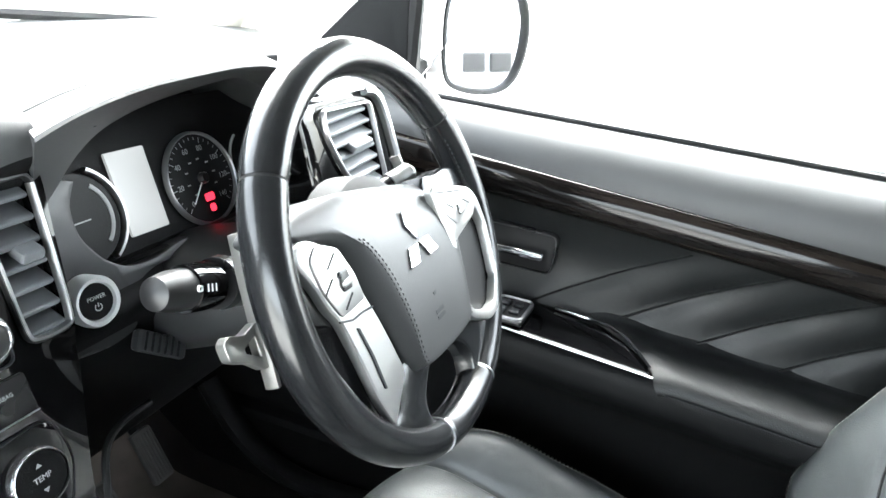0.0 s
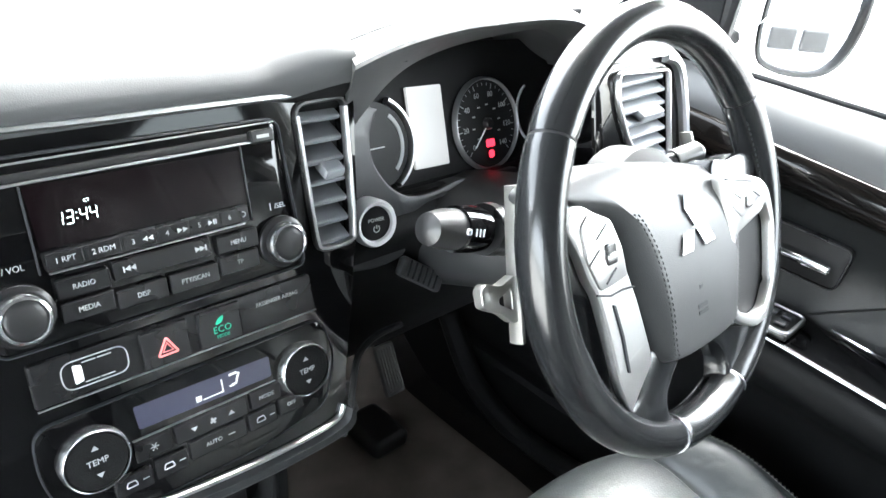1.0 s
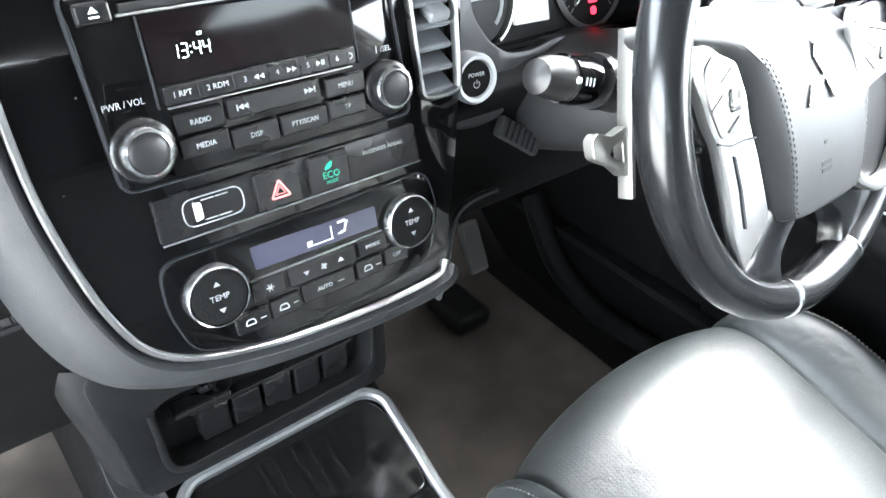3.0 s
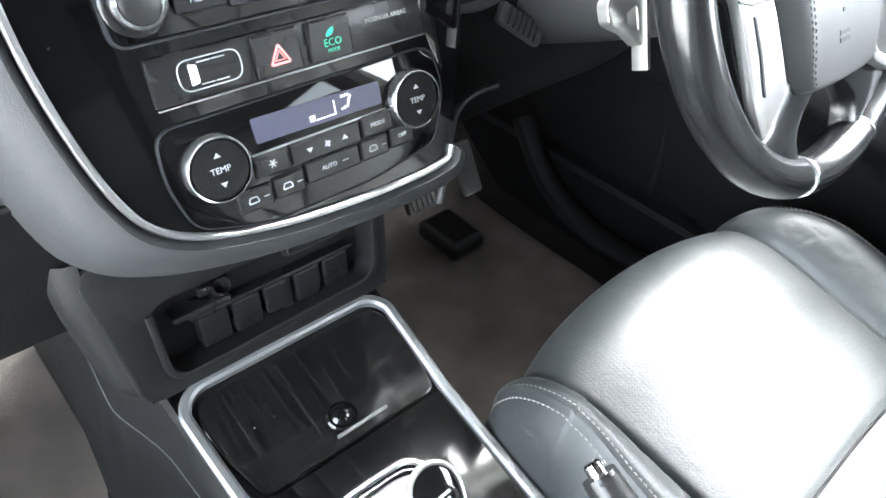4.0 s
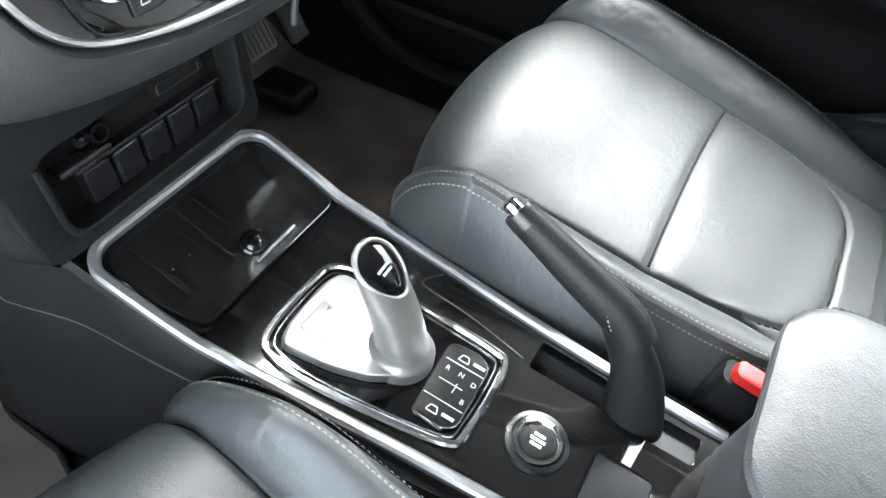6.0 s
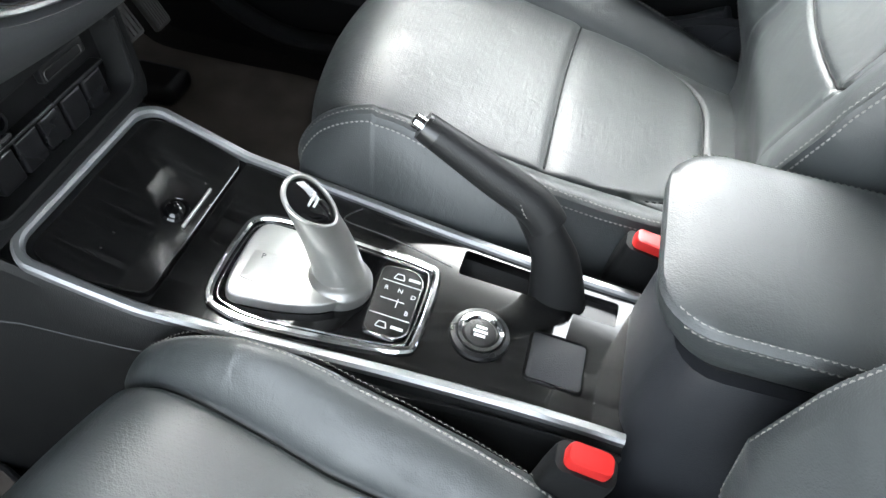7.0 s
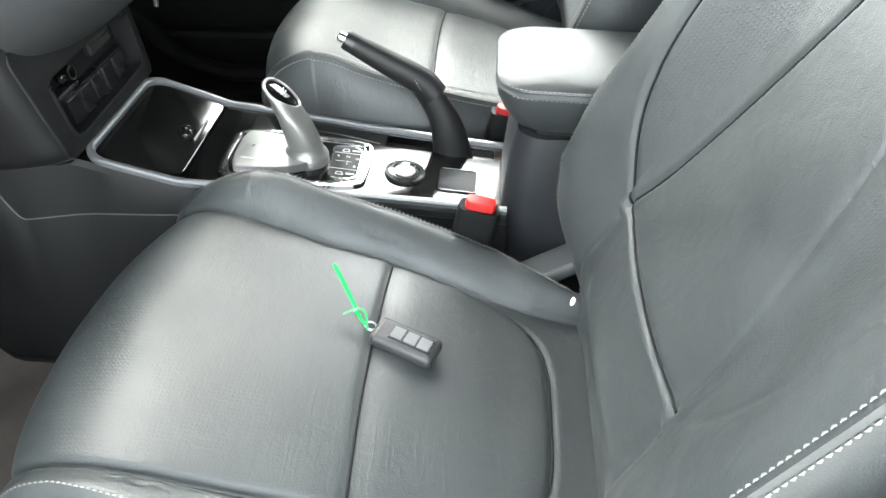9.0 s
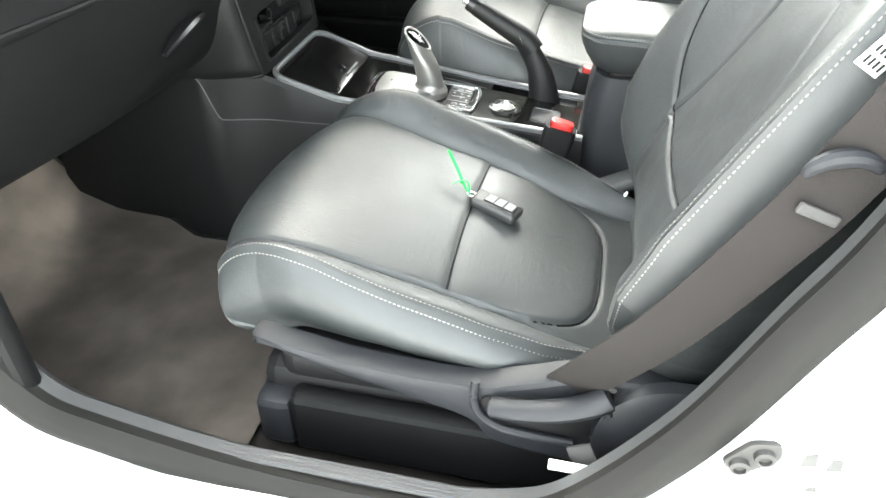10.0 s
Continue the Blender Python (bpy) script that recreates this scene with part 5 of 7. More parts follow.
def steering_wheel():
    w = thing("steering_wheel", "black leather steering wheel with silver spoke trim", "steering wheel")
    # rim in four leather sections with narrow seams between
    for a0, a1, mat, lab in ((33.4, 145, RIM, "smooth black upper rim"), (145.6, 256, RIM, ""), (256.6, 291.4, RIM, ""), (292, 392.8, RIM, "")):
        pts = arc_pts(0.171, a0, a1, 44)
        n = len(pts)
        rad = [0.0168 * (0.955 if i in (0, n - 1) else 1.0) for i in range(n)]
        part("rim_section", tube(pts, rad, 18, up=(0, 0, 1), flat=1.12, m=WH), mat, w, lab)
    for a in (33.1, 145.3, 256.3, 291.7):
        part("seam", tube(arc_pts(0.171, a - 0.35, a + 0.35, 3), 0.0158, 18, flat=1.12, m=WH), DARK, w)
    for a in (256.3, 291.7):
        part("seam_bead", tube(arc_pts(0.171, a - 0.5, a - 0.1, 3), 0.01705, 18, flat=1.12, m=WH), SILVER, w)
    # inner stitching on the lower leather
    for a0, a1 in ((150, 254), (294, 388)):
        path = [WH @ Vector((0.1555 * math.cos(radians(a)), 0.1555 * math.sin(radians(a)), 0.008)) for a in np.linspace(a0, a1, 60)]
        nrm = [WH.to_3x3() @ Vector((-math.cos(radians(a)), -math.sin(radians(a)), 0.6)) for a in np.linspace(a0, a1, 60)]
        v, f = stitches(path, nrm, 0.003, 0.0025, 0.0006)
        link("stitching", mesh_of("stitching", v, f), GREYPL, w)
    # airbag cover: domed shield
    base = spline([(*p, 0) for p in ((-0.143, 0.058), (-0.122, 0.068), (-0.078, 0.070), (-0.028, 0.063), (0.030, 0.052), (0.074, 0.041), (0.112, 0.031), (0.140, 0.014), (0.118, -0.022), (0.088, -0.058), (0.070, -0.088), (0.056, -0.103), (0.0, -0.106), (-0.050, -0.101), (-0.066, -0.086), (-0.076, -0.050), (-0.088, -0.010), (-0.104, 0.030))], 6, True)
    seam = spline([(*p, 0) for p in ((-0.0975, 0.048), (-0.084, 0.048), (-0.056, 0.041), (-0.018, 0.032), (0.026, 0.023), (0.056, 0.014), (0.078, 0.005), (0.083, -0.004), (0.074, -0.022), (0.064, -0.054), (0.057, -0.080), (0.047, -0.094), (0.0, -0.097), (-0.040, -0.095), (-0.0495, -0.086), (-0.051, -0.052), (-0.0585, -0.004), (-0.075, 0.032))], 6, True)
    hub_at = Vector((-0.004, -0.045, 0))
    drop = spline([(-0.115, 0.0185, 0), (-0.085, 0.0215, 0), (-0.05, 0.0225, 0), (-0.015, 0.0208, 0), (0.015, 0.0172, 0), (0.032, 0.0125, 0), (0.044, 0.0070, 0), (0.052, 0.0005, 0), (0.060, -0.010, 0)], 6)

    def skin(p, f):
        """Height of the cover: rolls off towards its top edge, and down to its sides where f < 1."""
        y = p.y + 0.2 * max(p.x, -0.06)
        z = float(np.interp(y, [q.x for q in drop], [q.y for q in drop]))
        return z - 0.022 * max(0.0, 1 - f) ** 1.7 * (1 - smooth01(y, 0.015, 0.05)) - 0.05 * max(0.0, p.x - 0.02) ** 2 / 0.09
    rings = [[(*p[:2], -0.045) for p in base]]
    for f, s in ((0.0, 1), (0.12, 1), (0.28, 1), (0.46, 1), (0.64, 1), (0.82, 1), (0.94, 1), (1.0, 1), (1.0, 0.93), (1.0, 0.85), (1.0, 0.75), (1.0, 0.64), (1.0, 0.52), (1.0, 0.40), (1.0, 0.28), (1.0, 0.15), (1.0, 0.02)):
        ring = [hub_at + (p.lerp(q, f) - hub_at) * s for p, q in zip(base, seam)]
        rings.append([(*p[:2], skin(p, f)) for p in ring])
    part("airbag_cover", loft(rings, caps=True, m=WH), COVER, w, "domed black airbag cover", angle=75)
    for k, f in ((1.0, 0.90), (0.975, 1.0)):
        for side in (-1, 1):
            run = sorted([hub_at + (p.lerp(q, f) - hub_at) * k for p, q in zip(base, seam) if q.x * side > 0.04 and q.y < (0.034 if side < 0 else -0.01)], key=lambda p: -p.y)
            path = [WH @ Vector((p.x, p.y, skin(p, f) + 0.0004)) for p in run]
            v, f_ = stitches(path, [WH.to_3x3() @ Vector((side * 0.5, 0, 1))] * len(path), 0.003, 0.002, 0.0006)
            link("cover_stitching", mesh_of("cover_stitching", v, f_), COVER, w)
    # emblem: three lozenges as plain shapes
    emblem_m = at(WH, 0.0, 0.002, 0.0212) @ Matrix.Rotation(radians(-7), 4, "X")
    e = part("emblem", plate([(0, 0.002), (0.0095, 0.0175), (0, 0.033), (-0.0095, 0.0175)], (), 0.003, 0.0008, emblem_m), CHROME, w, "plain chrome emblem of three lozenges")
    for sgn in (-1, 1):
        a = radians(-90 + sgn * 60)
        rot = [(q[0] * math.cos(a - radians(90)) - q[1] * math.sin(a - radians(90)), q[0] * math.sin(a - radians(90)) + q[1] * math.cos(a - radians(90))) for q in [(0, 0.002), (0.0095, 0.0175), (0, 0.033), (-0.0095, 0.0175)]]
        part("lozenge", plate(rot, (), 0.003, 0.0008, emblem_m), CHROME, e)
    # writing that cannot be read
    for i in range(2):
        part("writing_bar", box((0.015, 0.0035, 0.0004), (-0.004, -0.062 - 0.0055 * i, 0.0226), 0, m=WH), GREYPL, w)
    part("writing_bar", box((0.005, 0.003, 0.0004), (-0.004, -0.046, 0.0227), 0, m=WH), GREYPL, w)
    # side spokes with silver trim and switches
    for s in (-1, 1):
        arm = [(0.070 * s, 0.040), (0.100 * s, 0.042), (0.135 * s, 0.042), (0.156 * s, 0.030), (0.158 * s, 0.0), (0.148 * s, -0.010), (0.130 * s, -0.022), (0.122 * s, -0.060), (0.117 * s, -0.105), (0.098 * s, -0.128), (0.075 * s, -0.110), (0.06 * s, -0.075), (0.066 * s, -0.03)][::s]
        sp = part("spoke", plate([tuple(q)[:2] for q in spline([(*q, 0) for q in arm], 4, True)], (), 0.024, 0.004, at(WH, 0, 0, 0.0045)), RIM, w)
        if s < 0:
            face = [(-x, y) for x, y in ((0.134, 0.0515), (0.150, 0.049), (0.1545, 0.037), (0.1435, 0.016), (0.1375, -0.004), (0.130, -0.016), (0.1235, -0.05), (0.1185, -0.086), (0.1077, -0.118), (0.094, -0.106), (0.070, -0.088), (0.0745, -0.0626), (0.081, -0.033), (0.0851, -0.0216), (0.0944, 0.010), (0.1114, 0.0376))][::-1]
            part("spoke_trim", plate(rounded(face, 0.007, 4), (), 0.008, 0.003, at(WH, 0, 0, 0.0125)), SILVERPAINT, sp, "satin silver spoke trim")
            part("switch_strip", plate(rounded([(-x, y) for x, y in ((0.1145, -0.0275), (0.111, -0.0290), (0.1055, -0.055), (0.1035, -0.085), (0.107, -0.0835), (0.1092, -0.055))], 0.0012), (), 0.004, 0.0008, at(WH, 0, 0, 0.0138)), GREYPL, sp, "narrow dark lower switches")
            part("trim_joint", tube([WH @ Vector((-x, y, 0.0128)) for x, y in ((0.131, -0.0155), (0.115, -0.0205), (0.100, -0.0205), (0.0845, -0.0225))], 0.0009, 6), GREYPL, sp)
            # Silver line added for the reflection along the leather's inner edge.
            part("inner_edge", tube(spline([WH @ Vector((-x, y, 0.006)) for x, y in ((0.154, -0.020), (0.150, -0.040), (0.142, -0.062), (0.130, -0.088), (0.1100, -0.117))], 5), 0.0022, 8), SILVERPAINT, sp, "bright line standing in for the glint inside the rim")
            pad = part("switch_pad", plate(rounded([(-0.104, 0.034), (-0.128, 0.045), (-0.141, 0.036), (-0.139, 0.012), (-0.127, -0.014), (-0.092, -0.012), (-0.094, 0.010)], 0.005), (), 0.004, 0.0015, at(WH, 0, 0, 0.0142)), SILVERPAINT, sp)
            marks, rocker = ((-0.118, 0.028), (-0.130, 0.012), (-0.113, -0.006)), (-0.110, 0.010)
        else:
            # the other side: a frame round the finger hole
            face = [(0.056, 0.037), (0.108, 0.0254), (0.136, 0.0165), (0.149, 0.003), (0.1543, -0.0273), (0.150, -0.060), (0.1437, -0.0835), (0.1198, -0.1143), (0.0944, -0.1168), (0.0555, -0.0977), (0.051, -0.076), (0.054, -0.045), (0.062, -0.020)][::-1]
            finger = [(0.1287, -0.013), (0.138, -0.006), (0.1455, -0.028), (0.141, -0.060), (0.135, -0.082), (0.114, -0.1035), (0.0965, -0.105), (0.0655, -0.092), (0.0605, -0.078), (0.064, -0.045), (0.077, -0.0225)]
            part("spoke_trim", plate(rounded(face, 0.009, 5), [rounded(finger, 0.005, 4)], 0.010, 0.003, at(WH, 0, 0, 0.0195)), SILVERPAINT, sp, "satin silver spoke frame round the finger hole")
            part("grip_leather", plate(rounded(finger, 0.004, 3), (), 0.004, 0, at(WH, 0, 0, 0.0085)), GRIP, sp, "perforated black grip")
            part("trim_joint", tube([WH @ Vector((x, y, 0.0203)) for x, y in ((0.060, 0.030), (0.090, 0.0235), (0.112, 0.0185))], 0.0008, 6), GREYPL, sp)
            pad = part("switch_pad", plate(rounded([(0.072, 0.022), (0.118, 0.014), (0.126, 0.002), (0.086, -0.010), (0.068, 0.004)][::-1], 0.005), (), 0.004, 0.0015, at(WH, 0, 0, 0.0208)), SILVERPAINT, sp)
            marks, rocker = ((0.078, 0.012), (0.116, 0.006)), (0.099, 0.003)
        top = 0.0158 if s < 0 else 0.0224
        part("rocker", plate(rrect(0.012, 0.016 if s < 0 else 0.011, 0.002), (), 0.003, 0.001, at(WH, *rocker, top)), BUTTON, pad)
        part("rocker_bar", plate(rrect(0.012, 0.005, 0.0015), (), 0.002, 0.0008, at(WH, rocker[0], rocker[1] - 0.002, top + 0.0014)), SILVERPAINT, pad)
        for u, v in marks:
            part("switch_gap", box((0.0012, 0.016, 0.0006), (0, 0, 0), 0, m=at(WH, u, v, top - 0.0013, 60 * s)), GREYPL, pad)
    # lower fork to the rim
    fork = [(-0.06, -0.080), (0.06, -0.080), (0.090, -0.11), (0.105, -0.118), (0.098, -0.138), (0.062, -0.160), (0.045, -0.160), (0.048, -0.125), (0.0, -0.096), (-0.048, -0.125), (-0.045, -0.160), (-0.062, -0.160), (-0.098, -0.138), (-0.105, -0.118), (-0.090, -0.11)][::-1]
    part("lower_spoke", plate([tuple(q)[:2] for q in spline([(*q, 0) for q in fork], 4, True)], (), 0.022, 0.005, at(WH, 0, 0, 0.009)), RIM, w)
    part("hub", lathe([(0.075, -0.05), (0.07, -0.02), (0.05, 0.0)], 32, WH), DARK, w)
    # gear paddles behind the rim
    for s in (-1, 1):
        pl = spline([(0.131 * s, 0.067, -0.05), (0.139 * s, 0.03, -0.05), (0.146 * s, -0.01, -0.05), (0.1525 * s, -0.051, -0.05)], 6)
        blade = loft([[(p.x + s * u, p.y, p.z + w_) for u, w_ in ((-0.0018, -0.006), (0.0018, -0.007), (0.0030, 0.0), (0.0018, 0.006), (-0.0018, 0.006), (-0.0030, 0.0))] for p in pl], caps=True, m=WH)
        pd = part("paddle", blade, STEMPAINT, w, "silver gear paddle")
        tab = [(0.147 * s, 0.002), (0.164 * s, -0.002), (0.179 * s, 0.004), (0.185 * s, 0.000), (0.185 * s, -0.013), (0.177 * s, -0.018), (0.167 * s, -0.023), (0.156 * s, -0.034), (0.150 * s, -0.034)][::s]
        gap = [(0.154 * s, -0.007), (0.168 * s, -0.011), (0.168 * s, -0.015), (0.155 * s, -0.024)][::s]
        part("paddle_bracket", plate(rounded(tab, 0.003), [rounded(gap, 0.002)], 0.009, 0.001, at(WH, 0, 0, -0.047)), STEMPAINT, pd, "silver paddle bracket with a cut-out")
    return w


steering_wheel()


def stalk():
    s = thing("light_stalk", "black column stalk with rotary light switch", "stalk")
    p = [Vector((0.295, 0.515, 1.0)), Vector((0.252, 0.507, 1.018)), Vector((0.235, 0.506, 1.023)), Vector((0.205, 0.504, 1.032)), Vector((0.175, 0.502, 1.041))]
    part("arm", tube([p[0], p[1]], [0.022, 0.021], 20), BUTTON, s)
    part("collar", tube([p[1], p[1].lerp(p[2], 0.5)], [0.0225, 0.0215], 20), BUTTON, s)
    part("rotary_ring", tube([p[2], p[2].lerp(p[3], 0.5), p[3]], [0.0185, 0.0195, 0.0185], 24), PIANO, s, "gloss rotary ring")
    part("end_cap", tube([p[3], p[3].lerp(p[4], 0.5), p[4], p[4] + (p[4] - p[3]) * 0.12], [0.0162, 0.0158, 0.0125, 0.0050], 20), CAP, s)
    m = plane_frame(p[2].lerp(p[3], 0.5) + Vector((-0.004, -0.0185, 0.006)), (0.93, -0.06, -0.28), (0.28, 0.25, 0.9))
    for i in range(3):
        part("symbol_bar", box((0.0014, 0.006, 0.0003), (-0.004 + 0.0042 * i, 0, 0.001), 0, m=m), WHITE, s)
    part("lamp_symbol", ribbon(circle(0.0022, 10), -0.0004, 0.0004, 0.0003, at(m, -0.011, 0, 0.0004)), WHITE, s)
    r = thing("wiper_stalk", "black wiper stalk with pale end", "stalk")
    part("arm", tube([(0.42, 0.49, 1.03), (0.455, 0.475, 1.045), (0.475, 0.468, 1.051)], [0.011, 0.010, 0.0095], 14), BUTTON, r)
    part("end_cap", tube([(0.472, 0.469, 1.050), (0.497, 0.460, 1.058), (0.502, 0.458, 1.060)], [0.0115, 0.0115, 0.006], 14), SILVERPAINT, r)


stalk()


# ---- driver's door ----
def driver_door():
    d = thing("door_driver", "closed driver's door with black leather panel and dark gloss strip", "door", kind="structure")

    def strip(prof, y0, y1, n, slope=0.0, bow=0.0):
        """A panel swept along the door: prof gives (x, z); slope lets it fall towards the rear."""
        return loft([[(x + bow * (y - 0.25) ** 2, y, z + slope * (y - 0.2)) for _, x, z in spline([(0, *q) for q in prof], 4)] for y in np.linspace(y0, y1, n)], closed=False)
    part("window_ledge", strip([(0.80, 1.062), (0.775, 1.070), (0.750, 1.0745), (0.728, 1.068), (0.709, 1.047), (0.700, 1.02), (0.700, 0.995)], 0.72, -0.55, 30, 0.03, -0.03), SOFT, d, "soft grey-black window ledge")
    part("window_seal", tube([(0.777, y, 1.0755 + 0.03 * (y - 0.2)) for y in (0.60, 0.2, -0.2, -0.53)], 0.0042, 8), DARK, d, "dark window seal")
    part("gloss_strip", strip([(0.702, 1.012), (0.693, 1.006), (0.688, 0.99), (0.690, 0.972), (0.699, 0.964)], 0.70, -0.55, 30, 0.085, -0.02), DOORWOOD, d, "dark streaked gloss strip")
    rows = []
    for y in np.linspace(0.70, -0.55, 150):
        row = []
        for t in np.linspace(0, 1, 26):
            z = 0.968 - 0.150 * t + 0.07 * (y - 0.2)
            x = 0.703 + 0.020 * math.sin(math.pi * min(1, t * 1.05))
            c = (y + (z - 0.868) / 0.575 - 0.315) / 0.116
            if c < 0.0:
                x -= 0.010 * abs(math.sin(math.pi * c)) ** 0.55 * math.sin(math.pi * min(1, t + 0.06)) - 0.003
            row.append((x, y, z))
        rows.append(row)
    part("leather_insert", loft(rows, closed=False), SHADEDSKIN, d, "black pleated leather insert")
    # handle recess
    hm = plane_frame((0.707, 0.385, 0.915), (0, -1, 0), (0, 0, 1))
    h = part("handle_recess", plate(rounded([(-0.055, 0.030), (0.05, 0.026), (0.045, -0.03), (-0.055, -0.028)], 0.012), (), 0.02, 0.003, hm), DARK, d, "dark handle recess")
    part("handle_frame", ribbon(rounded([(-0.055, 0.030), (0.05, 0.026), (0.045, -0.03), (-0.055, -0.028)], 0.012), -0.0015, 0.0015, 0.003, hm), BUTTON, h)
    part("pull_handle", box((0.07, 0.012, 0.008), (0.0, -0.004, 0.008), 0.003, m=hm), CHROME, h, "chrome inner door handle")
    # armrest with pad, switch pod and grab well
    part("armrest", strip([(0.70, 0.824), (0.665, 0.828), (0.630, 0.826), (0.613, 0.818), (0.608, 0.80), (0.615, 0.775), (0.66, 0.74), (0.70, 0.70), (0.715, 0.60), (0.715, 0.48)], 0.56, -0.5, 34, 0.075), PLASTIC, d)
    # wedge-shaped leather pad: its front edge runs slantwise
    sect = [(0.712, 0.012), (0.70, 0.006), (0.67, 0.008), (0.64, 0.007), (0.620, 0.003), (0.610, -0.003), (0.605, -0.011), (0.606, -0.016), (0.612, -0.018)]
    rows = []
    for k in np.linspace(0, 1, 40):
        row = []
        for _, x, dz in spline([(0, *q) for q in sect], 4):
            y0 = 0.178 + 0.087 * smooth01(x, 0.606, 0.73) * 1.25 - 0.045 * max(0.0, -0.004 - dz) / 0.06
            y = y0 + (-0.5 - y0) * k
            row.append((x, y, 0.832 + 0.085 * (y - 0.2) + dz - (0.006 * (1 - k / 0.03) if k < 0.03 else 0)))
        rows.append(row)
    part("armrest_pad", loft(rows, closed=False), SHADEDSKIN, d, "padded leather armrest")
    for z0, x0 in ((0.8235, 0.6065), (0.8155, 0.6035)):
        path = [Vector((x0, y, z0 + 0.085 * (y - 0.2))) for y in np.linspace(0.165, -0.45, 60)]
        v, f = stitches(path, [Vector((-1, 0, 0.3))] * 60, r=0.0006)
        link("stitching", mesh_of("stitching", v, f), GREYPL, d)
    part("chrome_edge", tube([(0.6085, y, 0.8300 + 0.08 * (y - 0.2)) for y in np.linspace(0.55, 0.180, 14)], 0.0014, 8), SILVER, d, "bright edge below the switches")
    wm = plane_frame((0, 0.2, 0.8315), (1, 0, 0), (0, 1, 0.08))
    part("gloss_wedge", plate(rounded([(0.612, 0.35), (0.612, -0.018), (0.625, -0.012), (0.66, 0.014), (0.690, 0.052), (0.695, 0.13), (0.695, 0.35)], 0.008), (), 0.006, 0.001, wm), PIANO, d, "gloss black panel before the armrest")
    part("wedge_edge", tube([wm @ Vector(q) for q in ((0.693, 0.124, 0.004), (0.6925, 0.08, 0.004), (0.690, 0.052, 0.004), (0.672, 0.024, 0.004), (0.645, 0.002, 0.004), (0.62, -0.014, 0.003))], 0.0025, 8), CHROME, d, "thin chrome edge")
    sw = part("switch_pod", box((0.062, 0.050, 0.010), (0.643, 0.372, 0.850), 0.004), BUTTON, d, "window switch pod with a silver rim")
    part("pod_rim", ribbon(rrect(0.060, 0.048, 0.010), -0.003, 0.001, 0.002, T3((0.643, 0.372, 0.8552))), SILVER, sw)
    for i in range(2):
        for j in range(2):
            part("window_switch", box((0.013, 0.014, 0.005), (0.632 + 0.020 * i, 0.363 + 0.018 * j, 0.857), 0.002), GREYPL, sw)
    # sewn lines between the pleats
    for k in range(6):
        line = []
        for z in np.linspace(0.962, 0.825, 16):
            y = 0.315 - 0.116 * k - (z - 0.868) / 0.575
            t = (0.968 + 0.07 * (y - 0.2) - z) / 0.150
            if 0.02 < t < 0.98:
                line.append((0.7028 + 0.020 * math.sin(math.pi * min(1, t * 1.05)), y, z))
        if len(line) > 3:
            part("pleat_seam", tube(line, 0.0016, 6), SEAM, d, "dark sewn pleat line")
    part("lower_trim", strip([(0.713, 0.70), (0.722, 0.6), (0.722, 0.46), (0.70, 0.42)], 0.72, -0.55, 20), PLASTIC, d)
    part("outer_skin", box((0.012, 1.30, 0.62), (0.845, 0.08, 0.76), 0.004), WHITEPAINT, d)
    # sail panel in the front corner
    part("mirror_sail", plate(rounded([(-0.80, 1.085), (-0.592, 1.09), (-0.592, 1.25), (-0.62, 1.255)], 0.012), (), 0.03, 0.003, plane_frame((0.755, 0, 0), (0, -1, 0), (0, 0, 1))), PLASTIC, d, "black corner sail panel")
    part("tweeter", lathe([(0, 0.003), (0.02, 0.003), (0.024, 0.0)], 30, plane_frame((0.753, 0.66, 1.115), (0, -1, 0), (0, 0, 1))), DARK, d)
    part("window_channel", tube([(0.77, 0.592, 1.09), (0.765, 0.585, 1.24), (0.75, 0.52, 1.32)], 0.012, 8), DARK, d)
    g = part("window_pane", plate([(-0.59, 1.09), (0.5, 1.09), (0.45, 1.5), (-0.30, 1.5)], (), 0.003, 0, plane_frame((0.772, 0, 0), (0, -1, 0), (0, 0, 1))), GLASS, d)
    g.visible_shadow = False


driver_door()


def door_mirror():
    m = thing("door_mirror", "white door mirror with black base and clear glass", "mirror")
    f = plane_frame((0.955, 0.551, 1.145), (0.888, -0.46, 0), (0.0, 0.055, 1))
    shape = [tuple(q)[:2] for q in spline([(-0.085, 0.06, 0), (-0.04, 0.085, 0), (0.05, 0.085, 0), (0.088, 0.06, 0), (0.095, 0.0, 0), (0.075, -0.055, 0), (0.03, -0.078, 0), (-0.05, -0.07, 0), (-0.085, -0.04, 0)], 4, True)]
    part("glass", plate(shape, (), 0.003, 0, at(f, 0, 0, 0.0)), MIRROR, m, "clear mirror glass")
    rings = [[(q[0] * s, q[1] * s, z) for q in shape] for s, z in ((1.0, -0.002), (1.02, 0.006), (1.10, 0.008), (1.14, -0.01), (1.12, -0.05), (0.9, -0.085), (0.4, -0.105), (0.02, -0.108))]
    part("housing", loft(rings, caps=False, m=f), WHITEPAINT, m, "white painted housing")
    part("rim", ribbon(shape, -0.004, 0.006, 0.009, f), DARK, m, "black mirror rim")
    part("base", box((0.10, 0.06, 0.06), (0.83, 0.635, 1.095), 0.02), DARK, m)


door_mirror()


# ---- centre console ----
def rise(bm):
    """Tilts the front of the console up towards the switch nook."""
    for v in bm.verts:
        d = v.co.y - 0.4857
        if d > 0:
            v.co.y = 0.4857 + 0.86 * d
            v.co.z += 0.182 * d
    return bm


def console_half(y):
    return 0.081 + 0.029 * smooth01(y, 0.1, 0.62)


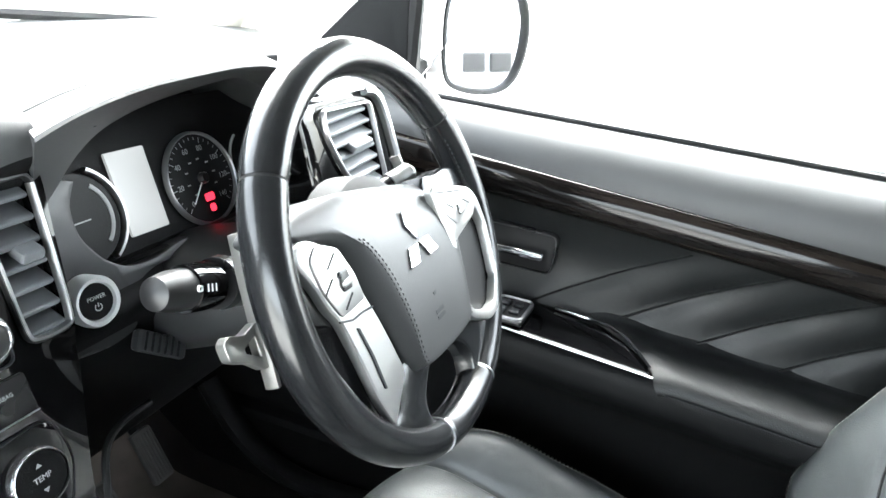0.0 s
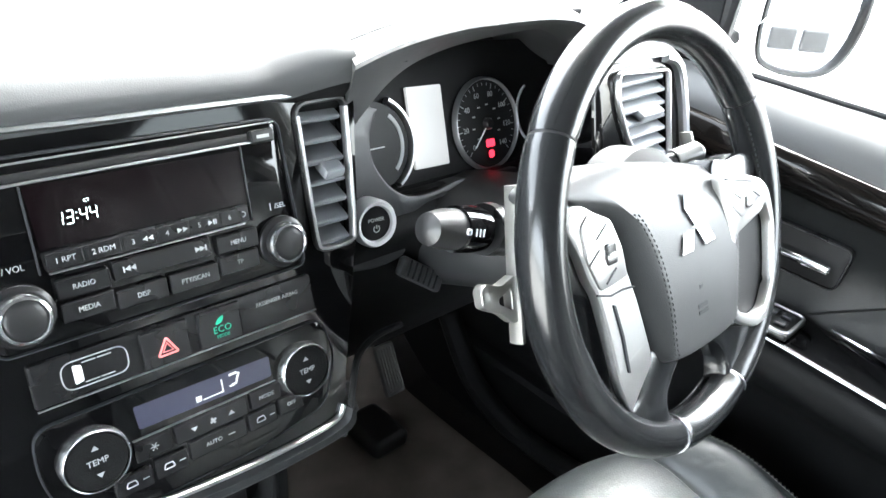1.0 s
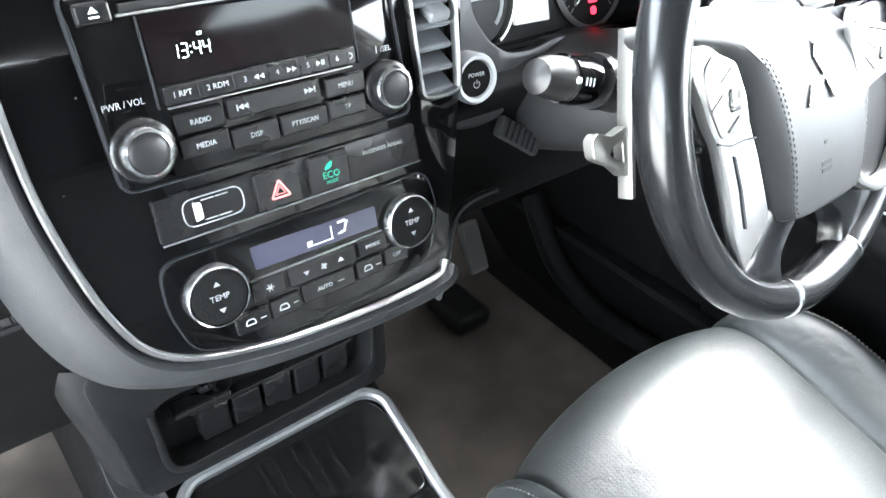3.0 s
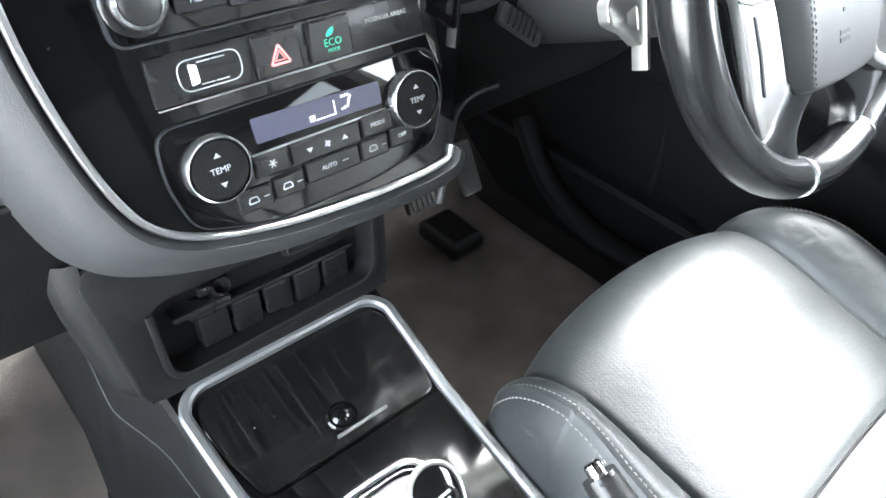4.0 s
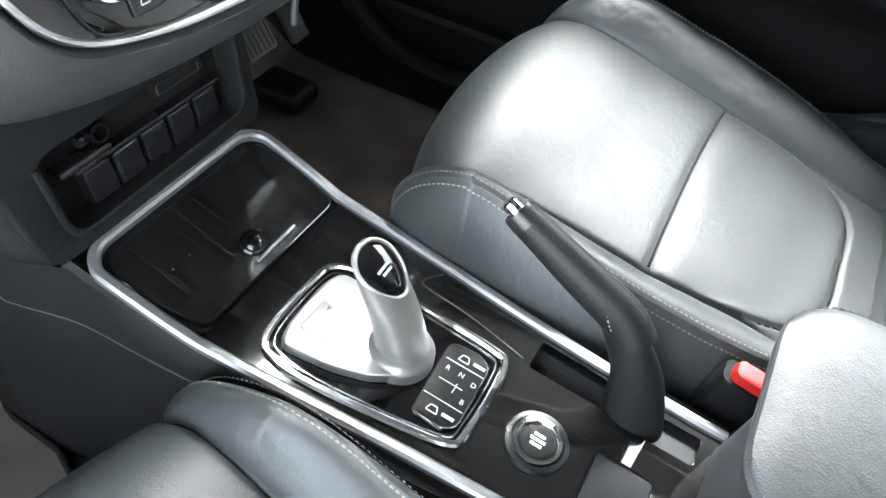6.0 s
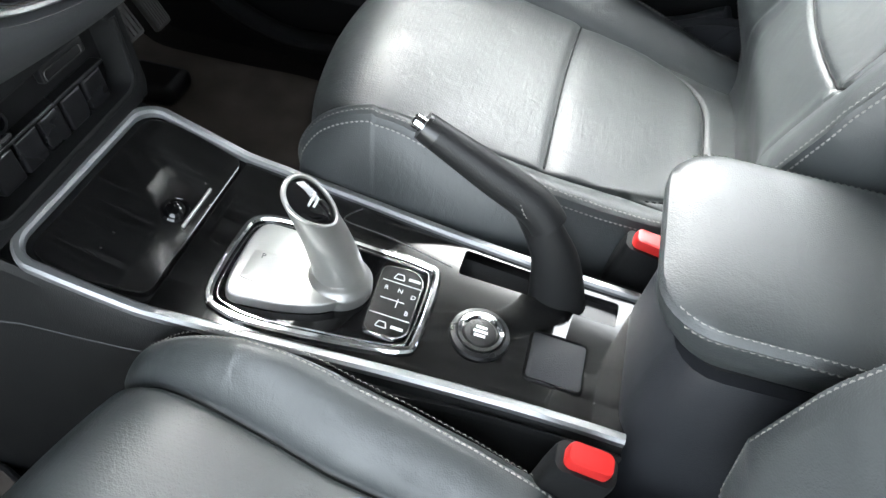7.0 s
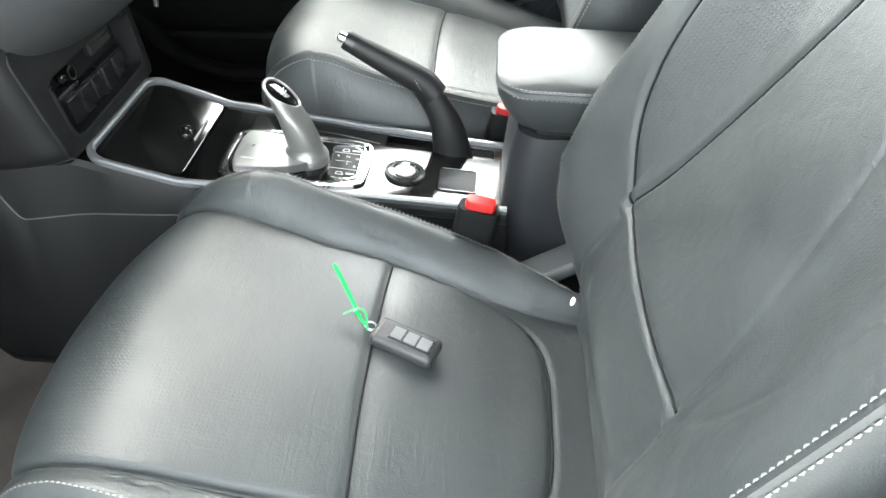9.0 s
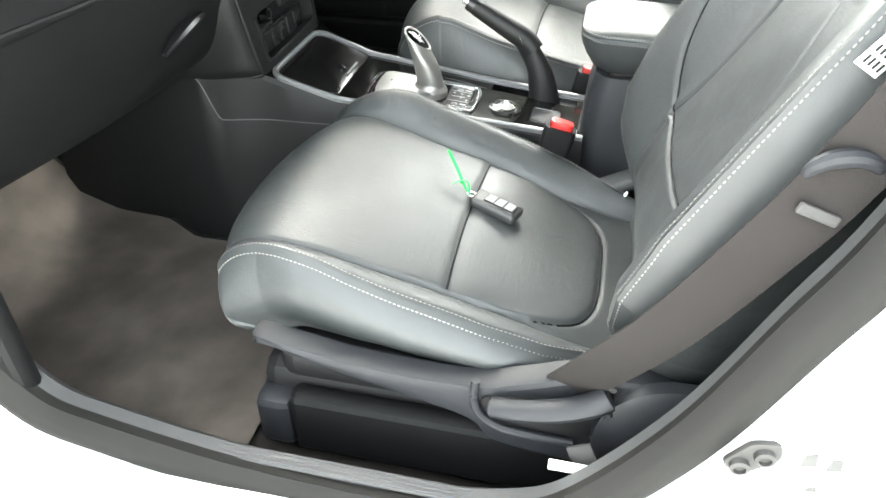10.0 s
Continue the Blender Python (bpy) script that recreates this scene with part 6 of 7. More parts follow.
def console():
    c = thing("centre_console", "dark gloss centre console with silver edge", "console")
    ys = np.linspace(-0.14, 0.36, 30)
    left = [(-console_half(v + 0.217), v) for v in ys]
    right = [(console_half(v + 0.217), v) for v in ys[::-1]]
    front = [(0.110, 0.376), (0.104, 0.391), (0.088, 0.398), (0.0, 0.400), (-0.088, 0.398), (-0.104, 0.391), (-0.110, 0.376)]
    ring = right[::-1] + front + left[::-1]
    tray = rounded([(0.041, 0.032), (0.072, 0.032), (0.068, -0.072), (0.041, -0.072)], 0.004)
    cup = rounded([(0.036, -0.077), (0.064, -0.077), (0.064, -0.122), (0.036, -0.122)], 0.004)
    lid = rounded([(-0.087, 0.272), (0.096, 0.272), (0.1015, 0.33), (0.1015, 0.365), (0.093, 0.387), (-0.093, 0.387), (-0.1015, 0.365), (-0.100, 0.33)], 0.012)
    inner_ring = [(q[0] * 0.95, min(q[1], 0.2695)) for q in ring if q[1] < 0.30]
    part("top_panel", plate(inner_ring, [tray, cup], 0.012, 0.0004, CONS), WOOD, c, "dark streaked gloss panel")
    part("tray_floor", box((0.045, 0.16, 0.004), (0.054, -0.045, -0.04), 0.001, m=CONS), DARK, c)
    part("cup_floor", box((0.03, 0.05, 0.004), (0.05, -0.10, -0.01), 0.001, m=CONS), BUTTON, c)
    for u in (0.0385, 0.0745):
        part("tray_wall", box((0.004, 0.108, 0.036), (u, -0.020, -0.0215), 0.001, m=CONS), DARK, c)
    for v in (0.0345, -0.0745):
        part("tray_end", box((0.034, 0.004, 0.036), (0.056, v, -0.0215), 0.001, m=CONS), DARK, c)
    ld = part("lid", rise(plate([(q[0] * 0.985, 0.330 + (q[1] - 0.330) * 0.978) for q in lid], (), 0.008, 0.0012, at(CONS, 0, 0, 0.001))), WOOD, c, "gloss storage lid", angle=12)
    part("lid_well", rise(plate([(q[0] * 1.04, 0.2700 + (q[1] - 0.2700) * 1.07) for q in lid], (), 0.004, 0, at(CONS, 0, 0, -0.0065))), DARK, c)
    # raised line of the inset beside the handbrake
    part("inset_line", ribbon([tuple(q)[:2] for q in spline([(0.083, 0.1416, 0), (0.068, 0.1525, 0), (0.0605, 0.148, 0), (0.0566, 0.10, 0), (0.0455, 0.040, 0)], 6)], -0.0006, 0.0006, 0.0009, CONS, closed=False), TRIMGREY, c, "raised edge of the inset beside the handbrake")
    part("lid_button", rise(lathe([(0.0145, -0.002), (0.0145, 0.0012), (0.0130, 0.0028), (0.0118, 0.0012), (0.0105, 0.0012), (0.0085, 0.0045), (0.004, 0.0065), (0, 0.007)], 36, at(CONS, 0.004, 0.300, 0.0015))), PIANO, ld, "domed gloss release button")
    part("lid_bar", rise(box((0.054, 0.0036, 0.0035), (0.0165, 0.2835, 0.0032), 0.0015, m=CONS)), SILVERPAINT, ld, "chrome pull bar")
    # edge trim, open at the rear
    run = [(console_half(v + 0.217) - 0.0035, v) for v in np.linspace(-0.14, 0.35, 40)] + [(0.0785 + 0.028 * math.cos(q), 0.371 + 0.028 * math.sin(q)) for q in np.linspace(0.1, 1.5, 9)] + [(0.04, 0.399), (0, 0.399), (-0.04, 0.399)] + [(-0.0785 - 0.028 * math.cos(q), 0.371 + 0.028 * math.sin(q)) for q in np.linspace(1.5, 0.1, 9)] + [(-console_half(v + 0.217) + 0.0035, v) for v in np.linspace(0.35, -0.14, 40)]
    part("edge_trim", rise(ribbon(run, -0.0052, 0.0052, 0.006, CONS, closed=False)), SATIN, c, "satin silver edge trim")
    # flanks down to the tunnel
    rows, joint = [], []
    for y in [*np.linspace(0.077, 0.66, 30), *np.linspace(0.67, 0.74, 15), *np.linspace(0.76, 1.02, 8)]:
        w = console_half(y) + 0.020 * smooth01(y, 0.59, 0.70)
        z = 0.623 + 0.1 * (y - 0.217) + 0.232 * max(0.0, min(y, 0.60) - 0.4895) + 0.02 * smooth01(y, 0.60, 0.66)
        k = min(z - 0.012, 0.609 + 0.072 * smooth01(y, 0.680, 0.716))
        side = [(w - 0.004, z - 0.006), (w, z - 0.002), (w + 0.004, z - 0.010), (w + 0.010, k + 0.010), (w + 0.011, k + 0.002), (w + 0.007, k - 0.0015), (w + 0.009, k - 0.010), (w + 0.014, k - 0.05), (w + 0.028, 0.47), (w + 0.033 - 0.043 * smooth01(y, 0.767, 0.842), 0.362)]
        joint.append((-w - 0.0105, y, k + 0.0015))
        rows.append([(-p, y, q) for p, q in side[::-1]] + [(-0.02, y, z - 0.045), (0.02, y, z - 0.045)] + [(p, y, q) for p, q in side])
    part("flank", loft(rows, closed=False), FLANK, c, "grained black console sides")
    part("panel_joint", tube([p for p in joint if 0.40 < p[1] < 0.72], 0.0011, 6), TRIMGREY, c, "thin grey edge of the side panel")
    fr = plate([(-0.10, 0.0), (0.10, 0.0), (0.10, -0.12), (-0.10, -0.12)], (), 0.02, 0.002, plane_frame((0, 0.64, 0.672), (1, 0, 0), (0, -0.2, 1)))
    part("front_face", fr, PLASTIC, c)
    # start button, square pad and small tray
    b = part("round_button", lathe([(0.0275, 0.0), (0.0265, 0.0035), (0.0225, 0.0045), (0.0215, 0.003), (0.0205, 0.002)], 48, at(CONS, -0.020, -0.003, 0.0005)), BUTTON, c)
    part("button_ring", lathe([(0.0212, 0.002), (0.0205, 0.006), (0.0172, 0.0065), (0.0155, 0.004)], 48, at(CONS, -0.020, -0.003, 0.0)), CHROME, b, "chrome button ring")
    cap = part("button_cap", lathe([(0.0158, 0.003), (0.014, 0.005), (0.0, 0.0055)], 40, at(CONS, -0.020, -0.003, 0.0)), BUTTON, b)
    for i in range(3):
        part("writing_bar", box((0.013 - 0.003 * (i != 1), 0.0026, 0.0004), (0, 0.0045 - 0.0045 * i, 0.0057), 0, m=at(CONS, -0.020, -0.003, 0.0, -90)), WHITE, cap)
    part("square_pad", plate(rounded([(-0.0245, 0.0245), (0.0245, 0.0245), (0.0245, -0.0245), (-0.0245, -0.0245)], 0.004), (), 0.004, 0.001, at(CONS, -0.0225, -0.0735, 0.0012)), GREYPL, c, "grey square blank panel")
    part("square_edge", ribbon(rrect(0.051, 0.051, 0.005), -0.0012, 0.0012, 0.0024, at(CONS, -0.0225, -0.0735, 0)), PIANO, c)
    return c


console()


def gear_selector():
    g = thing("gear_selector", "silver joystick gear selector in a chrome bezel", "gear lever")
    bez = [tuple(q)[:2] for q in spline([(-0.079, 0.208, 0), (-0.064, 0.230, 0), (0.0, 0.233, 0), (0.029, 0.226, 0), (0.038, 0.19, 0), (0.038, 0.12, 0), (0.036, 0.066, 0), (0.024, 0.049, 0), (-0.045, 0.048, 0), (-0.062, 0.057, 0), (-0.071, 0.10, 0), (-0.080, 0.17, 0)], 5, True)]
    part("bezel", ribbon(bez, -0.0035, 0.0035, 0.005, CONS), CHROME, g, "chrome selector bezel")
    part("bezel_floor", plate(bez, (), 0.002, 0, at(CONS, 0, 0, 0.0008)), PIANO, g)
    # low silver base plate, cut straight towards the front
    base = [(-0.069, 0.214), (-0.045, 0.2195), (0.000, 0.2205), (0.020, 0.215), (0.0215, 0.190), (0.018, 0.150), (0.014, 0.124), (0.004, 0.110), (-0.014, 0.106), (-0.034, 0.113), (-0.052, 0.134), (-0.063, 0.168)]
    b2 = rounded(base, 0.012, 4)
    c0 = Vector((-0.018, 0.150))
    rings = []
    for k, z in ((1.0, 0.002), (1.0, 0.0100), (0.988, 0.0122), (0.96, 0.0130), (0.72, 0.0136), (0.4, 0.0140), (0.02, 0.0142)):
        rings.append([(c0.x + (q[0] - c0.x) * k, c0.y + (q[1] - c0.y) * k, z) for q in b2])
    part("base", loft(rings, caps=True, m=CONS), SILVERPAINT, g, "matt silver base plate")
    part("p_button", plate(rounded([(-0.018, 0.013), (0.016, 0.013), (0.016, -0.013), (-0.020, -0.013)], 0.003), (), 0.002, 0.0006, at(CONS, -0.030, 0.196, 0.0142)), SILVERPAINT, g)
    text("P", 0.008, at(CONS, -0.020, 0.199, 0.0144, -80), GREYPL, g)
    part("inner_bezel", ribbon([(-0.021 + (q[0] + 0.021) * 0.90, 0.140 + (q[1] - 0.140) * 0.93) for q in bez], -0.0008, 0.0012, 0.0030, CONS), CHROME, g, "thin inner chrome line")
    # flared foot, curved stem and knob
    part("collar", loft([[(r * 0.96 * math.cos(q), r * math.sin(q), z) for q in np.linspace(0, 2 * math.pi, 40, endpoint=False)] for r, z in ((0.0310, -0.010), (0.0305, -0.001), (0.0290, 0.002), (0.0262, 0.0045), (0.0238, 0.0080), (0.0226, 0.0120), (0.0222, 0.0125))], caps=True, m=at(CONS, -0.0145, 0.131, 0.0105)), STEMPAINT, g, "flared silver foot")
    lean = Vector((0, 0.78, 0.63))
    top = Vector((-0.013, 0.3655, 0.7285))
    kf = plane_frame(top, (1, 0, 0.06), lean)
    foot = CONS @ Vector((-0.0145, 0.131, 0.020))
    line = spline([foot, foot + Vector((0.0, 0.0035, 0.018)), foot + Vector((0.0005, 0.0095, 0.040)), foot + Vector((0.001, 0.0150, 0.058)), top], 8)
    n = len(line)

    def egg(a, k):
        """A rounded triangle: broad towards the front, narrow towards the rear."""
        c, q = math.cos(a), math.sin(a)
        return k * 0.0215 * c * (1 + 0.22 * q), k * (0.0285 * q + 0.002)
    rings = []
    for i, p in enumerate(line):
        t = i / (n - 1)
        b = smooth01(t, 0.40, 0.97)
        m = plane_frame(p, (1, 0, 0.06 * b), Vector((0, 1, 0)).lerp(lean, smooth01(t, 0.1, 0.95)))
        r = 0.0228 - 0.0008 * math.sin(math.pi * min(1, t / 0.62))
        ring_ = []
        for q in np.linspace(0, 2 * math.pi, 44, endpoint=False):
            ex, ey = egg(q, 0.985)
            ring_.append(m @ Vector((r * 0.96 * math.cos(q) * (1 - b) + ex * b, r * math.sin(q) * (1 - b) + ey * b, 0)))
        rings.append(ring_)
    for k, z in ((0.96, 0.0022), (0.90, 0.0030), (0.845, 0.0024), (0.835, 0.0008)):
        rings.append([kf @ Vector((*egg(q, k), z)) for q in np.linspace(0, 2 * math.pi, 44, endpoint=False)])
    kn = part("stem", loft(rings, caps=True), STEMPAINT, g, "satin silver stem and knob", angle=60)
    part("knob_top", loft([[(*egg(q, k), z) for q in np.linspace(0, 2 * math.pi, 44, endpoint=False)] for k, z in ((0.838, 0.0008), (0.70, 0.0030), (0.4, 0.0046), (0.02, 0.0051))], caps=True, m=kf), PIANO, kn, "gloss black knob inlay")
    for i in range(2):
        part("writing_bar", box((0.016 - 0.005 * i, 0.0022, 0.0003), (0, 0.004 - 0.0042 * i, 0.0051), 0, m=kf), GREYMARK, kn)
    # mode panel
    pan = rounded([(-0.054, 0.095), (0.020, 0.099), (0.023, 0.070), (0.014, 0.059), (-0.046, 0.057), (-0.055, 0.066)], 0.008, 5)
    p = part("mode_panel", plate(pan, (), 0.004, 0.001, at(CONS, 0, 0, 0.0045)), SATINBLACK, g, "satin black mode panel")
    part("panel_edge", ribbon(pan, -0.001, 0.001, 0.0052, CONS), CHROME, p)
    for u in (-0.034, 0.004):
        part("divider", box((0.0008, 0.036, 0.0003), (u, 0.077, 0.0049), 0, m=CONS), GREYMARK, p)
    for w, u, v in (("R", -0.004, 0.089), ("N", -0.004, 0.076), ("D", -0.007, 0.063), ("B", -0.026, 0.064)):
        text(w, 0.0066, at(CONS, u, v, 0.0047, -90), MARK, p)
    part("gate_mark", box((0.0008, 0.022, 0.0003), (-0.016, 0.080, 0.0049), 0, m=CONS), MARK, p)
    part("gate_mark", box((0.010, 0.0008, 0.0003), (-0.018, 0.075, 0.0049), 0, m=CONS), MARK, p)
    for u in (-0.044, 0.0115):
        part("mode_symbol", ribbon(rounded([(-0.005, -0.003), (0.005, -0.003), (0.003, 0.003), (-0.003, 0.003)], 0.001), -0.0005, 0.0005, 0.0003, at(CONS, u, 0.081, 0.0046, -90)), MARK, p)
        part("writing_bar", box((0.003, 0.011, 0.0003), (u, 0.067, 0.0049), 0, m=CONS), GREYMARK, p)
    return g


gear_selector()


def handbrake():
    h = thing("handbrake", "raised black handbrake lever with leather gaiter", "handbrake")
    a, b = Vector((0.060, 0.293, 0.772)), Vector((0.059, 0.195, 0.7165))
    pts = spline([a, a.lerp(b, 0.2), a.lerp(b, 0.6), b, b.lerp(Vector((0.055, 0.168, 0.688)), 0.6)], 5)
    n = len(pts)
    part("grip", tube(pts, [0.0122 + 0.0046 * smooth01(i / (n - 1), 0.02, 0.75) for i in range(n)], 18, flat=1.1), GRIP, h, "black leather grip")
    part("collar", tube([a + (a - b) * 0.03, a + (b - a) * 0.09], [0.0124, 0.0136], 18), BUTTON, h)
    part("release_button", tube([a + (a - b) * 0.115, a + (a - b) * 0.10, a + (a - b) * 0.02], [0.0045, 0.0065, 0.0068], 16), CHROME, h, "chrome release button")
    gp = spline([b.lerp(a, 0.04), Vector((0.056, 0.180, 0.69)), Vector((0.0545, 0.165, 0.66)), Vector((0.0535, 0.156, 0.62)), Vector((0.0535, 0.152, 0.59))], 5)
    n = len(gp)
    part("gaiter", tube(gp, [0.0176 + 0.011 * smooth01(i / (n - 1), 0.1, 1.0) for i in range(n)], 18, up=(1, 0, 0), flat=0.70), GRIP, h, "black gaiter")
    path = [b.lerp(a, 0.05) + Vector((0.0172 * math.cos(t), 0.009 * math.sin(t), 0.0155 * math.sin(t))) for t in np.linspace(0, 2 * math.pi, 40)]
    v, f = stitches(path, [Vector((math.cos(t), 0.3, math.sin(t))) for t in np.linspace(0, 2 * math.pi, 40)], 0.003, 0.0015, 0.0006)
    link("stitching", mesh_of("stitching", v, f), THREAD, h)


handbrake()


def armrest_box():
    a = thing("armrest_box", "padded black leather armrest on a console box", "armrest")
    part("column", loft([[(x * s, y, z) for x, y in rrect(0.165, 0.36, 0.035, 5, (0, -0.095 + dy))] for z, s, dy in ((0.37, 1.1, 0), (0.55, 1.05, 0.0), (0.62, 1.0, 0.0), (0.68, 0.98, -0.006), (0.715, 0.92, -0.015))], caps=True), GREYPL, a, "grained plastic storage box")
    part("hinge_gap", box((0.13, 0.3, 0.03), (0, -0.1, 0.72), 0.01), DARK, a)

    def ring(z, g, r):
        return [(x, y, z - 0.007 + 0.009 * smooth01(y, -0.25, 0.1)) for x, y in rrect(0.172 + 2 * g, 0.36 + 2 * g, r, 8, (0, -0.085))]
    part("lower_shell", loft([ring(0.708, -0.045, 0.03), ring(0.712, -0.030, 0.035), ring(0.722, -0.017, 0.04), ring(0.740, -0.006, 0.045), ring(0.758, 0.001, 0.045), ring(0.773, 0.004, 0.045), ring(0.7775, 0.001, 0.045)], caps=True), LEATHER, a)
    part("lid_pad", loft([ring(0.7775, 0.001, 0.045), ring(0.780, 0.0042, 0.045), ring(0.783, 0.0028, 0.045), ring(0.7862, -0.003, 0.044), ring(0.7888, -0.012, 0.042), ring(0.7908, -0.026, 0.038), ring(0.7920, -0.045, 0.03), ring(0.7924, -0.07, 0.01)], caps=True), LEATHER, a, "padded leather lid")
    for z, g in ((0.7722, 0.0046), (0.7826, 0.0036)):
        loop = ring(z, g, 0.045)
        loop.append(loop[0])
        dense = []
        for p, q in zip(loop, loop[1:]):
            k = max(1, int((Vector(q) - Vector(p)).length / 0.01))
            dense += [Vector(p).lerp(Vector(q), j / k) for j in range(k)]
        dense = [p for p in dense if p.y < 0.086]
        split = max(range(1, len(dense)), key=lambda i: (dense[i] - dense[i - 1]).length)
        dense = dense[split:] + dense[:split]
        v, f = stitches(dense, [(Vector((p.x, p.y + 0.085, 0))).normalized() for p in dense])
        link("stitching", mesh_of("stitching", v, f), THREAD, a)


armrest_box()


# ---- seats ----
def cushion_profile():
    return spline([(0, -0.10, 0.535), (0, -0.03, 0.545), (0, 0.045, 0.562), (0, 0.13, 0.590), (0, 0.21, 0.613), (0, 0.30, 0.634), (0, 0.37, 0.649), (0, 0.43, 0.657), (0, 0.474, 0.651), (0, 0.502, 0.630), (0, 0.508, 0.606), (0, 0.497, 0.580), (0, 0.465, 0.555), (0, 0.415, 0.536)], 20)


def inner_seam(y):
    """Half width of the insert on the console side, widening towards the front."""
    return float(np.interp(y, [0.05, 0.12, 0.21, 0.29, 0.34, 0.40, 0.47], [0.148, 0.158, 0.179, 0.184, 0.191, 0.198, 0.205]))


def seat(cx, dy, dz, inner, label, low_outer, reach):
    """A front seat; inner is the sign of x on which the console lies."""
    s = thing("front_seat", label, "seat", "front seats", at=(cx, dy, dz))
    prof = [Vector((0, q.y if q.y < 0.3 else 0.3 + (q.y - 0.3) * reach, q.z)) for q in cushion_profile()]
    n = len(prof)
    NB, NI = 16, 112

    def stations():
        out = []
        for i, p in enumerate(prof):
            a, b = prof[max(i - 1, 0)], prof[min(i + 1, n - 1)]
            t = (b - a).normalized()
            nrm = Vector((0, -t.z, t.y))
            out.append((p, nrm))
        return out
    st = stations()
    verts, lay, perf = [], [], []
    run = 0.0
    edge = {1: [], -1: []}
    for i, (p, nrm) in enumerate(st):
        if i:
            run += (p - prof[i - 1]).length
        y = p.y
        front = smooth01(run, 0.47, 0.63)
        vi, vo = inner_seam(y), 0.143
        wi = float(np.interp(y, [-0.1, 0.0, 0.057, 0.1, 0.15, 0.2, 0.257, 0.33, 0.403], [0.165, 0.176, 0.195, 0.212, 0.224, 0.232, 0.238, 0.241, 0.240]))
        wo = float(np.interp(y, [-0.1, 0.033, 0.087, 0.155, 0.25, 0.32, 0.40, 0.45], [0.155, 0.163, 0.180, 0.188, 0.189, 0.184, 0.175, 0.167])) + (0.0 if low_outer else 0.03)
        hi = min(0.048, max(0.028, (0.597 + (min(y, 0.41) - 0.057) * 0.295 - p.z) / max(0.6, nrm.z) if run < 0.52 else 0.047)) * (1 - 0.75 * front)
        ho = ((0.010 if low_outer else 0.028) + 0.006 * smooth01(y, 0.1, 0.38)) * (1 - 0.7 * front)
        cols = []
        for k in range(NB):
            q = 1 - k / NB
            cols.append((-1, q, vo + (wo - vo) * q))
        for k in range(NI + 1):
            cols.append((0, 0, -vo + (vi + vo) * k / NI))
        for k in range(1, NB + 1):
            q = k / NB
            cols.append((1, q, vi + (wi - vi) * q))
        for side, q, a in cols:
            if side == 0:
                x = a
                vw = vi if x > 0 else vo
                e = min(1, abs(x) / vw)
                h = 0.008 * (1 - e ** 4) - 0.009 * math.exp(-((vw - abs(x)) / 0.0038) ** 2) * smooth01(y, 0.05, 0.12)
                # cross seam and rounded rear seam of the insert
                ys = 0.213 - 0.006 * (x / vw) ** 2
                h -= 0.0034 * math.exp(-((y - ys) / (0.0055 if y > ys else 0.015)) ** 2) * (run < 0.4)
                yr = 0.030 + 0.05 * max(0, e) ** 4 + 0.07 * max(0, e) ** 14
                h += 0.0016 * noise.noise((x * 11 + cx, run * 9, 2.0)) * (1 - e ** 4)
                h -= 0.0045 * math.exp(-((y - yr) / 0.0036) ** 2) * (run < 0.4) - 0.002 * math.exp(-((y - yr - 0.02) / 0.02) ** 2) * (run < 0.4)
            else:
                x = a * side
                H = hi if side > 0 else ho
                h = H * math.sin(min(1.0, q * 1.18) * math.pi / 2) - (0.007 * math.exp(-(q / 0.09) ** 2)) - 0.003 * max(0, q - 0.85) / 0.15
                wr = noise.noise((q * 5.5 + run * 16, run * 20 - q * 2, side * 3.0 + cx)) + 0.5 * noise.noise((q * 11 + run * 30, run * 42, 1.0))
                h -= 0.0016 * math.exp(-(wr / 0.12) ** 2) * smooth01(-abs(q - 0.32), -0.42, -0.05) * smooth01(run, 0.22, 0.34) * (1 - 0.9 * front)
            x *= inner
            pt = p + nrm * h
            pt = Vector((x, pt.y - (0.050 * (abs(x) / 0.265) ** 1.9 if x * inner > 0 else 0.030 * (abs(x) / 0.19) ** 1.9) * smooth01(run, 0.38, 0.60), pt.z))
            verts.append(pt)
            lay.append((x, run, 0))
            perf.append(0.11 if side == 0 and 0.40 < run < 0.60 and -vo + 0.012 < a < vi - 0.012 else 0.0)
            if q == 1 and side:
                edge[side].append((pt, nrm))
    m = NB + NI + 1 + NB
    faces = [(i * m + j, i * m + j + 1, (i + 1) * m + j + 1, (i + 1) * m + j) for i in range(n - 1) for j in range(m - 1)]

    def skin(name, verts, faces, label="", lay=None, perf=None):
        me = mesh_of(name, verts, faces)
        if lay:
            me.attributes.new("lay", "FLOAT_VECTOR", "POINT").data.foreach_set("vector", np.array(lay, dtype=np.float32).ravel())
            me.attributes.new("perforated", "FLOAT", "POINT").data.foreach_set("value", np.array(perf, dtype=np.float32))
        return link(name, me, LEATHER, s, label)
    skin("cushion", verts, faces, "black leather cushion with pressed seams", lay, perf)
    # dark thread lines along the pressed seams
    def seam(name_pts):
        part("seam", tube(name_pts, 0.0013, 6), SEAM, s, "dark sewn seam")
    ys_ = [q.y for q in prof]
    top = int(np.argmax(ys_))

    def on_cushion(j, y):
        i = float(np.interp(y, ys_[:top], range(top)))
        i0 = min(int(i), n - 2)
        return verts[i0 * m + NB + j].lerp(verts[(i0 + 1) * m + NB + j], i - i0) + st[i0][1] * 0.0008
    cross, rear = [], []
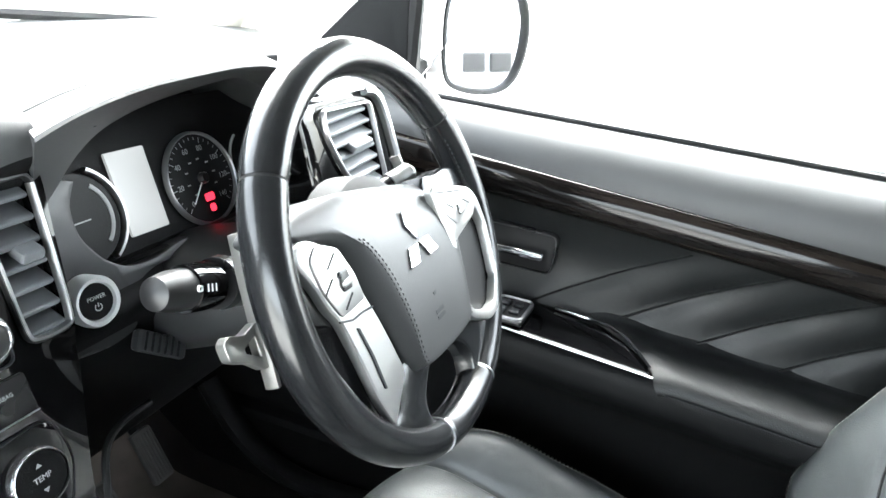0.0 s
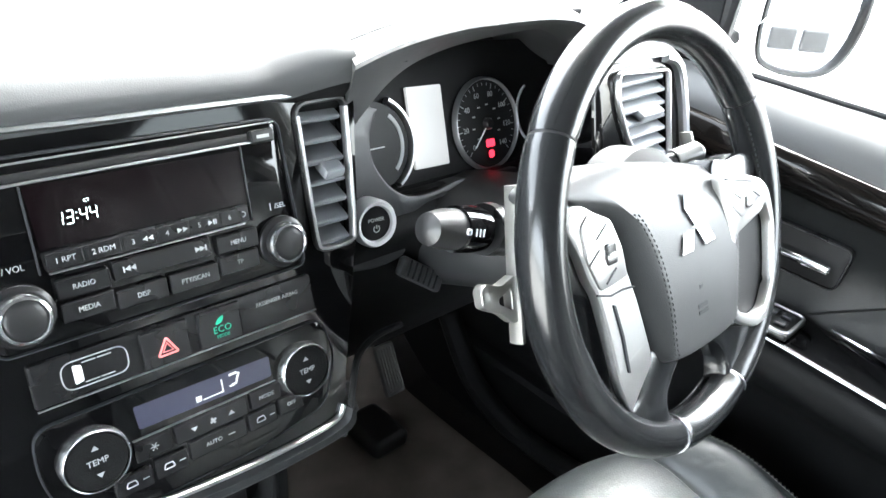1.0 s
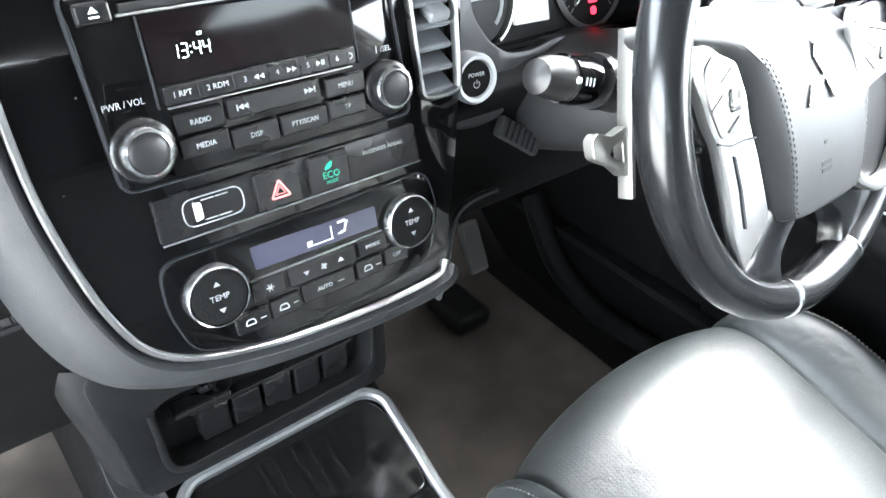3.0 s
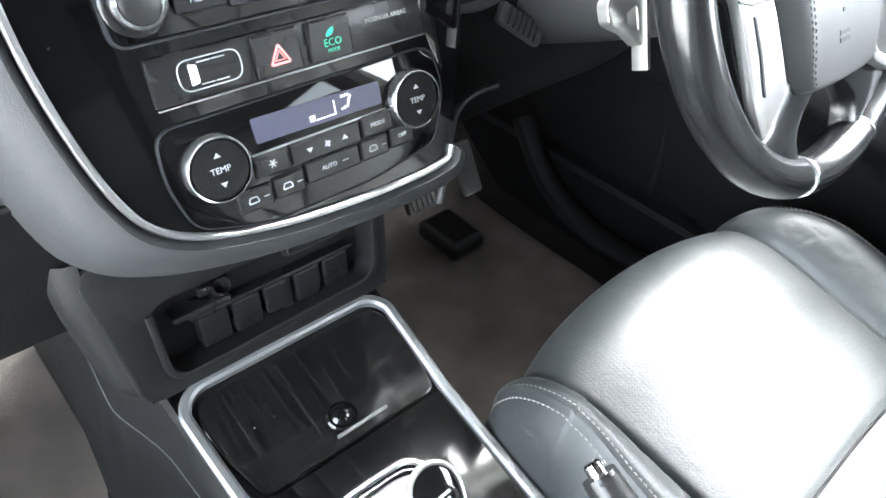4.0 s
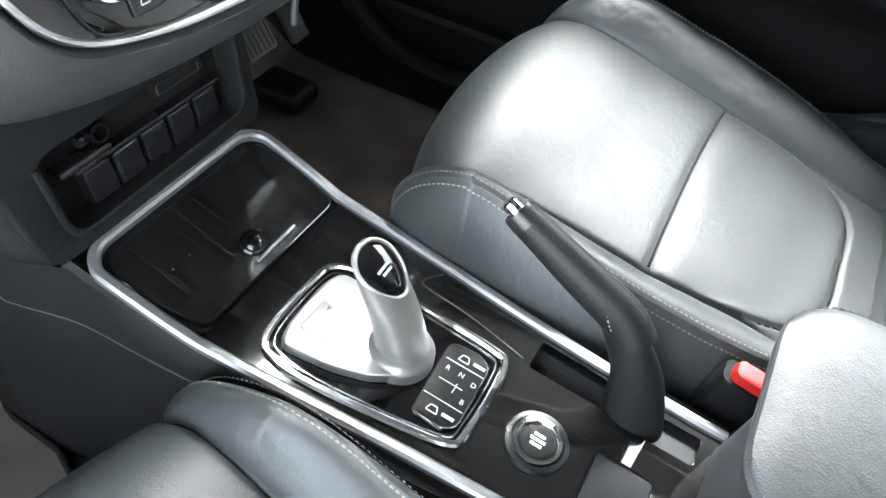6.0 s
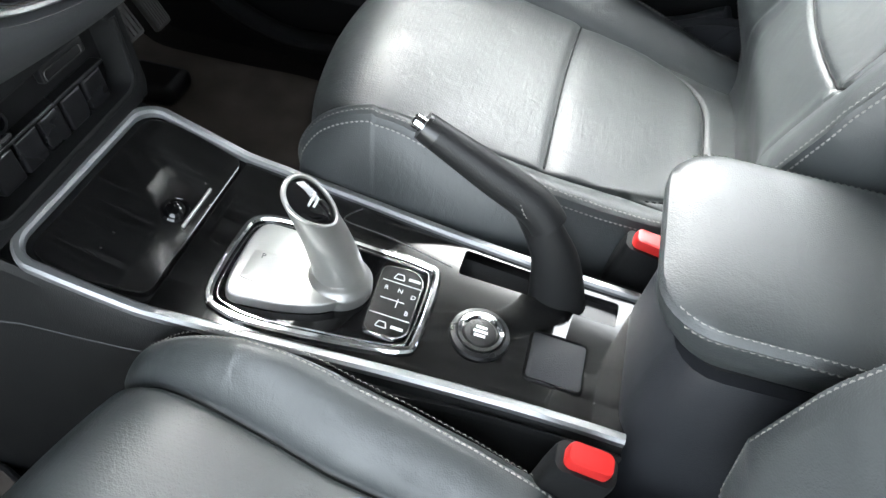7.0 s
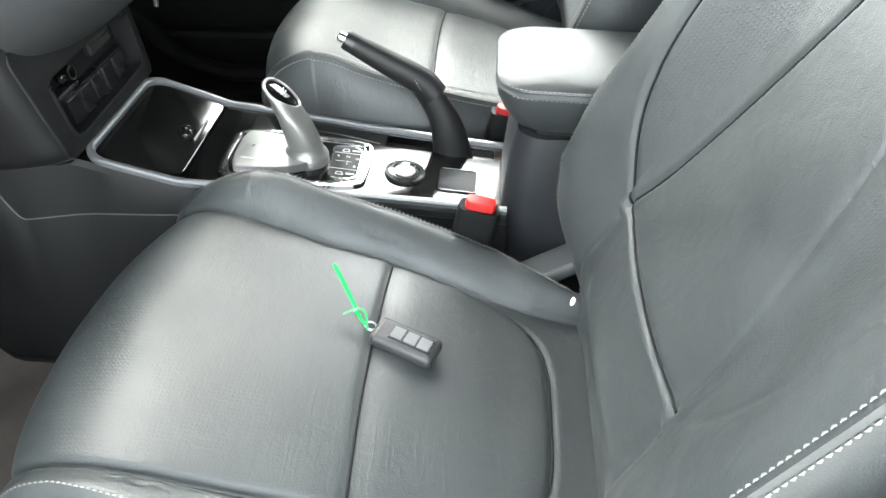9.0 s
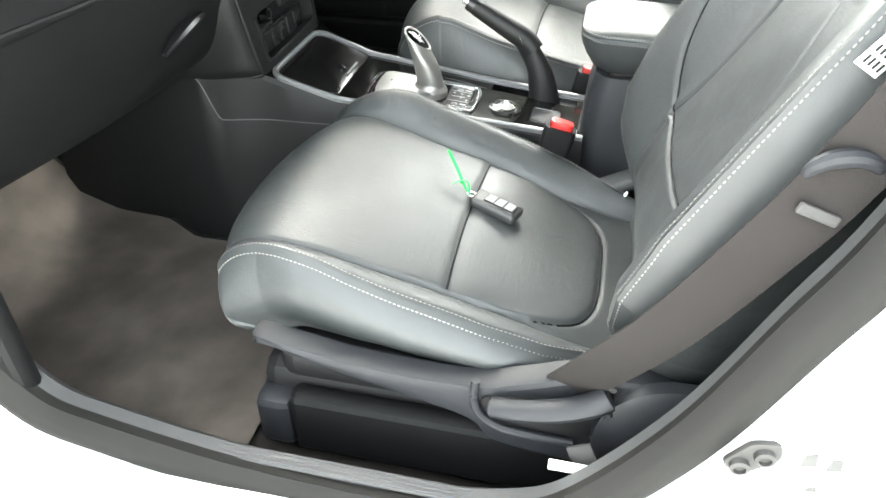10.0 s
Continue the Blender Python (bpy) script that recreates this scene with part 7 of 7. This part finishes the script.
    for j in range(3, NI - 2, 3):
        def lateral(y):
            xx = -0.143 + (inner_seam(y) + 0.143) * j / NI
            return min(1, abs(xx) / (inner_seam(y) if xx > 0 else 0.143))
        cross.append(on_cushion(j, 0.213 - 0.006 * lateral(0.21) ** 2))
        e = lateral(0.06)
        rear.append(on_cushion(j, 0.030 + 0.05 * e ** 4 + 0.07 * e ** 14))
    for j in (0, NI):
        seam([verts[i * m + NB + j] + st[i][1] * 0.0006 for i in range(0, n) if 0.07 < verts[i * m + NB + j].y and verts[i * m + NB + j].z > 0.585])
    seam(cross)
    seam(rear)
    # side walls of the cushion with double stitching
    for side in (-1, 1):
        sx = side * inner
        ed = edge[side]
        v, f = [], []
        R = 12
        for pt, nrm in ed:
            zb = 0.552 + 0.014 * smooth01(pt.y, 0.15, 0.30) - 0.03 * smooth01(pt.y, 0.38, 0.47) if side < 0 else 0.49
            tgt = Vector((pt.x + 0.008 * sx, 0.06 + (pt.y - 0.06) * 0.94, min(pt.z, zb)))
            for k in range(R + 1):
                t = k / R
                q = pt.lerp(tgt, t)
                q.x += sx * (0.020 * math.sin(math.pi * min(1, t * 1.05)) + 0.004 * smooth01(t, 0, 0.12)) * min(1, max(0.0, pt.z - zb) / 0.05)
                v.append(q)
        f = [(i * (R + 1) + k, i * (R + 1) + k + 1, (i + 1) * (R + 1) + k + 1, (i + 1) * (R + 1) + k) for i in range(len(ed) - 1) for k in range(R)]
        skin("cushion_side", v, f, "", [(0, 0, 0)] * len(v), [0.0] * len(v))
        sv, sf = [], []
        for o, drop in ((-0.0036, 0.0), (0.0065, 0.0036)):
            path, nn = [], []
            for i, (pt, nrm) in enumerate(ed):
                if (pt.y < 0.0 and i < 60) or (pt.y > 0.3 and pt.z < 0.57):
                    continue
                if o < 0:
                    path.append(pt + Vector((o * sx, 0, 0)) + nrm * 0.0030)
                    nn.append(nrm)
                else:
                    path.append(pt + Vector((0.0072 * sx, 0, 0)) - nrm * drop)
                    nn.append((nrm * 0.4 + Vector((sx, 0, 0))).normalized())
            v, f = stitches(path, nn)
            k = len(sv)
            sv += v
            sf += [tuple(q + k for q in w) for w in f]
        link("stitching", mesh_of("stitching", sv, sf), THREAD, s, "pale double stitching")

    # backrest
    O, V, N = Vector((0, -0.03, 0.70)), Vector((0, -0.40, 0.917)), Vector((0, 0.917, 0.40))
    NBK, NA = 250, 210
    bs = np.linspace(-0.17, 0.60, NBK)
    verts, lay, perf = [], [], []
    bedge = {1: [], -1: []}
    for b in bs:
        wd = float(np.interp(b, [-0.17, -0.10, -0.04, 0.0, 0.06, 0.2, 0.4, 0.5, 0.6], [0.165, 0.195, 0.232, 0.246, 0.252, 0.250, 0.235, 0.215, 0.17]))
        hs = float(np.interp(b, [-0.17, -0.10, -0.05, 0.0, 0.08, 0.2, 0.3, 0.6], [0.0, 0.012, 0.036, 0.055, 0.060, 0.052, 0.042, 0.015]))
        for j in range(NA + 1):
            a = -wd + 2 * wd * j / NA
            e = abs(a) / wd
            h = hs * smooth01(e, 0.42, 0.97) + 0.012 * math.exp(-((b - 0.0) / 0.12) ** 2) * (1 - e * e) - 0.05 * smooth01(b, 0.45, 0.62) ** 2
            h -= 0.045 * smooth01(-b, 0.035, 0.135)
            # cross seam
            sb = 0.033 + 0.010 * (a / 0.126) ** 2
            if abs(a) < 0.135:
                h -= 0.0040 * math.exp(-((b - sb) / 0.0036) ** 2) * smooth01(-abs(a), -0.134, -0.124) - 0.003 * math.exp(-((b - sb) / 0.03) ** 2)
            # insert seam rising towards the middle, and the bolster seam curving outward
            if b > 0.03:
                a1 = 0.126 - 0.26 * (b - 0.042)
                a1 = max(a1, 0.045)
                deep = 0.0040 if a * inner > 0 or not low_outer else 0.0012
                h -= deep * math.exp(-((abs(a) - a1) / 0.0034) ** 2) * smooth01(b, 0.03, 0.05)
                t = min(1, max(0, (b - 0.042) / 0.25))
                a2 = 0.126 + 0.080 * (1 - (1 - t) ** 3.6)
                h -= deep * math.exp(-((abs(a) - a2) / (0.0034 * math.sqrt(1 + (1.15 * (1 - t) ** 2.6) ** 2))) ** 2) * smooth01(b, 0.035, 0.055)
            else:
                # soft fold running down from the seam's corner
                h -= 0.004 * math.exp(-((abs(a) - 0.128 - 0.1 * (0.042 - b)) / 0.007) ** 2) * smooth01(b, -0.10, -0.04)
            P = O + V * b + N * h
            pt = Vector((a, P.y, P.z))
            verts.append(pt)
            lay.append((a, b, 0))
            inpan = b > 0.06 and abs(a) > 0.126 - 0.26 * (b - 0.042) + 0.012 and abs(a) < 0.126 + 0.080 * (1 - (1 - min(1, max(0, (b - 0.042) / 0.25))) ** 3.6) - 0.012
            perf.append(0.16 if inpan else 0.0)
            if j in (0, NA):
                bedge[-1 if j == 0 else 1].append(pt)
    m = NA + 1
    faces = [(i * m + j, i * m + j + 1, (i + 1) * m + j + 1, (i + 1) * m + j) for i in range(NBK - 1) for j in range(NA)]
    skin("backrest", verts, faces, "black leather backrest with perforated wings", lay, perf)
    def on_back(a, b):
        i = (b + 0.17) / 0.77 * (NBK - 1)
        i0 = min(int(i), NBK - 2)
        wd = float(np.interp(b, [-0.17, -0.10, -0.04, 0.0, 0.06, 0.2, 0.4, 0.5, 0.6], [0.165, 0.195, 0.232, 0.246, 0.252, 0.250, 0.235, 0.215, 0.17]))
        j = (a + wd) / (2 * wd) * NA
        j0 = max(0, min(int(j), NA - 1))
        low = verts[i0 * m + j0].lerp(verts[i0 * m + j0 + 1], j - j0)
        return low.lerp(verts[(i0 + 1) * m + j0].lerp(verts[(i0 + 1) * m + j0 + 1], j - j0), i - i0) + N * 0.0006
    seam([on_back(a, 0.033 + 0.010 * (a / 0.126) ** 2) for a in np.linspace(-0.124, 0.124, 40)])
    for side in ((inner,) if low_outer else (-1, 1)):
        seam([on_back(side * max(0.045, 0.126 - 0.26 * (b - 0.042)), b) for b in np.linspace(0.045, 0.40, 50)])
        seam([on_back(side * (0.126 + 0.080 * (1 - (1 - min(1, (b - 0.042) / 0.25)) ** 3.6)), b) for b in [0.043 + 0.357 * k ** 1.8 for k in np.linspace(0, 1, 60)]])
    for side in (-1, 1):
        v, R = [], 12
        ed = bedge[side]
        for pt in ed:
            for k in range(R + 1):
                t = k / R
                q = pt - N * (0.135 * t + 0.0)
                q.x += side * (0.022 * math.sin(math.pi * min(1, 0.12 + t * 0.95)) - 0.022 * math.sin(math.pi * 0.12))
                v.append(q)
        f = [(i * (R + 1) + k, i * (R + 1) + k + 1, (i + 1) * (R + 1) + k + 1, (i + 1) * (R + 1) + k) for i in range(len(ed) - 1) for k in range(R)]
        skin("backrest_side", v, f, "", [(0, 0, 0)] * len(v), [0.0] * len(v))
        sv, sf = [], []
        for o in (0, 1):
            if o == 0:
                path = [pt + Vector((-0.0040 * side, 0, 0)) + N * 0.0010 for pt in ed]
                nn = [N] * len(path)
            else:
                path = [pt + Vector((0.0026 * side, 0, 0)) - N * 0.0042 for pt in ed]
                nn = [(N * 0.4 + Vector((side, 0, 0))).normalized()] * len(path)
            w, f = stitches(path, nn)
            k = len(sv)
            sv += w
            sf += [tuple(q + k for q in z) for z in f]
        link("stitching", mesh_of("stitching", sv, sf), THREAD, s, "pale double stitching")
    shell_ = [[tuple(Vector((x, 0, 0)) + O + V * b - N * (0.135 + 0.02 * math.cos(x / 0.25 * 1.5))) for x in np.linspace(-0.245, 0.245, 12)] for b in np.linspace(-0.17, 0.60, 12)]
    part("back_shell", loft(shell_, closed=False), PLASTIC, s)
    top = [[tuple(Vector((x, 0, 0)) + O + V * (0.60 + 0.02 * math.sin(math.pi * t)) + N * (-0.05 - 0.10 * t)) for x in np.linspace(-0.19, 0.19, 10)] for t in np.linspace(0, 1, 6)]
    part("back_top", loft(top, closed=False), LEATHER, s)
    # plastic base, runner and side trim with lever on the outer side
    ox = -inner
    part("cushion_base", box((0.40, 0.38, 0.06), (0, 0.225, 0.505), 0.025, 4), DARK, s)
    part("seat_pan", box((0.40, 0.42, 0.07), (0, 0.23, 0.465), 0.02), DARK, s)
    for x in (-0.19, 0.19):
        part("seat_rail", box((0.045, 0.50, 0.05), (x, 0.20, 0.395), 0.008), GREYPL, s, "dark seat runner")
    side = [(0.410, 0.592), (0.34, 0.580), (0.285, 0.571), (0.16, 0.568), (0.10, 0.586), (0.03, 0.610), (-0.06, 0.605), (-0.09, 0.53), (-0.05, 0.468), (0.046, 0.470), (0.13, 0.483), (0.16, 0.513), (0.243, 0.536), (0.335, 0.558), (0.402, 0.582)]
    sm = plane_frame((ox * 0.243, 0, 0), (0, ox, 0), (0, 0, 1))
    tr = part("side_trim", plate([(ox * q.x, q.y) for q in (spline([(*q, 0) for q in side], 4, True) if ox > 0 else spline([(*q, 0) for q in side], 4, True))], (), 0.03, 0.008, sm), GREYPL, s, "dark grey plastic side trim")
    lv = spline([(ox * 0.256, 0.134, 0.558), (ox * 0.263, 0.10, 0.567), (ox * 0.265, 0.06, 0.579), (ox * 0.264, 0.028, 0.595), (ox * 0.258, 0.010, 0.606)], 5)
    part("lever", tube(lv, [0.007] + [0.0125 + 0.004 * i / len(lv) for i in range(len(lv) - 2)] + [0.008], 12, flat=0.8), GREYPL, tr, "grey adjuster lever")
    rim = spline([(ox * 0.250, 0.150, 0.588), (ox * 0.252, 0.151, 0.560), (ox * 0.253, 0.143, 0.538), (ox * 0.253, 0.120, 0.523), (ox * 0.252, 0.085, 0.518), (ox * 0.250, 0.040, 0.514)], 5)
    part("recess_rim", tube(rim, 0.005, 10), GREYPL, tr)
    part("recess_end", tube([(ox * 0.250, 0.008, 0.606), (ox * 0.252, 0.006, 0.575), (ox * 0.250, 0.020, 0.530)], [0.004, 0.006, 0.004], 10), GREYPL, tr)
    part("lever_well", plate(rounded([(-0.145, 0.56), (-0.14, 0.528), (-0.03, 0.52), (-0.008, 0.60), (-0.06, 0.575)], 0.01) if ox < 0 else rounded([(0.145, 0.56), (0.06, 0.575), (0.008, 0.60), (0.03, 0.52), (0.14, 0.528)], 0.01), (), 0.004, 0, plane_frame((ox * 0.2465, 0, 0), (0, ox, 0), (0, 0, 1))), DARK, tr)
    part("recliner_cover", lathe([(0.088, 0.0), (0.086, 0.014), (0.074, 0.02), (0.0, 0.022)], 40, plane_frame((ox * 0.240, -0.065, 0.535), (0, ox, 0), (0, 0, 1))), GREYPL, tr)
    part("runner_end", box((0.05, 0.05, 0.085), (ox * 0.205, 0.415, 0.425), 0.012), GREYPL, s, "grey runner end cap")
    part("pan_skirt", box((0.03, 0.40, 0.10), (ox * 0.218, 0.19, 0.435), 0.01), PLASTIC, s)
    if inner > 0:
        part("hinge_cover", box((0.055, 0.085, 0.018), (0, 0, 0), 0.006, 3, m=pose(0.243, 0.022, 0.556, -18, 12, 14)), HINGEGREY, s, "pale grey hinge cover")
        for x, y, z in ((0.118, 0.006, 0.618), (-0.132, 0.012, 0.612)):
            part("fold_button", lathe([(0.0050, 0), (0.0042, 0.002), (0, 0.0026)], 18, plane_frame((x, y, z), (1, 0, 0), (0, -0.4, 0.917))), WHITE, s, "white fixing button")
    return s


seat(-0.365, 0.0, 0.0, 1, "black leather passenger seat with pale double stitching", True, 1.0)
seat(0.365, -0.012, 0.03, -1, "black leather driver's seat beside the console", False, 0.89)


def buckle(x, y, z, label):
    b = thing("seat_belt_buckle", label, "seat belt buckle", "seat belt buckles", at=(x, y, z))
    part("housing", loft([[(px * k, py * k, h) for px, py in rrect(0.027, 0.050, 0.008)] for k, h in ((0.8, -0.11), (0.92, -0.07), (1.0, -0.02), (1.0, 0.0), (0.96, 0.006))], caps=True, m=Matrix.Rotation(radians(12), 4, "X")), PLASTIC, b)
    part("release", loft([[(px * k, py * k, h) for px, py in rrect(0.019, 0.036, 0.006)] for k, h in ((1.0, 0.004), (1.0, 0.013), (0.94, 0.016), (0.7, 0.0165))], caps=True, m=Matrix.Rotation(radians(12), 4, "X")), RED, b, "red release button")


buckle(-0.130, 0.112, 0.647, "black belt buckle with red button beside the passenger seat")
buckle(0.117, 0.080, 0.637, "black belt buckle with red button beside the driver's seat")


def seat_belt():
    b = thing("seat_belt", "brown-grey webbing seat belt hanging by the pillar", "seat belt")

    def band(path, w, width_dir, name="webbing", mat=WEBBING, thick=0.0014):
        pts = spline(path, 8)
        wd = Vector(width_dir).normalized()
        rows = []
        for i, p in enumerate(pts):
            t = (pts[min(i + 1, len(pts) - 1)] - pts[max(i - 1, 0)]).normalized()
            k = (wd - t * wd.dot(t)).normalized()
            nn = t.cross(k) * thick
            rows.append([p - k * w / 2 + nn, p - k * w * 0.3 + nn * 1.6, p + k * w * 0.3 + nn * 1.6, p + k * w / 2 + nn, p + k * w / 2 - nn, p - k * w / 2 - nn])
        return part(name, loft(rows), mat, b)
    band([(-0.592, 0.060, 0.570), (-0.628, 0.030, 0.640), (-0.655, -0.022, 0.732), (-0.668, -0.078, 0.840), (-0.670, -0.110, 0.905), (-0.672, -0.16, 1.03), (-0.66, -0.25, 1.30)], 0.05, (0.1, 1, 0.35))
    band([(-0.655, 0.002, 0.46), (-0.656, 0.018, 0.515), (-0.648, 0.035, 0.552)], 0.026, (0.1, 1, 0.1), "lower_webbing", STUB)
    part("belt_label", box((0.003, 0.046, 0.016), (-0.664, 0.040, 0.535), 0.003, m=T3((0, 0, 0))), WHITE, b, "white belt label")
    # tongue lying on the belt
    m = plane_frame((-0.673, -0.106, 0.912), (0.1, -0.95, 0.2), (0.05, 0.2, 0.95))
    arch = spline([m @ Vector(q) for q in ((-0.024, 0.000, 0.002), (-0.018, 0.007, 0.004), (-0.006, 0.011, 0.005), (0.008, 0.009, 0.004), (0.019, 0.003, 0.003), (0.023, -0.004, 0.001))], 5)
    k = len(arch) - 1
    part("belt_guide", tube(arch, [0.0035 + 0.0035 * math.sin(math.pi * i / k) for i in range(k + 1)], 10), GREYPL, b, "dark grey belt guide loop")
    part("stopper", box((0.032, 0.009, 0.005), (0, 0, 0), 0.002, m=at(m, -0.0135, -0.033, 0.001, -32)), STUB, b, "pale worn stop on the webbing")


seat_belt()


def airbag_tag():
    t = thing("seat_label", "small white woven label sewn into the seat's seam", "label")
    m = plane_frame((-0.631, -0.121, 0.980), (0, -0.017, 0.026), (0.004, -0.026, -0.017))
    part("tab", box((0.034, 0.021, 0.0016), (0, 0, 0), 0.0006, m=m), WHITE, t)
    for i in range(4):
        for j in range(2 + i % 2):
            part("writing_bar", box((0.0065 - 0.001 * j, 0.0019, 0.0022), (-0.010 + 0.009 * j, 0.0066 - 0.0043 * i, 0), 0, m=m), CAP, t)


airbag_tag()


def striker():
    s = thing("door_striker", "grey steel striker bolted to the white pillar", "door striker")
    m = plane_frame((-0.729, -0.097, 0.675), (0, -1, 0), (0, 0, 1))
    part("plate", plate(rounded([(-0.022, -0.008), (-0.006, -0.022), (0.022, 0.006), (0.018, 0.024), (-0.004, 0.020)], 0.006), (), 0.005, 0.0015, at(m, 0, 0, 0.005)), STEEL, s)
    for u, v in ((-0.008, -0.006), (0.008, 0.009)):
        part("bolt", lathe([(0.0085, 0), (0.008, 0.005), (0.005, 0.006), (0.0045, 0.003), (0, 0.003)], 20, at(m, u, v, 0.005)), STEEL, s)


striker()


def worn_label():
    w = thing("worn_label", "scraps of a worn grey label on the white pillar", "label")
    for y, z, a, b in ((-0.137, 0.690, 0.012, 0.018), (-0.156, 0.689, 0.011, 0.016), (-0.147, 0.656, 0.009, 0.007)):
        part("scrap", plate([(-a / 2, -b / 2), (a / 2, -b / 3), (a / 3, b / 2), (-a / 3, b / 3)], (), 0.0006, 0, plane_frame((-0.7365, y, z), (0, -1, 0), (0, 0, 1))), SCRAP, w)


worn_label()


def key():
    k = thing("car_key", "black remote key with grey buttons lying on the seat", "key", at=(-0.322, 0.178, 0.620))
    k.rotation_euler = (radians(8), radians(0), radians(-20))
    part("body", box((0.034, 0.070, 0.016), (0, 0, 0), 0.006, 3), KEYBODY, k)
    part("button_panel", box((0.018, 0.046, 0.002), (0.0, -0.006, 0.0082), 0.0008), GREYPL, k, "grey button panel")
    for i in range(3):
        part("key_button", box((0.015, 0.0125, 0.0012), (0, 0.009 - 0.0148 * i, 0.0094), 0.0005), KEYGREY, k)
    part("key_ring", tube([(0.005 * math.cos(t), 0.040 + 0.006 * math.sin(t), 0.002) for t in np.linspace(0, 2 * math.pi, 16, endpoint=False)], 0.0012, 6, closed=True), SILVER, k)
    g = thing("cable_tie", "bright green cable tie looped through the key", "cable tie")
    p = spline([(-0.313, 0.217, 0.632), (-0.309, 0.224, 0.636), (-0.297, 0.232, 0.643), (-0.276, 0.246, 0.654), (-0.256, 0.260, 0.664)], 5)
    part("tail", tube(p, [0.0017 + 0.0009 * i / len(p) for i in range(len(p) - 1)] + [0.0012], 8, flat=0.45), GREENTIE, g)
    q = spline([(-0.317, 0.217, 0.630), (-0.304, 0.220, 0.640), (-0.300, 0.229, 0.643), (-0.305, 0.243, 0.639)], 5)
    part("loop", tube(q, 0.0012, 6, flat=0.6), GREENTIE, g)
    part("head", box((0.005, 0.005, 0.004), (-0.303, 0.230, 0.642), 0.001), GREENTIE, g)


key()


# ---- footwells ----
def footwell():
    m = thing("floor_mat", "brown-grey carpet mat in the passenger footwell", "floor mat")
    ys = np.linspace(0.46, 1.18, 40)

    def inner_edge(y):
        return float(np.interp(y, [0.46, 0.60, 0.68, 0.767, 0.842, 0.93, 1.07, 1.2], [-0.27, -0.20, -0.168, -0.164, -0.124, -0.118, -0.112, -0.11]))
    rows = [[(x, y, floor_z(x, y) + 0.011 + 0.004 * noise.noise((x * 7, y * 7, 1))) for x in np.linspace(-0.63, inner_edge(y), 30)] for y in ys]
    part("mat_surface", loft(rows, closed=False), MAT, m)
    part("edging", tube([(inner_edge(y), y, floor_z(inner_edge(y), y) + 0.010) for y in ys], 0.004, 8), DARK, m, "bound black edge")
    m = thing("floor_mat", "brown-grey carpet mat in the driver's footwell", "floor mat")
    rows = [[(x, y, floor_z(x, y) + 0.011 + 0.004 * noise.noise((x * 7, y * 7, 5))) for x in np.linspace(0.19, 0.62, 30)] for y in ys]
    part("mat_surface", loft(rows, closed=False), MAT, m)
    for name, x, y, z, w, h, lab in (("accelerator_pedal", 0.472, 0.842, 0.560, 0.036, 0.085, "ribbed grey accelerator pedal"), ("brake_pedal", 0.312, 0.768, 0.622, 0.056, 0.046, "ribbed grey brake pedal")):
        p = thing(name, lab, "pedal")
        f = plane_frame((x, y, z), (1, 0, 0), (0, 0.5, 0.86))
        part("pad", box((w, h, 0.012), (0, 0, 0), 0.004, m=f), PEDAL, p)
        along = w > h
        for i in range(6):
            size = (w * 0.06, h * 0.8, 0.003) if along else (w * 0.10, h * 0.86, 0.003)
            part("rib", box(size, ((i - 2.5) * w * 0.15, 0, 0.007), 0.001, 1, f), PEDAL, p)
        part("arm", tube([(x, y + 0.01, z), (x, y + 0.06, z + 0.08), (x, y + 0.12, z + 0.25)], 0.008, 8), DARK, p)
        if not along:
            part("housing", box((0.075, 0.10, 0.035), (x + 0.008, y + 0.028, 0.405), 0.012, 3), DARK, p, "black pedal housing on the floor")


footwell()
